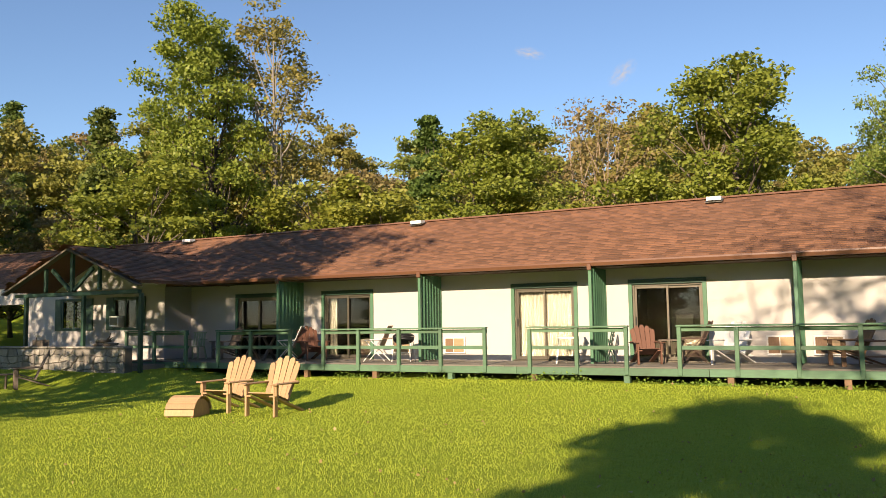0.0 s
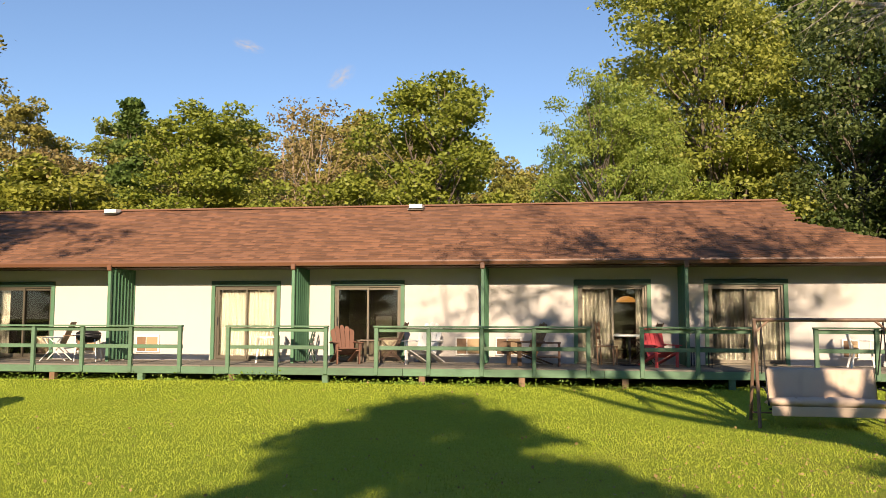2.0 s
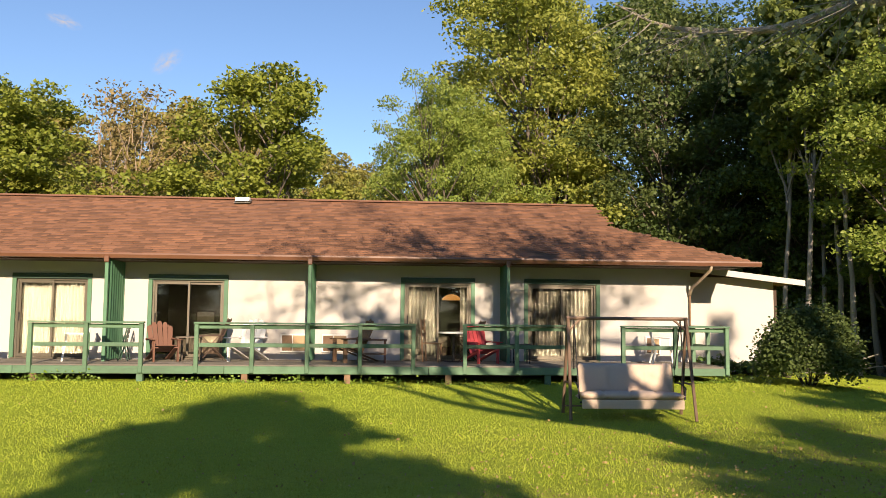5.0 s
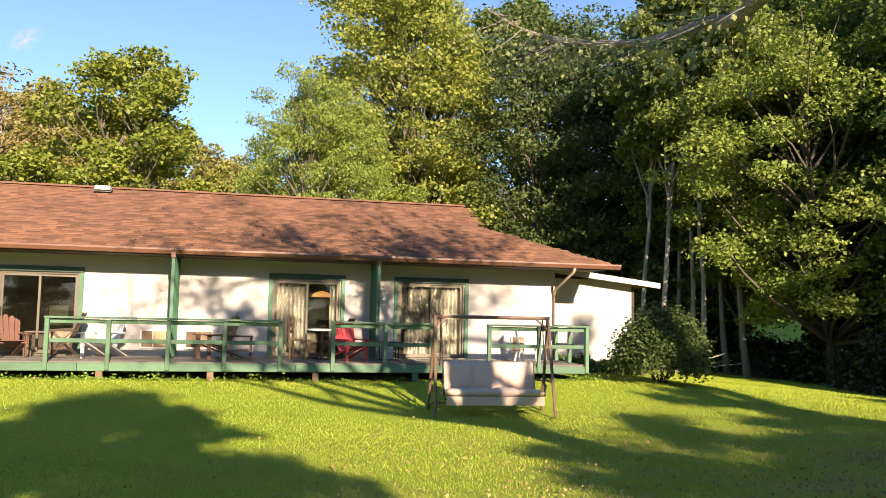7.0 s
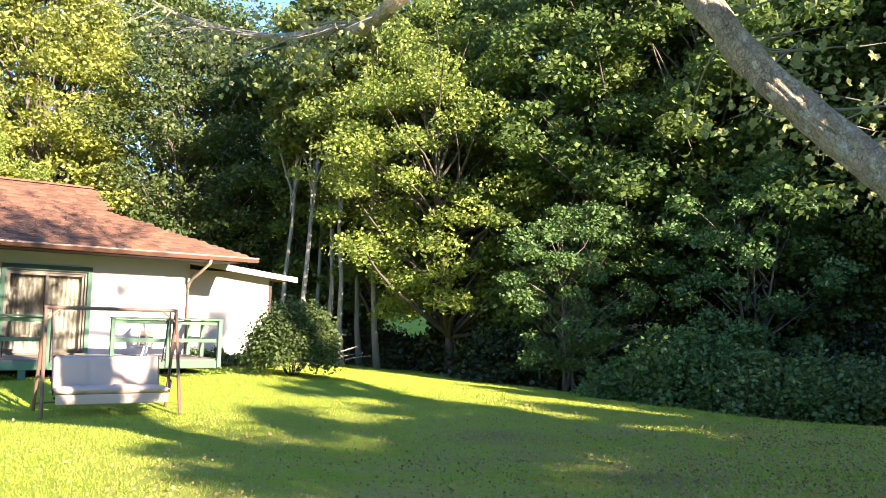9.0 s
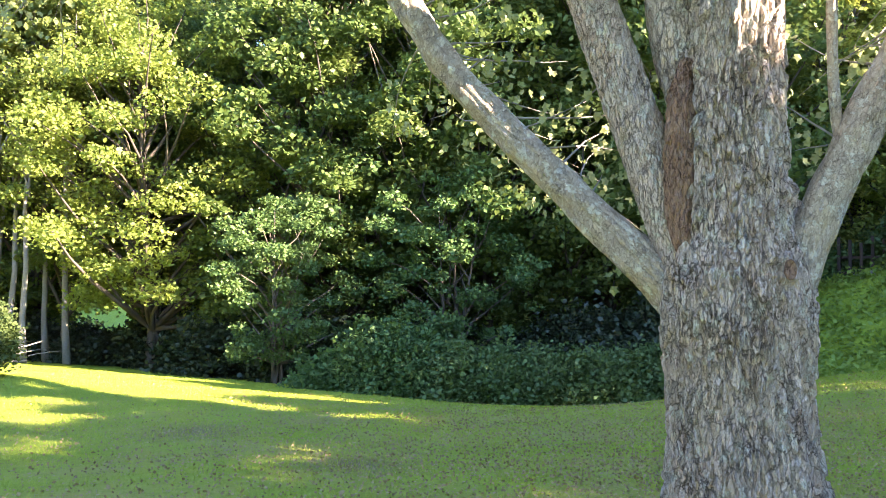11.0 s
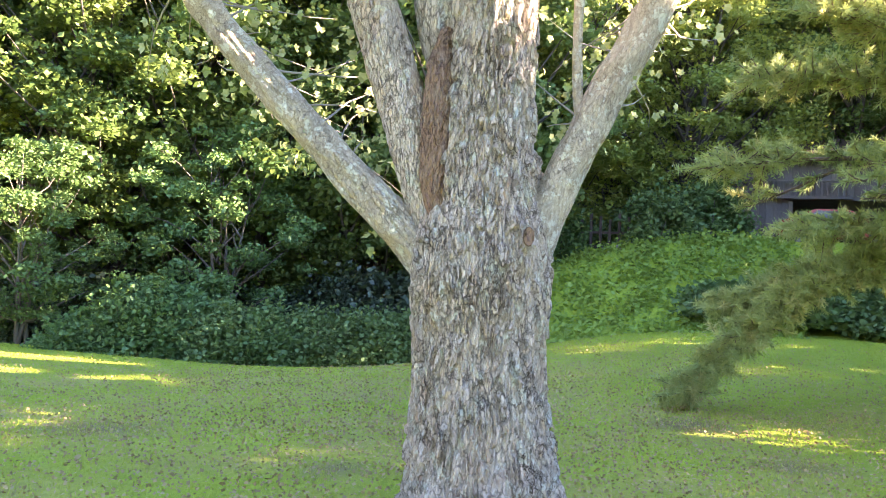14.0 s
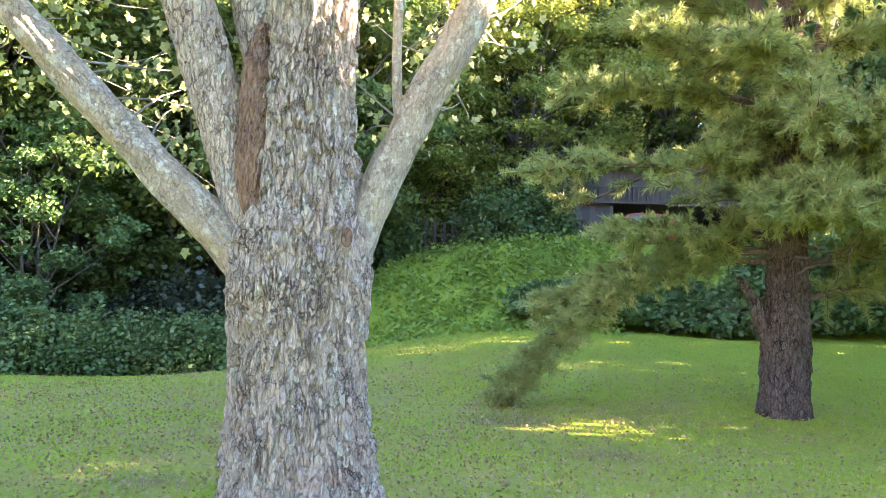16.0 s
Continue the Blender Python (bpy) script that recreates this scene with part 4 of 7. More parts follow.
# ---- entrance gable with its stone wall ----
lobby = thing("lobby_entrance", "entrance porch with dark timber gable truss on posts", "porch", (0, 0, 0))
GX, GY, GZ = -22.6, 17.45, 4.12
for sx, ex, ez in ((1, -19.45, 2.90), (-1, -25.75, 2.78)):
    n = Vector((0, 0, 1))
    bm = bmesh.new()
    poly_prism(bm, [(GX, GZ - 0.02), (ex, ez), (ex, ez + 0.08), (GX, GZ + 0.06)], "y", GY, 24.0)
    sl = part("roof_slope", bm, SHINGLE, lobby)
    ln = math.hypot(ex - GX, ez - GZ)
    me = roof_slope((ex, GY if sx < 0 else GY, ez + 0.085), (0, 1, 0), ((GX - ex) / ln, 0, (GZ - ez) / ln), lambda u, v, ln=ln: v < ln - 0.05, int(ln / 0.148) + 1, 6.5, 9 + sx)
    part("shingles", me, SHINGLE, sl)
    part("bargeboard", timber((GX, GY - 0.04, GZ - 0.06), (ex, GY - 0.04, ez - 0.06), 0.06, 0.22, 0.006, (0, 1, 0)), GREY_WOOD, lobby, "weathered brown bargeboard")
    part("brace", timber((GX + sx * 0.1, GY + 0.1, 2.78), (GX + sx * 0.95, GY + 0.1, 3.45), 0.09, 0.11), DARK_GREEN, lobby)
    part("strut", timber((GX + sx * 1.25, GY + 0.1, 2.75), (GX + sx * 1.25, GY + 0.1, 3.5), 0.09, 0.1), DARK_GREEN, lobby)
part("tie_beam", boxed((-25.3, GY + 0.03, 2.60), (-19.6, GY + 0.17, 2.72), 0.008), DARK_GREEN, lobby)
part("king_post", boxed((GX - 0.06, GY + 0.05, 2.74), (GX + 0.06, GY + 0.15, 4.0), 0.006), DARK_GREEN, lobby)
for x in (-24.8, -22.05, -19.55):
    part("post", boxed((x - 0.055, GY + 0.05, 0.2), (x + 0.055, GY + 0.16, 2.60), 0.008), DARK_GREEN, lobby)
part("gable_infill", poly_prism(bmesh.new(), [(-25.0, 2.82), (GX, 3.92), (-20.1, 2.86)], "y", GY + 1.3, GY + 1.36), STUCCO, lobby)
part("porch_floor", boxed((-30, GY, 0.3), (-20.0, 20.0, 0.45), 0), DECKING, lobby)
WIN = ((-26.59, -24.61), (-23.93, -22.04))
wall_with_openings(lobby, 20.0, 20.2, -36, -21.17, 0.2, 3.1, [(-30.2, -28.2, 0.47, 2.5)] + [(a + 0.1, b - 0.1, 1.6, 2.52) for a, b in WIN])
part("wall", boxed((-21.37, 20.2, 0.2), (-21.17, 21.2, 3.1), 0), STUCCO, lobby)
for a, b in WIN:
    w = thing("window", "dark green framed window with shutters beside the porch", "window", (a, 20.0, 1.5), group="porch windows")
    W = b - a
    fr = bmesh.new()
    for lo, hi in (((0.36, -0.04, 0), (W - 0.36, 0, 0.09)), ((0.36, -0.04, 1.04), (W - 0.36, 0, 1.13)), ((0.36, -0.04, 0.09), (0.44, 0, 1.04)), ((W - 0.44, -0.04, 0.09), (W - 0.36, 0, 1.04)), ((W / 2 - 0.03, -0.03, 0.09), (W / 2 + 0.03, 0, 1.04))):
        box(fr, lo, hi, 0.005)
    part("window_frame", fr, DARK_GREEN, w)
    for x in (0, W - 0.35):
        sh = part("shutter", boxed((x, -0.045, 0), (x + 0.35, -0.005, 1.13), 0.006), DARK_GREEN, w)
        for k in range(12):
            part("slat", boxed((x + 0.05, -0.055, 0.08 + k * 0.082), (x + 0.30, -0.045, 0.125 + k * 0.082), 0), DARK_GREEN, sh)
    g = part("pane", boxed((0.44, 0.03, 0.09), (W - 0.44, 0.036, 1.04), 0), GLASS, w)
    g.visible_shadow = False
ac = thing("window_air_conditioner", "white window air conditioner below the sash", "air conditioner", (-23.35, 19.78, 1.62))
part("case", boxed((-0.22, 0, 0), (0.22, 0.3, 0.36), 0.02), WHITE_PAINT, ac)
part("grille", boxed((-0.18, -0.008, 0.05), (0.18, 0.0, 0.31), 0), ALU, ac)

stone_wall = thing("stone_wall", "low rough field stone wall with pale joints before the porch", "stone wall", (0, 0, 0))
part("core", boxed((-27.6, 17.34, 0.0), (-19.95, 17.62, 0.98), 0.01), MORTAR, stone_wall)
for k in range(9):
    part("coping_stone", boxed((-27.6 + k * 0.85, 17.29, 0.98), (-26.77 + k * 0.85, 17.66, 1.035), 0.014), STONE, stone_wall)
# irregular flat stones: a jittered grid whose cells share corners, shrunk a little for the joints
r2 = random.Random(8)
NX, NZ = 30, 4
node = {(i, j): (-27.6 + 7.64 * (i + (r2.uniform(-0.38, 0.38) if 0 < i < NX else 0)) / NX, 0.12 + 0.84 * (j + (r2.uniform(-0.33, 0.33) if 0 < j < NZ else 0)) / NZ) for i in range(NX + 1) for j in range(NZ + 1)}
for j in range(NZ):
    i = 0
    while i < NX:
        w = 2 if r2.random() < 0.3 and i + 2 <= NX else 1
        cell = [node[i + k, j] for k in range(w + 1)] + [node[i + w - k, j + 1] for k in range(w + 1)]
        cx, cz = sum(p[0] for p in cell) / len(cell), sum(p[1] for p in cell) / len(cell)
        bm = bmesh.new()
        lo = [bm.verts.new((cx + (x - cx) * 0.93, 17.34, cz + (z - cz) * 0.91)) for x, z in cell]
        hi = [bm.verts.new((cx + (x - cx) * 0.86 + r2.uniform(-0.01, 0.01), 17.30 + r2.uniform(-0.012, 0.012), cz + (z - cz) * 0.82)) for x, z in cell]
        bm.faces.new(hi)
        for k in range(len(cell)):
            bm.faces.new((lo[k], lo[(k + 1) % len(cell)], hi[(k + 1) % len(cell)], hi[k]))
        part("stone", bm, STONE, stone_wall)
        i += w

# ---- chairs and tables ----
def adirondack(at, turn, mat, label, group="", slats=5, category="chair", scale=1.0, name="adirondack_chair"):
    """Slatted garden chair with a fanned back and broad arms; it faces its own -y."""
    c = thing(name, label, category, at, turn, group)
    c.scale = (scale,) * 3
    for sx in (-1, 1):
        part("front_leg", boxed((sx * 0.30 - 0.02, -0.31, 0), (sx * 0.30 + 0.02, -0.21, 0.55)), mat, c)
        part("stringer", timber((sx * 0.255, -0.30, 0.36), (sx * 0.255, 0.62, 0.03), 0.03, 0.12, 0.004, (1, 0, 0)), mat, c)
        part("arm", boxed((sx * 0.33 - 0.07, -0.36, 0.55), (sx * 0.33 + 0.07, 0.36, 0.575), 0.008), mat, c)
        part("arm_bracket", timber((sx * 0.335, -0.26, 0.36), (sx * 0.335, -0.26, 0.55), 0.03, 0.07), mat, c)
    for k in range(5):
        y = -0.28 + k * 0.105
        z = 0.405 - k * 0.037
        part("seat_slat", boxed((-0.27, y, z), (0.27, y + 0.09, z + 0.02), 0.005, Matrix.Translation((0, y, z)) @ pose(0, 0, 0, -19) @ Matrix.Translation((0, -y, -z))), mat, c)
    for k in range(slats):
        u = (k - (slats - 1) / 2) / ((slats - 1) / 2)
        top = 0.86 - 0.13 * u * u
        m = pose(u * 0.21, 0.20, 0.24, -24, 0, 0) @ pose(0, 0, 0, 0, u * 5, 0)
        bm = bmesh.new()
        w = 0.262 / slats
        out = [(-w, 0), (w, 0), (w * 1.12, top - 0.07), (w * 0.8, top - 0.015), (0, top), (-w * 0.8, top - 0.015), (-w * 1.12, top - 0.07)]
        poly_prism(bm, out, "y", -0.01, 0.012)
        bmesh.ops.transform(bm, matrix=m, verts=bm.verts)
        part("back_slat", bm, mat, c)
    part("back_rail", boxed((-0.36, 0.345, 0.525), (0.36, 0.38, 0.59), 0.004), mat, c)
    part("back_rail", boxed((-0.25, 0.50, 0.86), (0.25, 0.53, 0.93), 0.004, Matrix.Translation((0, 0.02, 0))), mat, c)
    return c


def plastic_chair(at, turn, mat, label, group=""):
    """One-piece stacking garden chair with arms; it faces its own -y."""
    c = thing("garden_chair", label, "chair", at, turn, group)
    part("seat", boxed((-0.24, -0.24, 0.40), (0.24, 0.22, 0.425), 0.012), mat, c)
    for sx in (-1, 1):
        part("leg", timber((sx * 0.25, -0.27, 0), (sx * 0.22, -0.21, 0.41), 0.05, 0.04), mat, c)
        part("leg", timber((sx * 0.25, 0.30, 0), (sx * 0.21, 0.20, 0.41), 0.05, 0.04), mat, c)
        part("arm", boxed((sx * 0.27 - 0.03, -0.24, 0.62), (sx * 0.27 + 0.03, 0.27, 0.645), 0.008), mat, c)
        part("arm_support", timber((sx * 0.25, -0.2, 0.41), (sx * 0.27, -0.2, 0.62), 0.04, 0.03), mat, c)
    for k in range(5):
        part("back_slat", timber((-0.19 + k * 0.095, 0.22, 0.43), (-0.17 + k * 0.085, 0.33, 0.84), 0.06, 0.014), mat, c)
    part("back_rim", timber((-0.24, 0.335, 0.85), (0.24, 0.335, 0.85), 0.05, 0.04, 0.01), mat, c)
    return c


def fold_chair(at, turn, frame_mat, cloth, label):
    """Folding chair with crossed legs and a sling seat; it faces its own -y."""
    c = thing("folding_chair", label, "chair", at, turn)
    for sx in (-1, 1):
        part("leg", tube(bmesh.new(), [(sx * 0.27, -0.30, 0.01), (sx * 0.27, 0.22, 0.60)], [0.013] * 2, 6), frame_mat, c)
        part("leg", tube(bmesh.new(), [(sx * 0.25, 0.32, 0.01), (sx * 0.25, -0.25, 0.58)], [0.013] * 2, 6), frame_mat, c)
        part("back_post", tube(bmesh.new(), [(sx * 0.24, 0.12, 0.35), (sx * 0.24, 0.42, 1.02)], [0.013] * 2, 6), frame_mat, c)
        part("arm", boxed((sx * 0.27 - 0.025, -0.28, 0.59), (sx * 0.27 + 0.025, 0.24, 0.615), 0.006), frame_mat, c)
    part("seat_sling", boxed((-0.23, -0.24, 0.38), (0.23, 0.18, 0.395), 0.005, pose(0, 0, 0.0, -6)), cloth, c)
    bm = box(bmesh.new(), (-0.23, -0.008, 0.0), (0.23, 0.008, 0.68), 0.005, pose(0, 0.15, 0.38, -24))
    part("back_sling", bm, cloth, c)
    return c


def side_table(at, size, height, mat, label, turn=0.0, leg=0.05):
    t = thing("side_table", label, "table", at, turn)
    w, d = size
    part("tabletop", boxed((-w / 2, -d / 2, height - 0.03), (w / 2, d / 2, height), 0.008), mat, t)
    for sx in (-1, 1):
        for sy in (-1, 1):
            part("leg", boxed((sx * (w / 2 - 0.05) - leg / 2, sy * (d / 2 - 0.05) - leg / 2, 0), (sx * (w / 2 - 0.05) + leg / 2, sy * (d / 2 - 0.05) + leg / 2, height - 0.03), 0.004), mat, t)
    return t


Z = DECK_Z + 0.003
fold_chair((-12.95, 20.1, Z), -75, WHITE_PLASTIC, TAN_CLOTH, "tan sling folding chair with pale arms on the deck")
grill = thing("charcoal_grill", "black kettle grill on white tube legs on the deck", "grill", (-12.05, 20.1, Z), 10)
for sx in (-1, 1):
    for sy in (-1, 1):
        part("leg", tube(bmesh.new(), [(sx * 0.28, sy * 0.20, 0), (sx * 0.22, sy * 0.16, 0.56)], [0.014] * 2, 6), WHITE_PLASTIC, grill)
part("bowl", tube(bmesh.new(), [(0, 0, 0.47), (0, 0, 0.50), (0, 0, 0.58), (0, 0, 0.68)], [0.10, 0.20, 0.29, 0.31], 16), BLACK_METAL, grill, smooth=True)
part("lid", tube(bmesh.new(), [(0, 0, 0.69), (0, 0, 0.73), (0, 0, 0.79), (0, 0, 0.81)], [0.31, 0.29, 0.19, 0.05], 16), BLACK_METAL, grill, smooth=True)
part("side_shelf", boxed((-0.58, -0.18, 0.64), (-0.32, 0.18, 0.66), 0.006), BROWN_WOOD, grill)
adirondack((-15.25, 20.2, Z), 60, RED_WOOD, "reddish brown slatted garden chair on the deck")
fold_chair((-16.1, 20.1, Z), -60, WHITE_PLASTIC, TAN_CLOTH, "pale folding chair on the shaded deck")
tb = thing("picnic_table", "small dark grey wooden picnic table on the shaded deck", "table", (-17.1, 20.0, Z), 4)
for k in range(4):
    part("board", boxed((-0.45, -0.3 + k * 0.15, 0.70), (0.45, -0.17 + k * 0.15, 0.74), 0.005), GREY_WOOD, tb)
for sx in (-1, 1):
    part("leg", timber((sx * 0.35, -0.34, 0), (sx * 0.35, 0.25, 0.7), 0.05, 0.09), GREY_WOOD, tb)
    part("leg", timber((sx * 0.30, 0.34, 0), (sx * 0.30, -0.25, 0.7), 0.05, 0.09), GREY_WOOD, tb)
plastic_chair((-20.0, 20.2, Z), 15, PALE_GREEN, "pale green plastic garden chair on the shaded deck")
adirondack((-18.9, 20.4, Z), -20, GREY_WOOD, "dark weathered slatted chair by the wall")
plastic_chair((-7.3, 20.2, Z), -70, WHITE_PLASTIC, "white plastic garden chair on the deck", "white plastic chairs")
fc = thing("folded_chair", "dark green chair folded upright beside the divider", "chair", (-6.25, 20.45, Z), -80)
for sx in (-1, 1):
    part("leg", tube(bmesh.new(), [(sx * 0.24, -0.10, 0), (sx * 0.22, 0.10, 0.86)], [0.018] * 2, 6), DARK_GREEN, fc)
    part("leg", tube(bmesh.new(), [(sx * 0.21, 0.12, 0), (sx * 0.21, -0.02, 0.60)], [0.018] * 2, 6), DARK_GREEN, fc)
for k in range(4):
    part("slat", boxed((-0.22, 0.04 + k * 0.02, 0.42 + k * 0.11), (0.22, 0.055 + k * 0.02, 0.50 + k * 0.11), 0.004), DARK_GREEN, fc)
adirondack((-5.25, 20.15, Z), 28, RED_WOOD, "reddish brown slatted garden chair before the glass door", scale=0.92)
side_table((-4.72, 20.45, Z), (0.55, 0.5), 0.58, GREY_WOOD, "small grey wooden table on the deck")
fold_chair((-4.2, 20.45, Z), -70, DARK_WOOD, DARK_WOOD, "dark wooden folding chair before the glass door")
adirondack((-3.35, 20.2, Z), -18, WHITE_PLASTIC, "white slatted garden chair on the deck")
adirondack((-0.88, 20.2, Z), -62, BROWN_WOOD, "brown slatted garden chair facing sideways on the deck")
st = side_table((-0.35, 20.0, Z), (0.72, 0.45), 0.56, RED_WOOD, "brown wooden side table with a lower shelf", leg=0.06)
part("shelf", boxed((-0.32, -0.19, 0.2), (0.32, 0.19, 0.225), 0.004), BROWN_WOOD, st)
wc = thing("dining_chair", "tall brown wooden dining chair beside the open door", "chair", (1.12, 20.55, Z), 75)
for sx in (-1, 1):
    part("leg", boxed((sx * 0.19 - 0.02, -0.2, 0), (sx * 0.19 + 0.02, -0.16, 0.44)), BROWN_WOOD, wc)
    part("back_post", timber((sx * 0.19, 0.19, 0), (sx * 0.19, 0.25, 1.06), 0.04, 0.035), BROWN_WOOD, wc)
part("seat", boxed((-0.22, -0.22, 0.44), (0.22, 0.21, 0.47), 0.008), BROWN_WOOD, wc)
for k in range(3):
    part("back_rail", boxed((-0.18, 0.22 + 0.01 * k, 0.62 + k * 0.16), (0.18, 0.245 + 0.01 * k, 0.70 + k * 0.16), 0.004), BROWN_WOOD, wc)
rt = thing("round_table", "round pale-topped table on a dark pedestal by the door", "table", (1.65, 20.6, Z))
part("tabletop", tube(bmesh.new(), [(0, 0, 0.70), (0, 0, 0.735)], [0.38, 0.38], 20), WHITE_PLASTIC, rt)
part("pedestal", tube(bmesh.new(), [(0, 0, 0.02), (0, 0, 0.70)], [0.035, 0.03], 10), BLACK_METAL, rt)
part("foot", tube(bmesh.new(), [(0, 0, 0), (0, 0, 0.03)], [0.26, 0.22], 14), BLACK_METAL, rt)
fold_chair((2.0, 20.75, Z), -80, DARK_WOOD, DARK_WOOD, "dark folding chair by the round table")
adirondack((2.32, 20.05, Z), 25, RED_PLASTIC, "bright red plastic slatted garden chair on the deck", scale=0.9)
side_table((3.25, 20.2, Z), (0.5, 0.5), 0.46, BLACK_METAL, "low black folding table on the deck", leg=0.025)
plastic_chair((6.85, 20.3, Z), 80, WHITE_PLASTIC, "white plastic garden chair by the wall", "white plastic chairs")

# ---- things on the lawn ----
adirondack((-12.30, 13.28, ground_z(-12.30, 13.28)), 2, CEDAR, "weathered cedar slatted lawn chair facing its twin's side", "cedar lawn chairs", 5, scale=1.10)
adirondack((-10.94, 13.05, ground_z(-10.94, 13.05)), 4, CEDAR, "weathered cedar slatted lawn chair on sunny grass", "cedar lawn chairs", 5, scale=1.10)
foot = thing("footstool", "curved slatted cedar footstool on the grass", "footstool", (-12.42, 12.40, ground_z(-12.42, 12.40)), 20)
for k in range(8):
    a = radians(168 - k * 21)
    yy, zz = 0.42 * math.cos(a) - 0.05, 0.36 * max(0.0, math.sin(a)) + 0.02
    part("slat", boxed((-0.30, -0.062, -0.014), (0.30, 0.062, 0.014), 0.005, pose(0, yy, zz, math.degrees(a) - 90)), CEDAR, foot)
for sx in (-1, 1):
    bm = poly_prism(bmesh.new(), [(0.40 * math.cos(radians(180 - i * 18)) - 0.05, 0.33 * math.sin(radians(180 - i * 18))) for i in range(11)], "x", sx * 0.25 - 0.015, sx * 0.25 + 0.015)
    part("side_panel", bm, CEDAR, foot)
adirondack((-21.8, 15.5, ground_z(-21.8, 15.5)), -32, GREY_WOOD, "dark grey weathered slatted lawn chair in shade", scale=1.05)
side_table((-22.8, 15.4, ground_z(-22.8, 15.4)), (0.7, 0.5), 0.42, GREY_WOOD, "low dark weathered table on shaded grass", 20)
bowl = thing("stacked_firewood", "short pile of split logs on the stone wall", "firewood", (-20.9, 17.45, 1.035))
for k, (dx, dz) in enumerate(((-0.2, 0.05), (0.0, 0.05), (0.2, 0.05), (-0.1, 0.14))):
    part("log", tube(bmesh.new(), [(dx - 0.25, -0.05, dz), (dx + 0.25, 0.05, dz + 0.01 * k)], [0.05, 0.045], 7), BARK, bowl)
antl = bmesh.new()
tube(antl, [(0, 0, 0.15), (0.15, 0, 0.28), (0.2, 0, 0.4)], [0.03, 0.02, 0.008], 5)
tube(antl, [(0, 0, 0.15), (0.2, 0, 0.22), (0.36, 0, 0.30)], [0.03, 0.02, 0.008], 5)
part("branch", antl, BARK, bowl)
basket = thing("crate", "small grey wooden crate on the stone wall", "crate", (-23.9, 17.45, 1.035))
part("side", boxed((-0.25, -0.12, 0), (0.25, -0.1, 0.2)), GREY_WOOD, basket)
part("side", boxed((-0.25, 0.1, 0), (0.25, 0.12, 0.2)), GREY_WOOD, basket)
part("handle", tube(bmesh.new(), [(-0.24, 0, 0.1), (-0.2, 0, 0.3), (0.2, 0, 0.3), (0.24, 0, 0.1)], [0.012] * 4, 6), GREY_WOOD, basket)


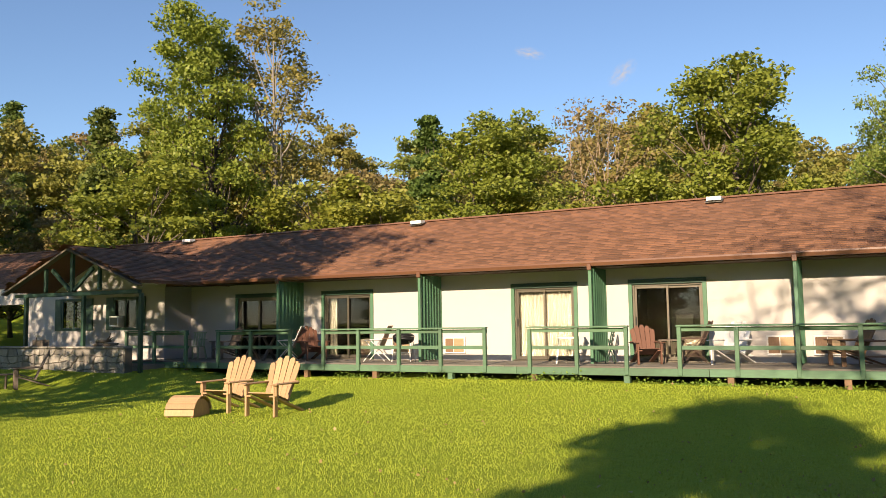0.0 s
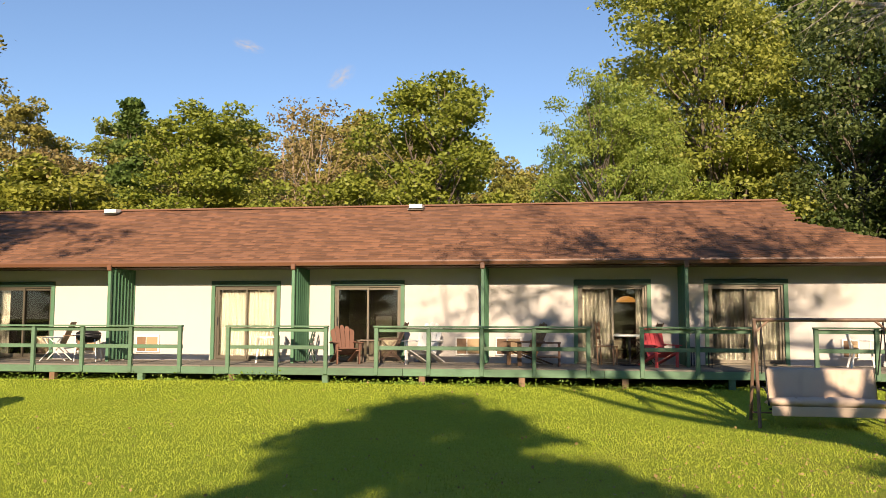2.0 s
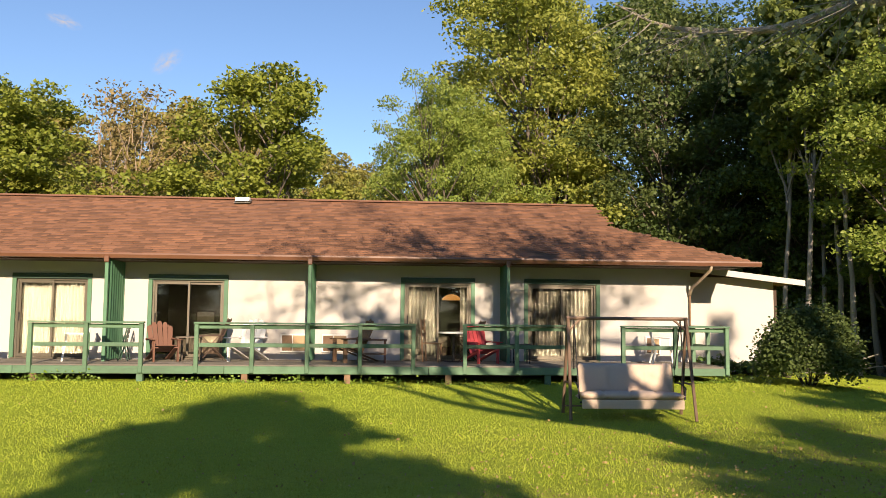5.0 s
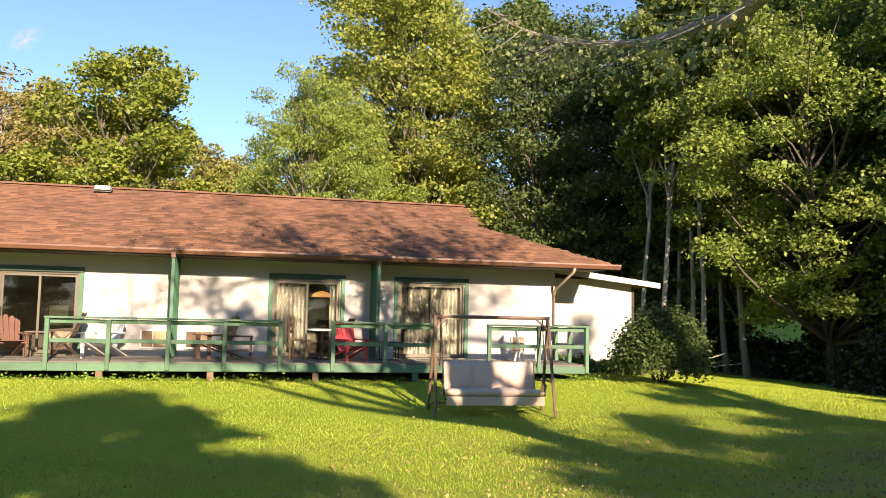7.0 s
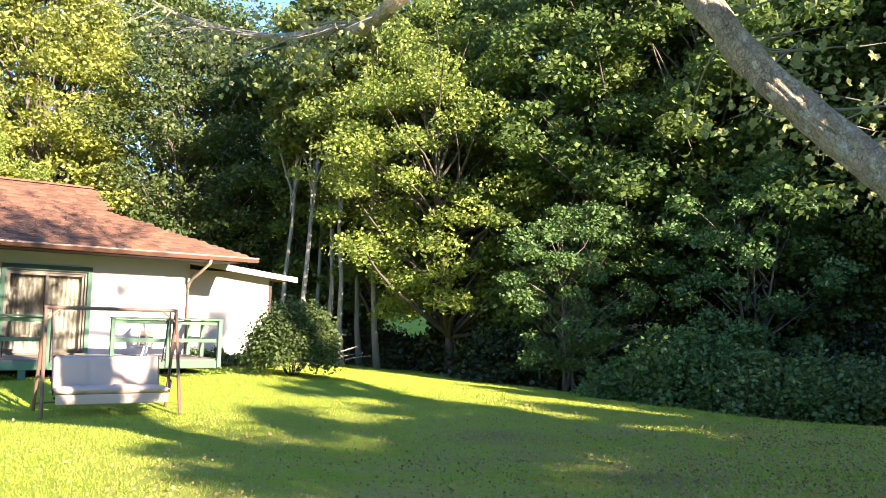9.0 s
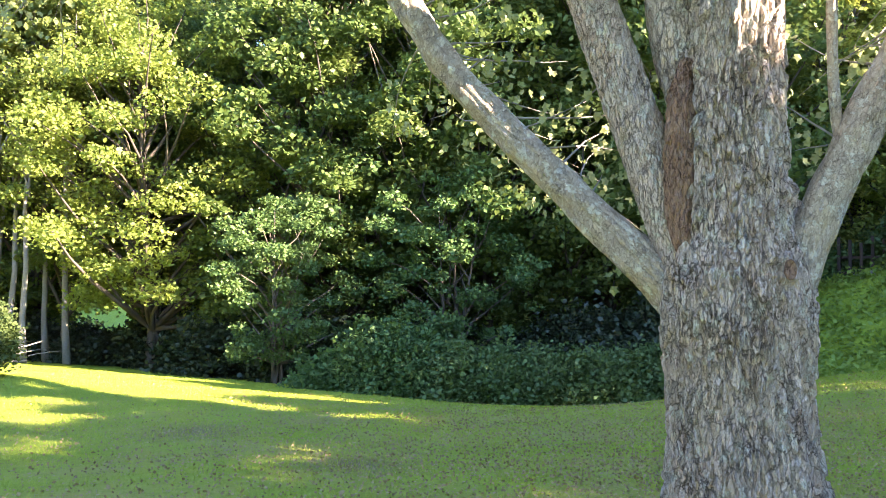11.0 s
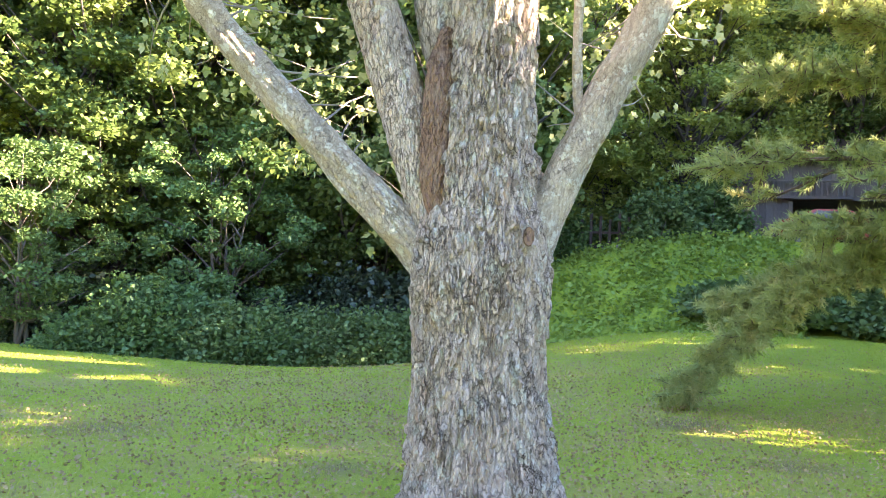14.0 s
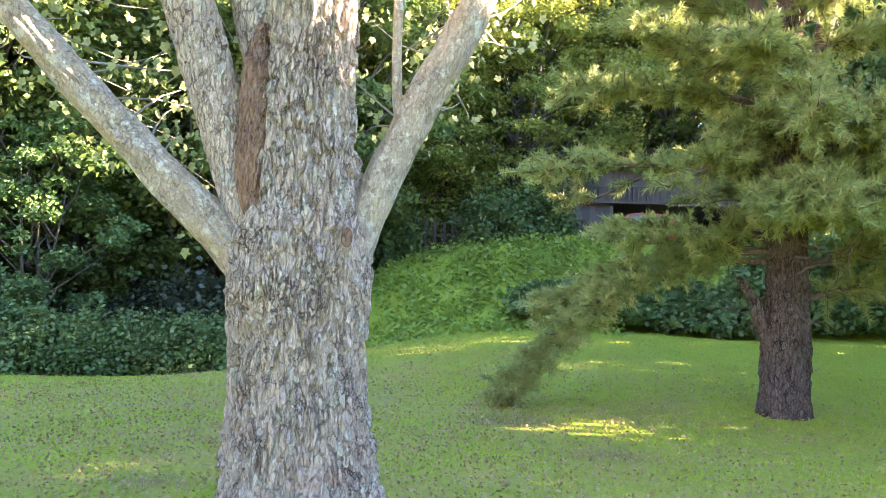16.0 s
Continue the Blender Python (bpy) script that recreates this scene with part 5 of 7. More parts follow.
def garden_swing(at, turn):
    s = thing("garden_swing", "three-seat steel garden swing with faded beige cushions", "swing", at, turn)
    W, H = 1.07, 1.78
    for sx in (-1, 1):
        part("leg", tube(bmesh.new(), [(sx * W, 0.02, H), (sx * (W + 0.03), -0.45, 0.0)], [0.03] * 2, 8), RUSTY_TUBE, s)
        part("leg", tube(bmesh.new(), [(sx * W, 0.02, H), (sx * (W + 0.03), 0.50, 0.02)], [0.03] * 2, 8), RUSTY_TUBE, s)
        part("corner_brace", tube(bmesh.new(), [(sx * (W - 0.24), 0.02, H), (sx * W, 0.0, H - 0.22)], [0.022] * 2, 8), RUSTY_TUBE, s)
        part("leg_crossbar", tube(bmesh.new(), [(sx * (W + 0.01), -0.28, 0.62), (sx * (W + 0.01), 0.31, 0.62)], [0.02] * 2, 8), RUSTY_TUBE, s)
        part("hanger", tube(bmesh.new(), [(sx * (W - 0.1), 0.02, H), (sx * 0.93, -0.30, 0.38)], [0.011] * 2, 6), BLACK_METAL, s)
        part("hanger", tube(bmesh.new(), [(sx * (W - 0.1), 0.02, H), (sx * 0.93, 0.28, 0.85)], [0.011] * 2, 6), BLACK_METAL, s)
        part("armrest", tube(bmesh.new(), [(sx * 0.93, 0.26, 0.62), (sx * 0.95, -0.1, 0.62), (sx * 0.95, -0.32, 0.56), (sx * 0.93, -0.34, 0.36)], [0.016] * 4, 7), BLACK_METAL, s)
    part("top_bar", tube(bmesh.new(), [(-W - 0.03, 0.02, H), (W + 0.03, 0.02, H)], [0.032] * 2, 8), RUSTY_TUBE, s)
    part("seat_frame", tube(bmesh.new(), [(-0.92, -0.30, 0.30), (0.92, -0.30, 0.30)], [0.018] * 2, 7), BLACK_METAL, s)
    part("seat_frame", tube(bmesh.new(), [(-1.1, 0.46, 0.16), (1.1, 0.46, 0.16)], [0.016] * 2, 7), RUSTY_TUBE, s)

    def pillow(w, d, h, m, seams):
        """A stuffed cushion w wide, d deep and h high, pinched along its seams and soft at the rim."""
        bm = bmesh.new()
        nx, nz = 36, 10
        for sy in (-1, 1):
            grid = []
            for j in range(nz + 1):
                row = []
                for i in range(nx + 1):
                    u, v = i / nx, j / nz
                    full = (math.sin(math.pi * u) ** 0.18) * (math.sin(math.pi * v) ** 0.4) if 0 < i < nx and 0 < j < nz else 0.0
                    pinch = 1 - 0.35 * max(math.exp(-((u - q) / 0.018) ** 2) for q in seams) - 0.12 * noise.noise(Vector((u * 9, v * 4, sy + h)))
                    row.append(bm.verts.new(m @ Vector(((u - 0.5) * w, sy * 0.5 * d * full * pinch, v * h + 0.012 * noise.noise(Vector((u * 7, sy, v * 3)))))))
                grid.append(row)
            for j in range(nz):
                for i in range(nx):
                    bm.faces.new((grid[j][i], grid[j][i + 1], grid[j + 1][i + 1], grid[j + 1][i]))
        bmesh.ops.remove_doubles(bm, verts=bm.verts, dist=0.012)
        return bm
    part("seat_cushion", pillow(1.84, 0.20, 0.66, pose(0, 0.24, 0.36, 84), (0.25, 0.5, 0.75)), CUSHION, s, smooth=True)
    part("back_cushion", pillow(1.76, 0.16, 0.58, pose(0, 0.14, 0.40, -14), (0.34, 0.67)), CUSHION, s, smooth=True)
    part("valance", boxed((-0.90, -0.43, 0.20), (0.90, -0.40, 0.36), 0.012), CUSHION, s)
    return s


garden_swing((4.34, 14.95, ground_z(4.3, 14.9)), -4)

# ---- the bush by the building's end ----
def shrub(name, label, at, rx, ry, h, leaves, size, mat, seed, category="bush", stems=9, flat=1.0):
    t = thing(name, label, category, at)
    rs = np.random.RandomState(seed)
    bm = bmesh.new()
    r2 = random.Random(seed)
    for k in range(stems):
        a = 2 * math.pi * k / stems
        tube(bm, limb_path((0.06 * rx * math.cos(a), 0.06 * ry * math.sin(a), -0.05), (0.75 * rx * math.cos(a), 0.75 * ry * math.sin(a), h * r2.uniform(0.5, 0.85)), 0.05, r2, 3), [0.025, 0.018, 0.012, 0.006], 5)
    part("stemwork", bm, BARK, t)
    n = max(30, leaves // 60)
    d = rs.normal(size=(n, 3))
    d /= np.linalg.norm(d, axis=1)[:, None]
    d[:, 2] = np.abs(d[:, 2]) * 1.15 - 0.3
    cc = d * (0.80 + 0.28 * rs.rand(n))[:, None] * (rx, ry, h * 0.56) + (0, 0, h * 0.42)
    p = cc[rs.randint(0, n, leaves)] + rs.normal(size=(leaves, 3)) * (rx * 0.13, ry * 0.13, h * 0.085)
    p[:, 2] = np.maximum(p[:, 2], 0.03)
    part("crown", leaf_cloud("crown", p, size, mat, seed + 1, droop=0.1), None, t)
    return t


shrub("round_bush", "dense round dark green bush by the building's corner", (9.5, 18.3, ground_z(9.5, 18.3) - 0.05), 0.98, 0.95, 1.8, 20000, 0.055, LEAF_DEEP, 61)
r2 = random.Random(17)
for k in range(9):
    bx = 8.4 + k * 0.28
    shrub("low_plant", "small leafy plant at the foot of the wing's wall", (bx, 21.6 + r2.uniform(-0.3, 0.3), ground_z(bx, 21.7)), 0.3, 0.25, r2.uniform(0.3, 0.6), 300, 0.07, LEAF_VINE, 300 + k, "plant", 4)

# ---- the old maple on the lawn ----
def bark_material(name, plate, shade, brown, lichen, lichen_amount, gap, scale, tall=0.33, crack_width=0.05, spots=9.0):
    """Plated bark: ragged upright plates parted by dark cracks, flaking at two scales, with lichen in patches and specks."""
    m = bpy.data.materials.new(name)
    m.use_nodes = True
    n, l = m.node_tree.nodes, m.node_tree.links
    b = n["Principled BSDF"]
    b.inputs["Roughness"].default_value, b.inputs["Specular IOR Level"].default_value = 0.95, 0.15
    co = n.new("ShaderNodeTexCoord").outputs["Object"]

    def node(kind, **kw):
        x = n.new("ShaderNode" + kind)
        for k, v in kw.items():
            s_ = x.inputs[k.replace("_", " ")]
            if isinstance(v, bpy.types.NodeSocket):
                l.new(v, s_)
            else:
                s_.default_value = v
        return x

    def fractal(vec, size, detail, rough=0.6):
        return node("TexNoise", Vector=vec, Scale=size, Detail=detail, Roughness=rough)

    def ramp(v, lo, hi, top=1.0):
        return node("MapRange", Value=v, From_Min=lo, From_Max=hi, To_Max=top).outputs[0]

    def mixed(a, c, fac):
        x = n.new("ShaderNodeMix")
        x.data_type = "RGBA"
        for s_, v in ((x.inputs[6], a), (x.inputs[7], c), (x.inputs[0], fac)):
            if isinstance(v, tuple):
                s_.default_value = (*v, 1)
            else:
                l.new(v, s_)
        return x.outputs[2]

    def product(a, c, op="MULTIPLY"):
        x = n.new("ShaderNodeMath")
        x.operation = op
        l.new(a, x.inputs[0])
        if isinstance(c, float):
            x.inputs[1].default_value = c
        else:
            l.new(c, x.inputs[1])
        return x.outputs[0]
    mp = node("Mapping", Vector=co, Scale=(1, 1, tall)).outputs[0]
    wob = fractal(co, 16, 8, 0.7)
    add = n.new("ShaderNodeVectorMath")
    add.operation = "MULTIPLY_ADD"
    add.inputs[1].default_value = (0.075, 0.075, 0.05)
    l.new(wob.outputs["Color"], add.inputs[0])
    l.new(mp, add.inputs[2])
    cells = []
    for k in (1.0, 2.1):
        v = n.new("ShaderNodeTexVoronoi")
        v.feature = "DISTANCE_TO_EDGE"
        v.inputs["Scale"].default_value = scale * k
        l.new(add.outputs[0], v.inputs["Vector"])
        cells.append(v.outputs["Distance"])
    tone = n.new("ShaderNodeTexVoronoi")
    tone.inputs["Scale"].default_value = scale
    l.new(add.outputs[0], tone.inputs["Vector"])
    fine, grit, big = fractal(mp, 60, 8).outputs[0], fractal(co, 130, 6, 0.7).outputs[0], fractal(co, 2.6, 5).outputs[0]
    open_ = ramp(fractal(co, 5.0, 4).outputs[0], 0.36, 0.60)
    crack = ramp(cells[0], 0.0, crack_width)
    split = ramp(cells[1], -0.03, crack_width)
    col = mixed(plate, shade, ramp(fine, 0.35, 0.68))
    sep = n.new("ShaderNodeSeparateColor")
    l.new(tone.outputs["Color"], sep.inputs[0])
    col = mixed(col, brown, product(ramp(sep.outputs[0], 0.35, 1.0, 0.75), ramp(big, 0.38, 0.62)))
    col = mixed(col, shade, ramp(grit, 0.48, 0.72, 0.8))
    patch = ramp(fractal(co, spots, 10, 0.72).outputs[0], 0.545, 0.585, lichen_amount)
    speck = ramp(fractal(co, spots * 5, 6, 0.7).outputs[0], 0.60, 0.66, lichen_amount)
    col = mixed(col, lichen, product(patch, speck, "MAXIMUM"))
    keep = product(ramp(product(crack, 1.0), 0.0, 1.0), split, "MINIMUM")
    keep = product(keep, product(open_, 0.45), "ADD")
    keep = ramp(keep, 0.0, 1.0)
    col = mixed(gap, col, keep)
    l.new(col, b.inputs["Base Color"])
    hgt = product(product(keep, product(fine, 0.5), "ADD"), product(product(grit, 0.35), product(patch, 0.25), "ADD"), "ADD")
    bp = node("Bump", Height=hgt, Strength=1.0, Distance=0.02)
    l.new(bp.outputs[0], b.inputs["Normal"])
    return m


MAPLE_BARK = bark_material("maple_bark", (0.68, 0.565, 0.46), (0.45, 0.355, 0.28), (0.42, 0.285, 0.205), (0.66, 0.64, 0.52), 0.75, (0.085, 0.058, 0.044), 22, crack_width=0.075)
LIMB_BARK = bark_material("maple_limb_bark", (0.60, 0.51, 0.385), (0.39, 0.315, 0.235), (0.29, 0.21, 0.15), (0.68, 0.655, 0.53), 0.85, (0.16, 0.115, 0.085), 30, 0.55, 0.04, 10.0)
PINE_BARK = bark_material("pine_bark", (0.25, 0.175, 0.145), (0.13, 0.088, 0.072), (0.21, 0.125, 0.095), (0.30, 0.25, 0.22), 0.35, (0.028, 0.019, 0.016), 15, 0.4, 0.09)


def rough_limb(pts, radii, sides, per_m, depth, seed, freq=1.0, plates=0.0, knobs=0.07):
    """A limb with split, plated bark in the mesh itself, along a smooth curve through pts."""
    pts = [Vector(p) for p in pts]
    n = len(pts)

    def spline(v, i, t):
        p0, p1, p2, p3 = v[max(i - 1, 0)], v[i], v[i + 1], v[min(i + 2, n - 1)]
        return 0.5 * (2 * p1 + (p2 - p0) * t + (2 * p0 - 5 * p1 + 4 * p2 - p3) * t * t + (3 * p1 - p0 - 3 * p2 + p3) * t ** 3)
    path, rad = [], []
    for i in range(n - 1):
        k = max(2, int((pts[i + 1] - pts[i]).length * per_m))
        for j in range(k):
            path.append(spline(pts, i, j / k))
            rad.append(spline(radii, i, j / k))
    path.append(pts[-1])
    rad.append(radii[-1])
    bm = bmesh.new()
    rings, prev = [], None
    s = 0.0
    for i, p in enumerate(path):
        if i:
            s += (p - path[i - 1]).length
        z = (path[min(i + 1, len(path) - 1)] - path[max(i - 1, 0)]).normalized()
        x = (prev - z * prev.dot(z)) if prev else z.orthogonal()
        x.normalize()
        prev = x
        y = z.cross(x)
        ring = []
        for k in range(sides):
            a = 2 * math.pi * k / sides
            w = Vector((math.cos(a), math.sin(a), 0)) * rad[i] * 9 * freq
            w.z = s * 1.5 * freq
            r1 = noise.noise(w + Vector((seed, 0, noise.noise(w * 0.6) * 0.7)))
            r2_ = noise.noise(w * 2.3 + Vector((0, seed, 0)))
            big = noise.noise(Vector((math.cos(a), math.sin(a), s * (0.8 if knobs < 0.1 else 3.2) + seed)) * 1.1)
            if plates:
                v = Vector((math.cos(a) * rad[i], math.sin(a) * rad[i], s * 0.3)) * plates
                v += noise.noise_vector(v * 0.9 + Vector((seed, 0, 0))) * 0.55 + noise.noise_vector(v * 3.1) * 0.22
                dist, near = noise.voronoi(v)
                rise = min(1.0, (dist[1] - dist[0]) / 0.28)
                lift = noise.cell(near[0] * 7.3)
                curl = max(-1.0, min(1.0, (near[0].z - v.z) * 1.1))
                d = depth * (rise * (0.75 + 0.5 * lift + 0.55 * curl * lift) - 0.6 + 0.25 * r2_) + rad[i] * knobs * big
                ring.append(bm.verts.new(p + (x * math.cos(a) + y * math.sin(a)) * (rad[i] + d)))
                continue
            d = depth * (1.0 - 2.2 * (1 - min(1, abs(r1) * 3.2)) ** 2 + 0.6 * r2_) + rad[i] * knobs * big
            ring.append(bm.verts.new(p + (x * math.cos(a) + y * math.sin(a)) * (rad[i] + d)))
        rings.append(ring)
    for a, b in zip(rings, rings[1:]):
        for k in range(sides):
            bm.faces.new((a[k], a[(k + 1) % sides], b[(k + 1) % sides], b[k]))
    bm.faces.new(rings[-1])
    return bm


MX, MY = 5.95, 1.28
maple = thing("maple_tree", "old many-stemmed maple with pale flaky lichen-spotted bark", "tree", (0, 0, 0))
part("trunk", rough_limb([(MX + 0.02, MY, -0.15), (MX, MY + 0.02, 0.12), (MX - 0.02, MY + 0.06, 0.6), (MX - 0.02, MY + 0.08, 1.2), (MX - 0.03, MY + 0.11, 1.75), (MX - 0.02, MY + 0.12, 2.3), (MX - 0.02, MY + 0.13, 3.0), (MX - 0.01, MY + 0.10, 3.8), (MX, MY + 0.13, 4.3)],
                         [0.74, 0.55, 0.475, 0.455, 0.485, 0.38, 0.32, 0.30, 0.28], 300, 66, 0.048, 3, freq=1.9, plates=16.0), MAPLE_BARK, maple)
part("upper_stem", rough_limb([(MX, MY + 0.12, 4.25), (MX + 0.05, MY + 0.25, 5.6), (MX + 0.1, MY + 0.2, 8.2)], [0.275, 0.23, 0.09], 40, 10, 0.008, 4, freq=1.9), MAPLE_BARK, maple)
# root flare
for k, a in enumerate((200, 265, 150, 330, 40, 95)):
    ca, sa = math.cos(radians(a)), math.sin(radians(a))
    part("root", rough_limb([(MX + 0.30 * ca, MY + 0.30 * sa, 0.42), (MX + 0.47 * ca, MY + 0.47 * sa, 0.14), (MX + 0.75 * ca, MY + 0.75 * sa, -0.06)], [0.17, 0.13, 0.06], 60, 50, 0.018, 20 + k, plates=21.0), MAPLE_BARK, maple)
MAIN_LIMBS = (
    ("lower_left", [(5.90, 1.55, 1.62), (5.80, 1.90, 1.98), (5.68, 2.33, 2.40), (5.57, 2.78, 2.86), (5.42, 3.36, 3.50), (5.26, 3.72, 4.10), (5.10, 4.5, 5.2), (5.0, 5.6, 6.4), (4.9, 7.2, 7.8)], [0.19, 0.15, 0.125, 0.118, 0.11, 0.105, 0.09, 0.07, 0.03]),
    ("second_stem", [(5.88, 1.60, 1.75), (5.84, 1.74, 2.2), (5.79, 1.93, 2.75), (5.71, 2.23, 3.63), (5.6, 2.7, 5.0), (5.3, 3.4, 7.0), (5.0, 4.0, 8.8)], [0.22, 0.19, 0.18, 0.17, 0.14, 0.10, 0.04]),
    ("third_stem", [(6.05, 1.50, 2.35), (6.02, 1.62, 3.0), (5.95, 1.80, 3.7), (5.9, 2.0, 5.2), (6.3, 2.5, 7.2), (6.5, 2.8, 9.0)], [0.22, 0.20, 0.19, 0.15, 0.10, 0.04]),
    ("right_limb", [(5.98, 1.18, 1.70), (6.02, 0.99, 2.12), (6.10, 0.72, 2.75), (6.19, 0.38, 3.46), (6.3, 0.0, 4.3), (6.4, -0.6, 5.6), (6.6, -1.2, 7.4)], [0.20, 0.145, 0.13, 0.12, 0.10, 0.08, 0.03]))
for k, (nm, pts, rd) in enumerate(MAIN_LIMBS):
    if nm in ("second_stem", "third_stem"):
        part("limb", rough_limb(pts, rd, 96, 40, 0.013, 50 + k * 7, freq=1.8, plates=26.0), MAPLE_BARK, maple)
    else:
        part("limb", rough_limb(pts, rd, 90, 48, 0.0075, 50 + k * 7, freq=1.3, knobs=0.16), LIMB_BARK, maple)
HIGH_LIMBS = [[(5.88, 1.35, 4.0), (4.6, 1.0, 4.9), (3.2, 0.6, 5.8), (1.6, 0.3, 7.4)], [(5.88, 1.45, 4.0), (4.9, 1.9, 5.0), (3.6, 2.4, 6.4), (2.4, 2.8, 8.2)],
              [(5.9, 1.25, 4.1), (4.9, 0.6, 5.2), (4.0, -0.6, 6.6), (3.2, -1.6, 8.4)], [(6.05, 1.2, 4.0), (6.6, 0.6, 5.0), (7.6, -0.4, 6.4), (8.6, -1.0, 8.2)], [(6.05, 1.4, 4.0), (6.9, 1.6, 5.0), (8.2, 2.0, 6.2), (9.6, 2.2, 8.0)]]
for k, pts in enumerate(HIGH_LIMBS):
    part("limb", rough_limb(pts, [0.15, 0.12, 0.09, 0.04], 24, 8, 0.006, 75 + k), LIMB_BARK, maple)
part("sucker_stem", rough_limb([(6.10, 0.72, 2.72), (6.09, 0.79, 2.95), (6.08, 0.81, 3.7), (6.1, 0.75, 4.8)], [0.045, 0.037, 0.034, 0.02], 14, 14, 0.003, 90), LIMB_BARK, maple)
BROWN_BARK = bark_material("stripped_brown_bark", (0.36, 0.22, 0.15), (0.20, 0.12, 0.085), (0.30, 0.17, 0.10), (0.38, 0.31, 0.24), 0.25, (0.05, 0.03, 0.022), 24)
knot = bmesh.new()
tube(knot, [(5.55, 0.985, 1.96), (5.53, 0.975, 1.96), (5.54, 0.98, 1.96)], [0.05, 0.045, 0.02], 14)
bmesh.ops.transform(knot, matrix=Matrix.Translation((5.55, 0.98, 1.96)) @ Matrix.Diagonal((1, 0.75, 1.3, 1)) @ Matrix.Translation((-5.55, -0.98, -1.96)), verts=knot.verts)
part("branch_scar", knot, BROWN_BARK, maple, "oval healed branch scar")

part("stripped_bark", rough_limb([(5.66, 1.60, 2.0), (5.66, 1.66, 2.3), (5.68, 1.68, 2.7), (5.70, 1.68, 3.1), (5.76, 1.66, 3.4)], [0.05, 0.10, 0.11, 0.09, 0.04], 70, 70, 0.018, 95, freq=2.2, plates=24.0), BROWN_BARK, maple, "strip of brown peeling bark")
def lobed_leaves(name, centres, size, mat, seed):
    """Five-lobed leaves, each a slightly cupped fan hanging from its stalk."""
    r4 = random.Random(seed)
    rim = [(0.0, -0.38), (0.34, -0.42), (0.34, -0.10), (0.54, 0.14), (0.31, 0.22), (0.0, 0.62), (-0.31, 0.22), (-0.54, 0.14), (-0.34, -0.10), (-0.34, -0.42)]
    vs, fs = [], []
    for c in centres:
        m = Matrix.Translation(c) @ Matrix.Rotation(r4.uniform(0, 6.28), 4, "Z") @ Matrix.Rotation(r4.gauss(-1.9, 0.6), 4, "X") @ Matrix.Rotation(r4.gauss(0, 0.5), 4, "Y")
        k = size * r4.uniform(0.65, 1.35)
        i = len(vs)
        vs.append(m @ Vector((0, 0, 0)))
        for x, y in rim:
            vs.append(m @ Vector((x * k, y * k, -0.16 * k * (x * x + y * y) * 4 + r4.uniform(-0.05, 0.05) * k)))
        fs += [(i, i + 1 + j, i + 1 + (j + 1) % 10) for j in range(10)]
    me = bpy.data.meshes.new(name)
    me.from_pydata(vs, [], fs)
    me.materials.append(mat)
    return me


# boughs, twigs and leaves
rb = random.Random(23)
twig_leaves, twigs = [], bmesh.new()


def spray(a, b, r, n, spread, droop=0.25):
    """A twig from a to b with n leaves hanging round its outer part."""
    p = limb_path(a, b, 0.07, rb, 5)
    tube(twigs, p, [r * (1 - 0.17 * i) for i in range(6)], 5, caps=False)
    for _ in range(n):
        f = rb.uniform(0.25, 1.05)
        q = Vector(a).lerp(Vector(b), f)
        twig_leaves.append((q.x + rb.gauss(0, spread), q.y + rb.gauss(0, spread), q.z + rb.gauss(0, spread * 0.7) - droop * rb.random() * spread * 2))


bough = [(5.05, 5.0, 5.8), (4.48, 6.81, 4.62), (4.84, 8.31, 4.98), (4.84, 9.99, 5.30), (4.47, 11.47, 5.78), (4.06, 12.36, 6.20), (3.57, 12.97, 6.74)]
part("bough", rough_limb(bough, [0.085, 0.07, 0.06, 0.05, 0.035, 0.022, 0.008], 16, 8, 0.004, 70), LIMB_BARK, maple)
for k in range(60):
    i = rb.randrange(1, 6)
    a = Vector(bough[i]).lerp(Vector(bough[i + 1]), rb.random())
    spray(a, a + Vector((rb.uniform(-0.9, 0.7), rb.uniform(0.1, 1.0), rb.uniform(-0.75, 0.25))), 0.012, 13, 0.15)
for k in range(110):
    nm, pts, rd = MAIN_LIMBS[rb.choice((0, 0, 0, 1, 3, 3))]
    i = rb.randrange(2, len(pts) - 2) if nm != "lower_left" else rb.randrange(2, 6)
    a = Vector(pts[i]).lerp(Vector(pts[i + 1]), rb.random())
    side_ = Vector((rb.uniform(0.25, 1.3), rb.uniform(-0.5, 0.9), rb.uniform(-0.5, 0.7)))
    spray(a, a + side_ * rb.uniform(0.6, 1.5), 0.011, 12, 0.15)
tagged(part("twigwork", twigs, BRANCH_GREY, maple), kind="stuff")
tagged(part("low_foliage", lobed_leaves("low_leaves", twig_leaves, 0.062, LEAF_PALE, 77), None, maple, "pale drooping maple leaves"), kind="stuff")
crown_leaves = []
stems = [[Vector(p) for p in pts] for nm, pts, rd in MAIN_LIMBS] + [[Vector(p) for p in pts] for pts in HIGH_LIMBS] + [[Vector((MX - 0.01, MY + 0.10, 3.8)), Vector((MX + 0.05, MY + 0.25, 5.6)), Vector((MX + 0.1, MY + 0.2, 8.2))]]
up_twigs = bmesh.new()
rc = random.Random(64)


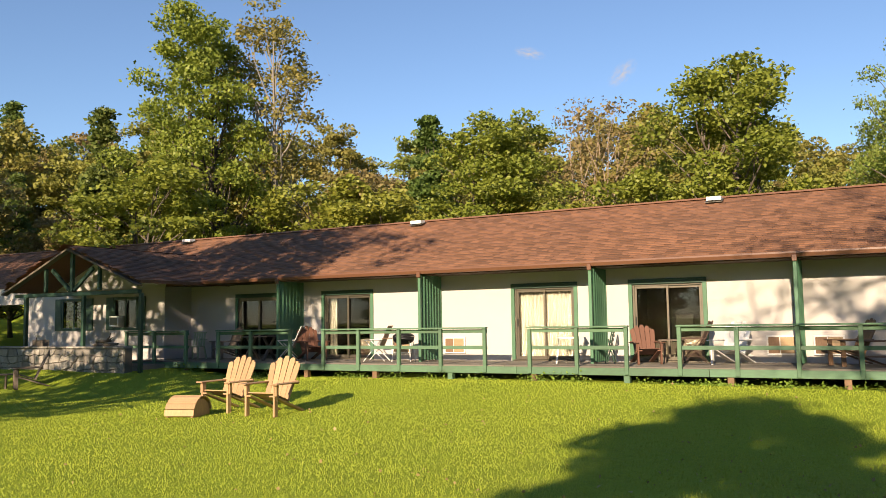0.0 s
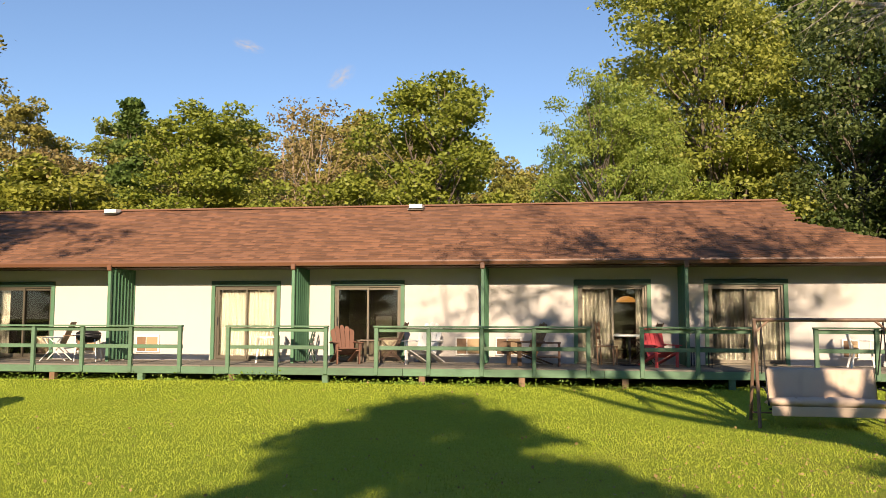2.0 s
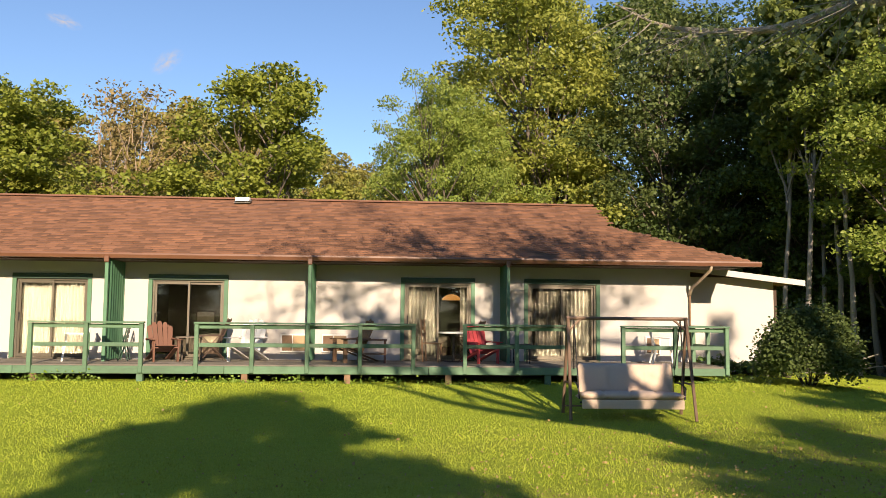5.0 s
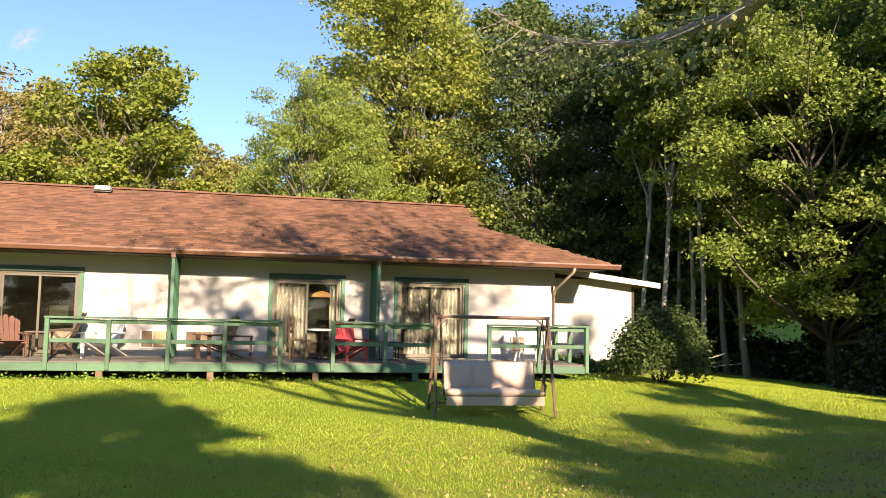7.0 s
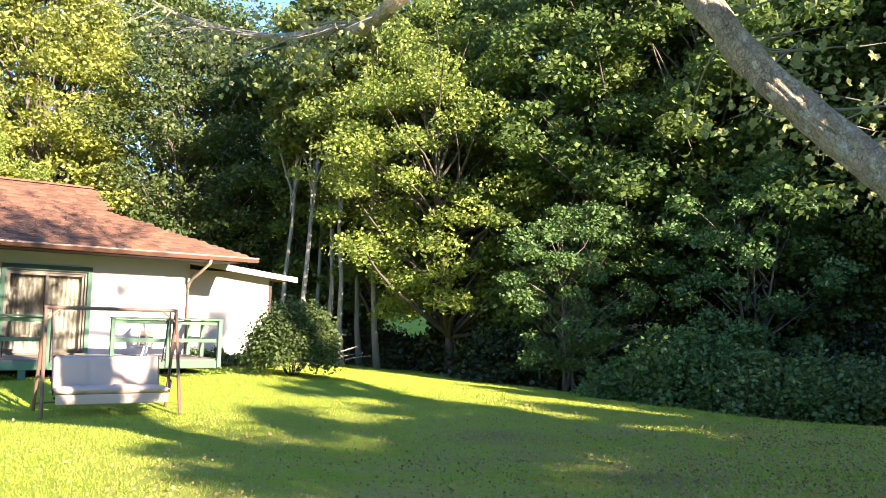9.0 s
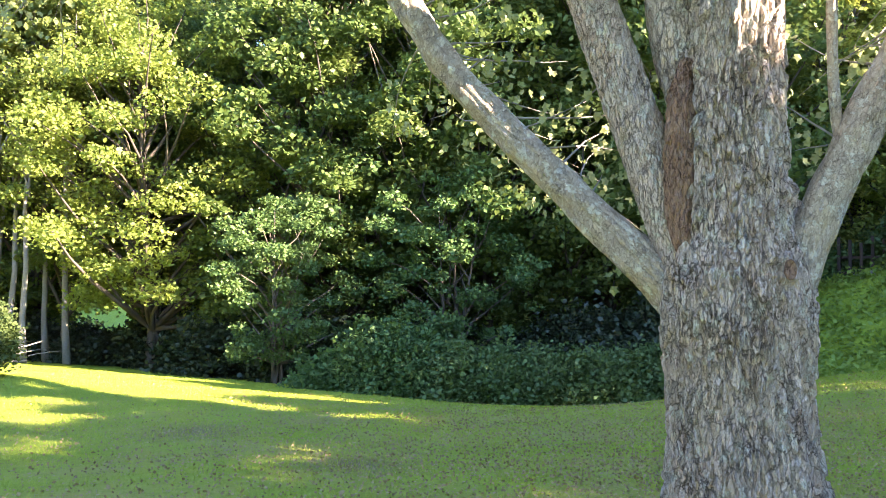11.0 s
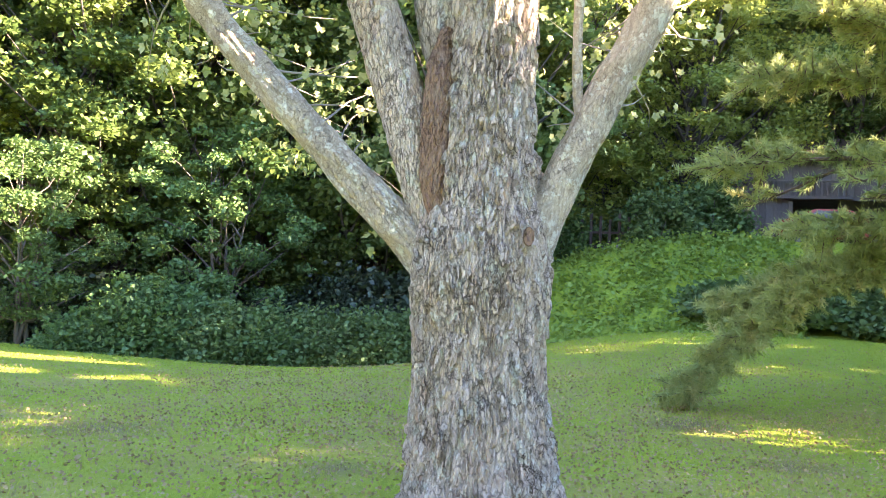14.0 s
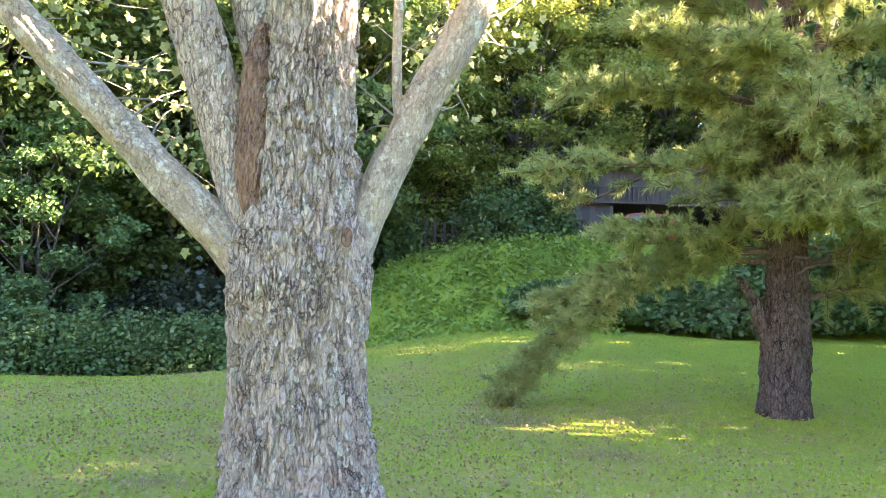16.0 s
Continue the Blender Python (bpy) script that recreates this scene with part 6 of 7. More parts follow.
def crown_branch(a, b, r0, level):
    """A rising branch that forks into thinner ones and ends in loose leaf sprays."""
    pts = limb_path(a, b, 0.09, rc, 6)
    tube(up_twigs, pts, [r0 * (1 - 0.78 * i / 6) for i in range(7)], 7 if level == 0 else 5, caps=False)
    ln = (b - a).length
    if level < 2:
        for k in range(5 if level == 0 else 3):
            f = rc.uniform(0.3, 0.97)
            u = f * 6
            i = min(int(u), 5)
            p = pts[i].lerp(pts[i + 1], u - i)
            way = (b - a).normalized() * 0.75 + Vector((rc.gauss(0, 0.6), rc.gauss(0, 0.6), rc.gauss(0.15, 0.4)))
            crown_branch(p, p + way.normalized() * ln * rc.uniform(0.3, 0.55), r0 * 0.45, level + 1)
    if level:
        for _ in range(11 if level == 2 else 5):
            q = a.lerp(b, rc.uniform(0.35, 1.12))
            crown_leaves.append((q.x + rc.gauss(0, 0.22), q.y + rc.gauss(0, 0.22), q.z + rc.gauss(0, 0.16)))


for k in range(26):
    st_ = stems[rc.randrange(len(stems))]
    a = st_[-3].lerp(st_[-1], rc.uniform(0.1, 1.0))
    ang = 2 * math.pi * (k + rc.random()) / 26
    rr = 5.6 * math.sqrt(rc.uniform(0.1, 1.0))
    b = Vector((4.9 + rr * math.cos(ang), 1.4 + 0.65 * rr * math.sin(ang), rc.uniform(8.2, 14.0) - 0.25 * rr))
    b.z = max(b.z, a.z + 0.8, 7.2)
    crown_branch(a, b, rc.uniform(0.06, 0.11), 0)
tagged(part("branchwork", up_twigs, BARK_PALE, maple), kind="stuff")
part("crown", leaf_cloud("crown", crown_leaves, 0.11, LEAF_SUN, 78), None, maple)

# ---- the pine ----
pine = thing("pine_tree", "rough-barked pine with drooping grey-green needle boughs", "tree", (12.5, -3.68, ground_z(12.5, -3.68)))
part("trunk", rough_limb([(0, 0, -0.2), (0, 0, 0.15), (0, 0, 0.8), (0.02, -0.02, 2.0), (0, 0.02, 3.4), (-0.05, 0.02, 4.6), (-0.1, 0.05, 7.5), (0, 0, 11)], [0.40, 0.35, 0.315, 0.29, 0.26, 0.22, 0.14, 0.03], 130, 34, 0.040, 120, freq=0.9, plates=9.5), PINE_BARK, pine)
part("fork_stem", rough_limb([(-0.05, 0.12, 0.85), (-0.12, 0.34, 1.2), (-0.15, 0.46, 1.55), (-0.2, 0.7, 1.9)], [0.15, 0.10, 0.075, 0.03], 36, 24, 0.014, 127, plates=14.0), PINE_BARK, pine)
for k, (dx, dy) in enumerate(((0.0, 0.55), (0.1, -0.7))):
    part("stem", rough_limb([(0, 0, 4.3), (dx * 0.4, dy * 0.5, 5.0), (dx, dy, 6.4), (dx, dy * 1.3, 9.0)], [0.15, 0.12, 0.09, 0.02], 20, 8, 0.008, 130 + k), BARK_PINE, pine)
needles, tips, arms = [], [], bmesh.new()
rp = random.Random(31)


def needle_bough(pts, r, side_n, side_len, tuft, pale=0.1, start=0.25):
    """A pine bough: an arm along pts with side branchlets, tufts of needles along them."""
    pts = [Vector(p) for p in pts]
    tube(arms, pts, [r * (1 - 0.8 * i / (len(pts) - 1)) for i in range(len(pts))], 6, caps=False)
    for k in range(side_n):
        f = start + (1 - start) * (k + rp.random()) / side_n
        u = f * (len(pts) - 1)
        i = min(int(u), len(pts) - 2)
        a = pts[i].lerp(pts[i + 1], u - i)
        way = (pts[i + 1] - pts[i]).normalized()
        b = a + (way * rp.uniform(0.3, 1.0) + Vector((rp.gauss(0, 0.6), rp.gauss(0, 0.6), rp.gauss(0.05, 0.35)))).normalized() * side_len * rp.uniform(0.5, 1.15)
        if 0.9 < b.y < 2.8 and 2.5 < b.z < 3.45 and rp.random() < 0.88:
            continue  # the open gap between the low boughs and the crown
        tube(arms, [a, a.lerp(b, 0.5) + Vector((0, 0, -0.03)), b], [0.012, 0.009, 0.005], 4, caps=False)
        bucket = tips if rp.random() < pale else needles
        for j in range(5):
            q = a.lerp(b, 0.3 + 0.175 * j)
            d = (b - a).normalized()
            bucket.append((q, d, tuft))


def tuft_mesh(name, items, mat, per, seed):
    rs = np.random.RandomState(seed)
    q = np.array([tuple(i[0]) for i in items]).repeat(per, 0)
    d = np.array([tuple(i[1]) for i in items]).repeat(per, 0)
    ln = np.array([i[2] for i in items]).repeat(per)[:, None] * (0.75 + 0.5 * rs.rand(len(q)))[:, None]
    w = rs.normal(size=q.shape)
    w = w / np.linalg.norm(w, axis=1)[:, None] * 0.9 + d * 0.75
    w /= np.linalg.norm(w, axis=1)[:, None]
    s = np.cross(w, rs.normal(size=q.shape))
    s /= np.linalg.norm(s, axis=1)[:, None]
    q = q + d * (rs.rand(len(q))[:, None] - 0.5) * 0.12
    v = np.stack([q + s * 0.009, q - s * 0.009, q + w * ln], 1).reshape(-1, 3)
    me = bpy.data.meshes.new(name)
    n = len(q)
    me.vertices.add(3 * n)
    me.vertices.foreach_set("co", v.ravel())
    me.loops.add(3 * n)
    me.loops.foreach_set("vertex_index", np.arange(3 * n))
    me.polygons.add(n)
    me.polygons.foreach_set("loop_start", np.arange(n) * 3)
    me.update(calc_edges=True)
    me.materials.append(mat)
    return me


# boughs as (height on the trunk, reach along y, reach along x, sag at the end, weight)
for h, ry, rx, dz, n in ((2.3, 3.9, -0.2, -2.1, 105), (2.1, 3.4, 0.4, -0.75, 60), (2.35, 2.4, -0.7, 0.15, 90), (2.0, -2.6, 0.3, 0.9, 40), (3.3, 3.6, -0.3, 0.0, 40), (3.5, 2.9, 0.5, -0.6, 20), (3.9, 1.2, -0.9, -0.5, 60),
                         (4.1, -1.4, -0.8, -0.9, 60), (4.3, 3.0, 0.0, 0.3, 56), (4.7, 2.2, -0.6, 0.6, 56), (3.6, -2.2, 0.1, -0.4, 56), (5.0, -1.8, -0.5, 0.5, 50), (5.5, 2.4, 0.4, 0.9, 50), (5.9, 1.5, -0.7, 0.8, 44), (6.3, -2.0, 0.4, 0.6, 44),
                         (4.5, 0.3, -1.5, -0.3, 60), (3.2, -0.9, -1.3, -0.3, 50), (6.9, 1.6, 0.6, 0.8, 40), (7.6, -1.2, 0.2, 0.9, 36), (8.4, 0.9, -0.4, 0.9, 30), (9.3, 0.2, 0.3, 1.2, 30), (4.0, 0.2, -1.9, -0.2, 70), (3.9, -0.9, -1.7, -0.1, 60), (4.6, 0.9, -1.7, 0.2, 60), (5.4, -0.4, -1.5, 0.4, 60), (3.4, 1.8, -1.1, -0.4, 60), (6.2, 0.6, -1.3, 0.5, 50), (3.0, 1.4, 1.5, 0.1, 30), (4.4, -0.6, 1.7, 0.3, 30),
                         (2.75, 0.5, -1.5, 0.0, 70), (2.6, -0.7, -1.4, 0.1, 60), (3.0, 0.0, -1.8, -0.2, 70), (3.1, -1.6, -0.9, -0.4, 60), (1.5, -2.2, 0.1, 0.7, 40)):
    p = [Vector((0, 0, h)), Vector((rx * 0.3, ry * 0.3, h + 0.16 + dz * 0.12)), Vector((rx * 0.7, ry * 0.66, h + 0.12 + dz * 0.42)), Vector((rx, ry, h + dz))]
    mid = [p[0], p[0].lerp(p[1], 0.5), p[1], p[1].lerp(p[2], 0.5), p[2], p[2].lerp(p[3], 0.55), p[3]]
    low = h < 2.34 and ry > 2
    needle_bough(mid, 0.055, int(n * (4.0 if low else 2.5)), 0.34 if low else 0.46, 0.125, 0.13)
for k in range(26):
    z, ang = rp.uniform(1.3, 4.8), rp.uniform(0, 6.28)
    way = Vector((math.cos(ang), math.sin(ang), rp.uniform(-0.3, 0.25)))
    a = Vector((0, 0, z)) + way * 0.2
    pts = limb_path(a, a + way * rp.uniform(0.6, 1.5), 0.16, rp, 5)
    tube(arms, pts, [0.026, 0.022, 0.017, 0.012, 0.008, 0.004], 5, caps=False)
    for j in (2, 3, 4):
        tube(arms, limb_path(pts[j], pts[j] + Vector((rp.gauss(0, 0.2), rp.gauss(0, 0.2), rp.gauss(-0.1, 0.2))), 0.15, rp, 3), [0.009, 0.007, 0.005, 0.003], 4, caps=False)
tagged(part("branchwork", arms, BARK_PINE, pine), kind="stuff")
tagged(part("needle_foliage", tuft_mesh("needles", needles, NEEDLES, 21, 5), None, pine), kind="stuff")
tagged(part("pale_foliage", tuft_mesh("pale_tips", tips, NEEDLES_TIP, 21, 6), None, pine), kind="stuff")

# ---- undergrowth at the edge of the woods ----
def shrub_mesh(seed, leaves, size, mat, flat=0.6, ragged=0.13):
    rs = np.random.RandomState(seed)
    n = max(30, leaves // 50)
    d = rs.normal(size=(n, 3))
    d /= np.linalg.norm(d, axis=1)[:, None]
    d[:, 2] = np.abs(d[:, 2])
    cc = d * (0.72 + 0.34 * rs.rand(n))[:, None]
    p = cc[rs.randint(0, n, leaves)] + rs.normal(size=(leaves, 3)) * (ragged, ragged, ragged * 0.7)
    p[:, 2] = np.maximum(p[:, 2], 0.01)
    return p, size, mat, seed


def shrub_row(name, label, places, variants, mat, leaves, size, seed, category):
    """Repeats of a few leafy mounds, each with its own stems, set out at (x, y, rx, ry, h)."""
    made = {}
    r3 = random.Random(seed)
    for x, y, rx, ry, h in places:
        k = r3.randrange(variants)
        key = (k, round(h * 2))
        if key not in made:
            p = shrub_mesh(seed + k, leaves, size, mat)[0] * (rx, ry, h)
            stems = bmesh.new()
            for j in range(7):
                a = 2 * math.pi * j / 7
                tube(stems, limb_path((0.1 * math.cos(a), 0.1 * math.sin(a), -0.1), (0.6 * rx * math.cos(a), 0.6 * ry * math.sin(a), h * 0.7), 0.06, r3, 3), [0.04, 0.03, 0.02, 0.01], 5, caps=False)
            sm = mesh_of("stems", stems)
            sm.materials.append(BARK)
            made[key] = (leaf_cloud("crown", p, size, mat, seed + 50 + k, droop=0.35), sm)
        t = thing(name, label, category, (x, y, ground_z(x, y) - 0.05), r3.uniform(0, 360), group=name.replace("_", " ") + "s")
        part("crown", made[key][0], None, t)
        part("stemwork", made[key][1], None, t)


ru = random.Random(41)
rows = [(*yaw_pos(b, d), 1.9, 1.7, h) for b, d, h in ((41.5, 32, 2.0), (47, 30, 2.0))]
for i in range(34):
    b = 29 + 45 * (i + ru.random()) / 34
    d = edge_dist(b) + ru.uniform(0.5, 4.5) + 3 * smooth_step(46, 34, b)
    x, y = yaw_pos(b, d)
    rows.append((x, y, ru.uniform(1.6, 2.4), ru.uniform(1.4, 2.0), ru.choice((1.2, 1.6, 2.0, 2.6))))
# sun still reaches these bushes; their shade is in the leaf colour
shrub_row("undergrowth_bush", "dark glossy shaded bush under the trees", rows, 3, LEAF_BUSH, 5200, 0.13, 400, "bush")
rows = []
for i in range(11):
    b = 50.5 + 22 * i / 10
    x, y = yaw_pos(b, 24.6 - 1.6 * math.sin(math.pi * i / 10) + ru.uniform(-0.3, 0.3))
    rows.append((x, y, ru.uniform(1.3, 1.7), ru.uniform(1.1, 1.5), ru.choice((1.5, 1.5, 2.0)) * (0.75 if i in (0, 10) else 1)))
shrub_row("vine_mound", "low mound overgrown with green vines at the lawn's edge", rows, 3, LEAF_VINE, 7000, 0.085, 440, "bush")
rows = []
for i in range(30):
    b = 72.5 + 40 * (i + ru.random()) / 30
    d = (32.5 + ru.uniform(0, 3)) if b < 92 else 24.5 + ru.uniform(0, 6)
    if 92 < b < 103:
        d = 24.5 + ru.uniform(0, 1.5)
    x, y = yaw_pos(b, d)
    rows.append((x, y, ru.uniform(1.2, 2.0), ru.uniform(1.0, 1.6), ru.choice((1.5, 2.0, 2.5)) * (0.5 if 92 < b < 103 else 1)))
shrub_row("bank_bush", "leafy green bush on top of the grassy bank", rows, 3, LEAF_VINE, 4200, 0.12, 470, "bush")

# bleached deadwood at the woods' edge
dead = thing("brush_pile", "pile of bleached dead branches by the woods", "brush pile", (*yaw_pos(29, 33), ground_z(*yaw_pos(29, 33))))
for k in range(16):
    a = Vector((ru.uniform(-1.2, 1.2), ru.uniform(-0.6, 0.6), ru.uniform(0.05, 0.5)))
    b_ = a + Vector((ru.uniform(0.4, 1.6), ru.uniform(-0.5, 0.5), ru.uniform(-0.2, 0.4)))
    b_.z = max(0.03, b_.z)
    part("branch", tube(bmesh.new(), limb_path(a, b_, 0.08, ru, 3), [0.03, 0.025, 0.018, 0.008], 5), BRANCH_GREY, dead)

# ---- cabin, car and fence on the bank ----
CX, CY = 38.0, -5.2
CZ = ground_z(35.5, -5)
cabin = thing("cabin", "weathered grey board cabin with a dark open carport", "cabin", (CX, CY, CZ - 0.1))
part("floor_slab", boxed((-2.2, -4.5, -0.3), (5, 5.5, 0.1), 0), MORTAR, cabin)
for y0 in range(20):
    yy = -0.4 + y0 * 0.29
    part("siding_board", boxed((-1.62, yy + 0.008, 2.35), (-1.56, yy + 0.282, 3.75), 0.006), GREY_WOOD, cabin)
for y0 in range(9):
    yy = 2.0 + y0 * 0.29
    part("siding_board", boxed((-1.62, yy + 0.008, 0.1), (-1.56, yy + 0.282, 2.3), 0.006), GREY_WOOD, cabin)
part("wall", boxed((-1.55, -4.4, 2.3), (5, 5.4, 3.8), 0), GREY_WOOD, cabin)
part("wall", boxed((-1.55, 2.0, 0.1), (5, 5.4, 2.3), 0), GREY_WOOD, cabin)
# dark lining added so the carport opening reads as deep shade
part("back_wall", boxed((4.8, -4.4, 0.1), (5, 2.0, 2.3), 0), DARK_WOOD, cabin)
part("inner_wall", boxed((-0.2, 1.9, 0.1), (5, 1.99, 2.3), 0), DARK_WOOD, cabin)
part("side_wall", boxed((-1.5, -4.5, 0.1), (5, -4.4, 2.3), 0), DARK_WOOD, cabin)
part("lintel", boxed((-1.72, -4.5, 2.22), (-1.58, 2.1, 2.34), 0.006), GREY_WOOD, cabin)
for y in (-4.4, 1.95):
    part("post", boxed((-1.70, y - 0.08, 0.1), (-1.56, y + 0.08, 2.16), 0.006), GREY_WOOD, cabin)
for k in range(16):
    part("baluster", boxed((-1.95, -0.2 + k * 0.2, 2.36), (-1.91, -0.14 + k * 0.2, 2.95), 0), GREY_WOOD, cabin)
part("balcony_rail", boxed((-1.97, -0.3, 2.95), (-1.89, 3.2, 3.02), 0.004), GREY_WOOD, cabin)
part("balcony_floor", boxed((-2.0, -0.3, 2.24), (-1.73, 3.2, 2.35), 0.004), GREY_WOOD, cabin)
part("roof", poly_prism(bmesh.new(), [(-2.2, 3.75), (1.8, 5.2), (5.6, 3.75), (5.6, 3.9), (1.8, 5.4), (-2.2, 3.9)], "y", -5.0, 6.0), DARK_WOOD, cabin)

RED_CAR = material("red_car_paint", (0.35, 0.02, 0.025), 0.25, 0.2, grain=6, amount=0.05, stain_amount=0.05, bump=0.0)
TYRE = material("tyre_rubber", (0.02, 0.02, 0.02), 0.8, grain=40, amount=0.2)
car = thing("car", "red parked car before the dark carport", "car", (34.0, -4.6, ground_z(34.0, -4.6) + 0.0), 90)
prof = [(-2.05, 0.32), (-2.08, 0.70), (-1.95, 0.86), (-1.1, 0.93), (-0.45, 1.38), (0.75, 1.42), (1.55, 1.05), (1.98, 0.96), (2.05, 0.55), (1.98, 0.30)]
body = poly_prism(bmesh.new(), prof, "y", -0.82, 0.82)
bmesh.ops.bevel(body, geom=list(body.edges), offset=0.05, segments=2, affect="EDGES")
part("body", body, RED_CAR, car)
DARK_GLASS = material("dark_car_glass", (0.02, 0.025, 0.03), 0.08, grain=5, amount=0.0, bump=0.0)
part("side_window", poly_prism(bmesh.new(), [(-0.85, 0.95), (-0.40, 1.31), (0.70, 1.35), (1.25, 1.02)], "y", -0.832, 0.832), DARK_GLASS, car)
part("windscreen", timber((0, -0.0, 0.0), (0, 0, 0.62), 1.42, 0.02, 0, (0, 1, 0)), DARK_GLASS, car).matrix_local = pose(-1.04, 0, 0.93, 0, 54, 0) @ pose(0, 0, 0, 0, 0, 90)
for wx in (-1.3, 1.3):
    for wy in (-0.80, 0.80):
        wheel = part("wheel", tube(bmesh.new(), [(wx, wy - 0.1, 0.32), (wx, wy + 0.1, 0.32)], [0.32, 0.32], 18), TYRE, car)
        part("rim", tube(bmesh.new(), [(wx, wy - 0.115, 0.32), (wx, wy + 0.115, 0.32)], [0.19, 0.19], 14), ALU, wheel)
for wy in (-0.6, 0.6):
    part("headlight", boxed((-2.10, wy - 0.16, 0.66), (-2.0, wy + 0.16, 0.80), 0.02), WHITE_PLASTIC, car)

fence = thing("wooden_fence", "dark post fence with grey blocks at its foot", "fence", (32.6, 3.9, ground_z(32.6, 3.9)), 0)
for k in range(9):
    part("post", boxed((-0.05, -1.5 + k * 0.36, -0.2), (0.05, -1.40 + k * 0.36, 1.5 + 0.12 * (k % 3)), 0.006), DARK_WOOD, fence)
for z in (0.4, 0.95):
    part("rail", boxed((0.05, -1.6, z), (0.09, 1.6, z + 0.09), 0.005), DARK_WOOD, fence)
for k in range(5):
    blk = thing("stone_block", "pale grey stone block beside the fence", "stone", (31.9, 2.6 + k * 0.5, ground_z(31.9, 2.6 + k * 0.5)), ru.uniform(-20, 20), group="stone blocks")
    part("block", boxed((-0.15, -0.17, -0.05), (0.15, 0.17, 0.27), 0.03), STONE, blk)

# power lines at the far left
for k, z in enumerate((8.0, 7.35, 6.6)):
    w = thing("power_line", "thin grey overhead power line", "cable", (0, 0, 0), group="power lines")
    part("wire", tube(bmesh.new(), [(-62 + i * 4.5, 44 - i * 0.4, z + 0.02 * (i - 4) ** 2) for i in range(8)], [0.018] * 8, 5), ALU, w)

# ---- grass, litter and weeds ----
def blades(n, seed):
    rs = np.random.RandomState(seed)
    r = 2.6 + 31 * rs.rand(n)
    a = np.radians(-66 + 182 * rs.rand(n))
    x, y = r * np.sin(a), r * np.cos(a)
    keep = ~((y > 18.85) & (x < 8.0)) & ~((y > 17.2) & (x < -19.9)) & ~((y > 22.3) & (x < 10.8)) & (np.hypot(x - 5.95, y - 1.31) > 0.5) & (np.hypot(x - 12.5, y + 3.68) > 0.36)
    worn = np.sin(x * 1.7 + 2 * np.sin(y * 0.9)) * np.sin(y * 2.3 + np.sin(x)) + 0.5 * rs.normal(size=n)
    keep &= ~((np.hypot(x - 9.5, y - 4.5) < 8.5) & (worn > 0.45))
    x, y, r = x[keep], y[keep], r[keep]
    n = len(x)
    z = ground_np(x, y)
    h = (0.018 + 0.024 * rs.rand(n))
    w = 0.0042 * np.maximum(1, r / 8)
    t = rs.rand(n) * 2 * np.pi
    lean = rs.normal(size=(n, 2)) * 0.45
    b = np.stack([np.cos(t) * w, np.sin(t) * w, 0 * w], 1)
    p = np.stack([x, y, z - 0.005], 1)
    v = np.stack([p - b, p + b, p + np.stack([lean[:, 0] * h, lean[:, 1] * h, h], 1)], 1).reshape(-1, 3)
    me = bpy.data.meshes.new("grass")
    me.vertices.add(3 * n)
    me.vertices.foreach_set("co", v.ravel())
    me.loops.add(3 * n)
    me.loops.foreach_set("vertex_index", np.arange(3 * n))
    me.polygons.add(n)
    me.polygons.foreach_set("loop_start", np.arange(n) * 3)
    me.update(calc_edges=True)
    return me


grass = part("grass", blades(760000, 9), GRASS_BLADE)
tagged(grass, "short mown green grass blades over the lawn", "grass", kind="stuff")


def scatter_leaves(n, seed, size, region):
    rs = np.random.RandomState(seed)
    pts = []
    while len(pts) < n:
        x, y = region(rs)
        if (y > 18.7 and x < 8) or y > 26:
            continue
        pts.append((x, y, ground_z(x, y) + 0.035 + 0.02 * rs.rand()))
    return leaf_cloud("fallen_leaves", pts, size, FALLEN, seed, droop=0.0, long=1.2)


litter = part("fallen_leaves", scatter_leaves(420, 4, 0.042, lambda rs: (rs.uniform(-14, 14), 3 + 16 * rs.rand())), FALLEN)
tagged(litter, "scattered brown and orange fallen leaves on grass", "leaves", kind="stuff")
litter2 = part("leaf_litter", scatter_leaves(44000, 6, 0.027, lambda rs: (9.8 + rs.normal() * 4.6, 2.4 + rs.normal() * 4.4)), FALLEN)
tagged(litter2, "dense small dry leaf litter on worn shaded lawn", "leaves", kind="stuff")
wd = []
rw = np.random.RandomState(12)
for k in range(60):
    cx, h = rw.uniform(-21, 7.9), rw.uniform(0.05, 0.2)
    for _ in range(45):
        x, y = cx + rw.normal() * 0.22, DECK_Y - 0.12 + rw.normal() * 0.08
        wd.append((x, y, ground_z(x, y) + abs(rw.normal()) * h * 0.5))
bw = []
for k in range(520):
    cx, cy, h = rw.uniform(22.5, 32), rw.uniform(-2.5, 9.5), rw.uniform(0.1, 0.4)
    for _ in range(28):
        x, y = cx + rw.normal() * 0.3, cy + rw.normal() * 0.3
        bw.append((x, y, ground_z(x, y) + abs(rw.normal()) * h * 0.6))
tagged(part("bank_weeds", leaf_cloud("bank_weeds", bw, 0.11, LEAF_BANK, 15, droop=-0.2), None), "rough bright green weeds covering the bank", "weeds", kind="stuff")
weeds = part("weeds", leaf_cloud("weeds", wd, 0.04, LEAF_BANK, 13, droop=-0.3), None)
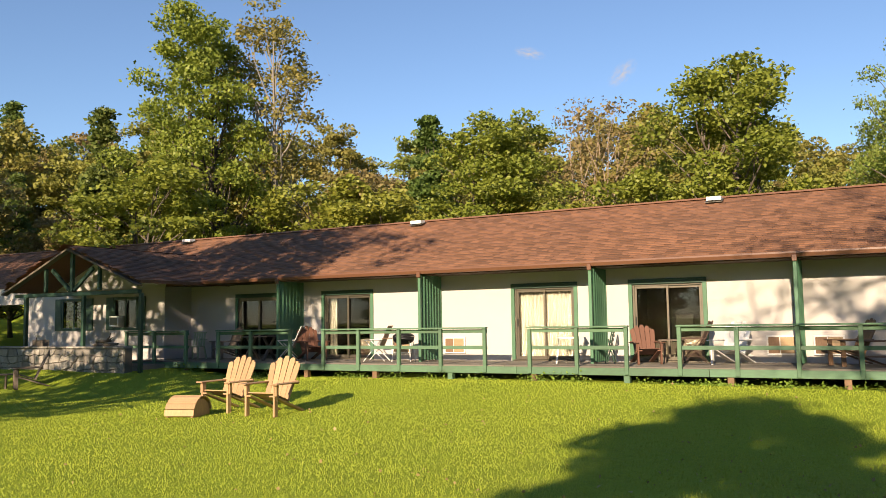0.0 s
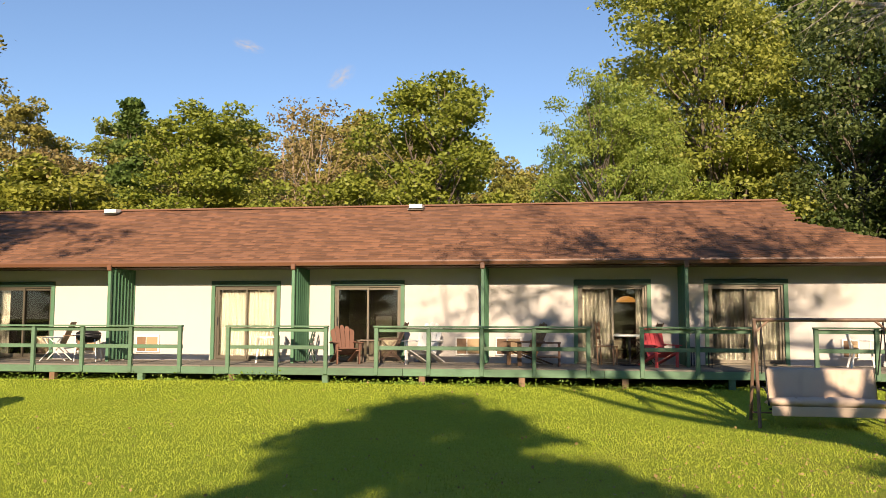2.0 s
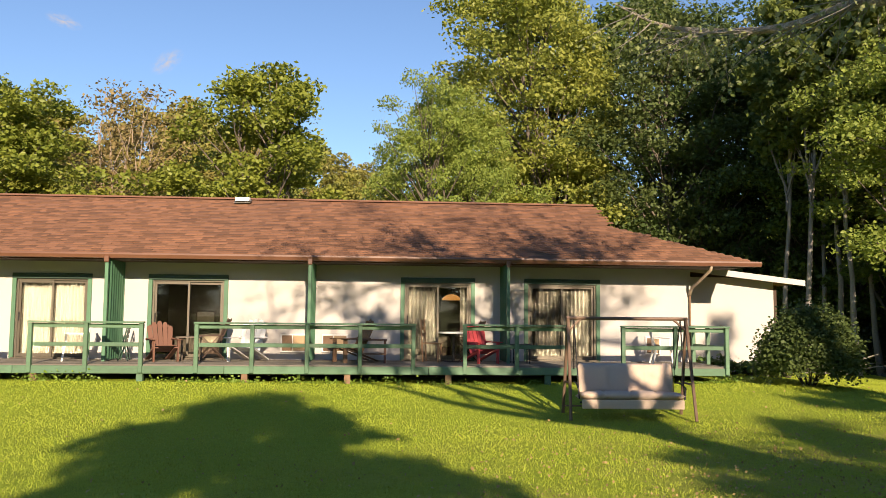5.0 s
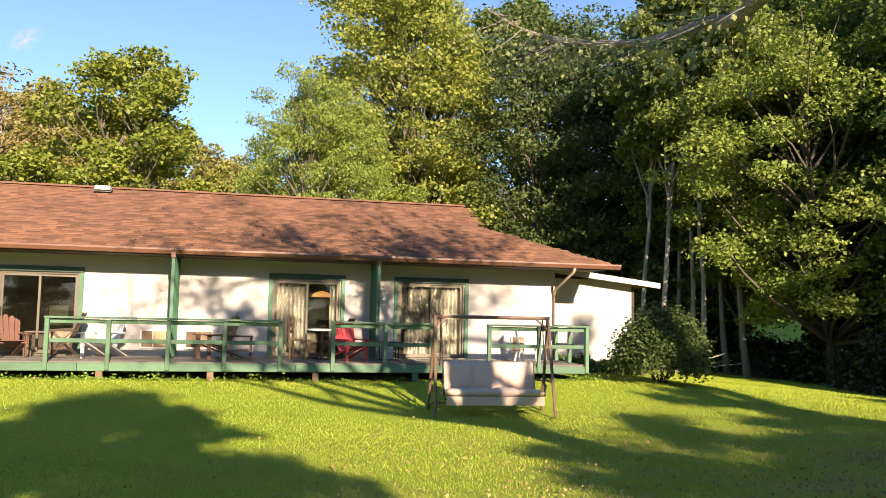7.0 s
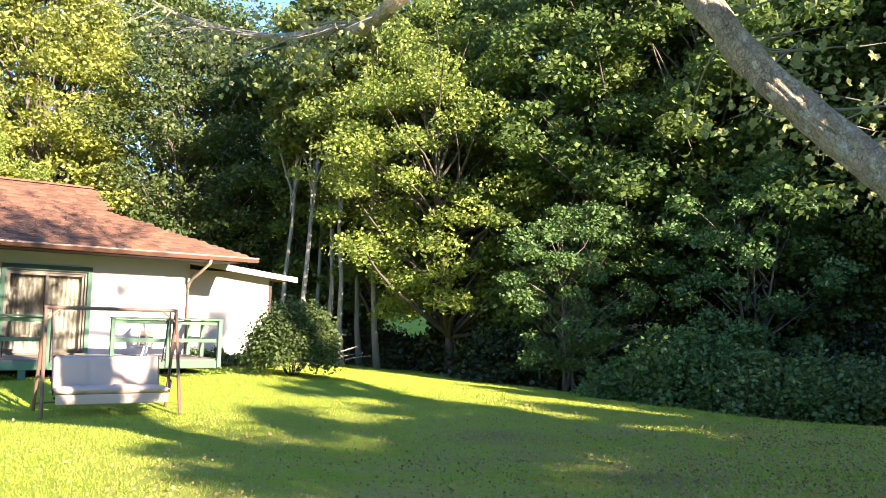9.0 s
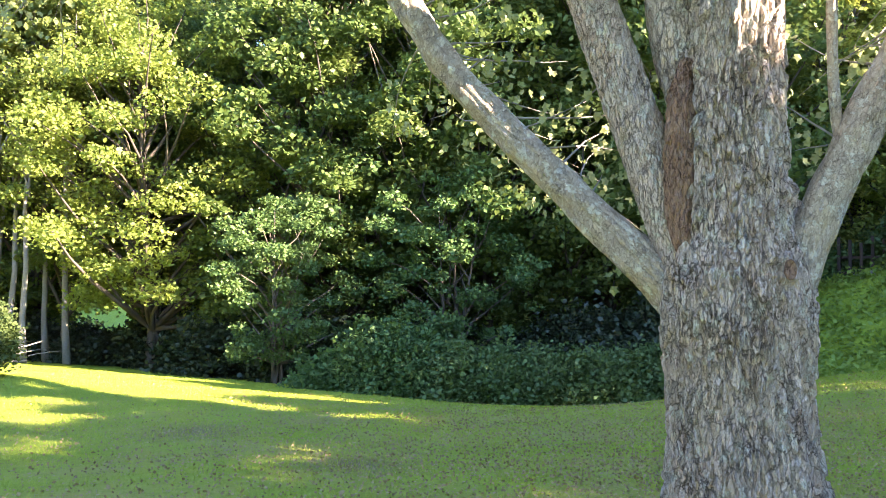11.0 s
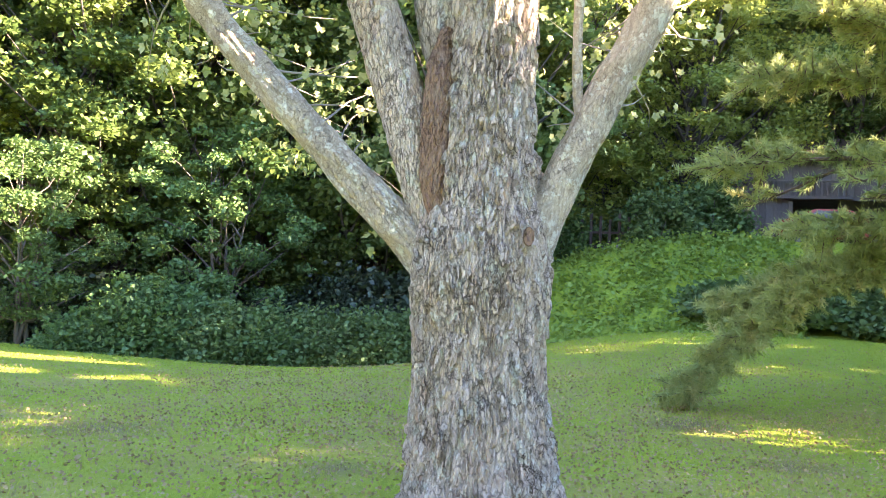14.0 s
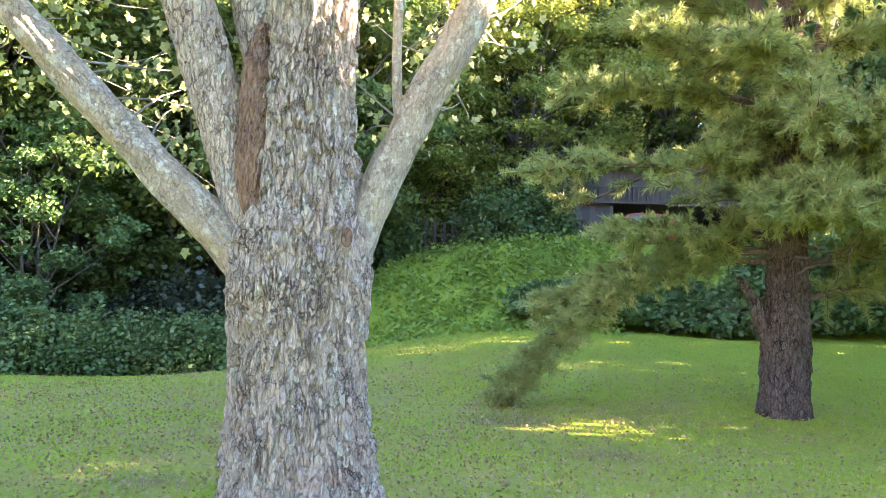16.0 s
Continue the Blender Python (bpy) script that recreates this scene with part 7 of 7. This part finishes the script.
tagged(weeds, "leafy green weeds along the deck's foot", "weeds", kind="stuff")

# ---- two wisps of cloud, far off ----
CLOUD = bpy.data.materials.new("cloud_wisp")
CLOUD.use_nodes = True
cn, cl = CLOUD.node_tree.nodes, CLOUD.node_tree.links
cn.remove(cn["Principled BSDF"])
c_em, c_tr, c_mx, c_ns, c_co = (cn.new(k) for k in ("ShaderNodeEmission", "ShaderNodeBsdfTransparent", "ShaderNodeMixShader", "ShaderNodeTexNoise", "ShaderNodeTexCoord"))
c_gr, c_mu, c_rg = cn.new("ShaderNodeTexGradient"), cn.new("ShaderNodeMath"), cn.new("ShaderNodeMapRange")
c_gr.gradient_type = "SPHERICAL"
# a faint glow stands in for sunlight on the wisps
c_em.inputs["Color"].default_value, c_em.inputs["Strength"].default_value = (0.92, 0.94, 1.0, 1), 0.42
c_ns.inputs["Scale"].default_value, c_ns.inputs["Detail"].default_value = 2.2, 6
c_rg.inputs["From Min"].default_value, c_rg.inputs["From Max"].default_value = 0.35, 0.7
c_mu.operation = "MULTIPLY"
cl.new(c_co.outputs["Object"], c_gr.inputs["Vector"])
cl.new(c_co.outputs["Object"], c_ns.inputs["Vector"])
cl.new(c_ns.outputs[0], c_rg.inputs["Value"])
cl.new(c_rg.outputs[0], c_mu.inputs[0])
cl.new(c_gr.outputs["Fac"], c_mu.inputs[1])
cl.new(c_mu.outputs[0], c_mx.inputs[0])
cl.new(c_tr.outputs[0], c_mx.inputs[1])
cl.new(c_em.outputs[0], c_mx.inputs[2])
cl.new(c_mx.outputs[0], cn["Material Output"].inputs["Surface"])
for place, size, tilt in (((-790, 2010, 712), (46, 18), 14), ((-560, 2080, 640), (50, 26), -40)):
    bm = bmesh.new()
    bmesh.ops.create_circle(bm, cap_ends=True, radius=1, segments=24)
    c = part("cloud_wisp", bm, CLOUD)
    tagged(c, "small thin white cloud in the blue sky", "cloud", kind="structure")
    c.visible_shadow = False
    c.matrix_world = look(place, (0, 0, 0)) @ pose(0, 0, 0, 0, 0, tilt) @ Matrix.Diagonal((*size, 1, 1))
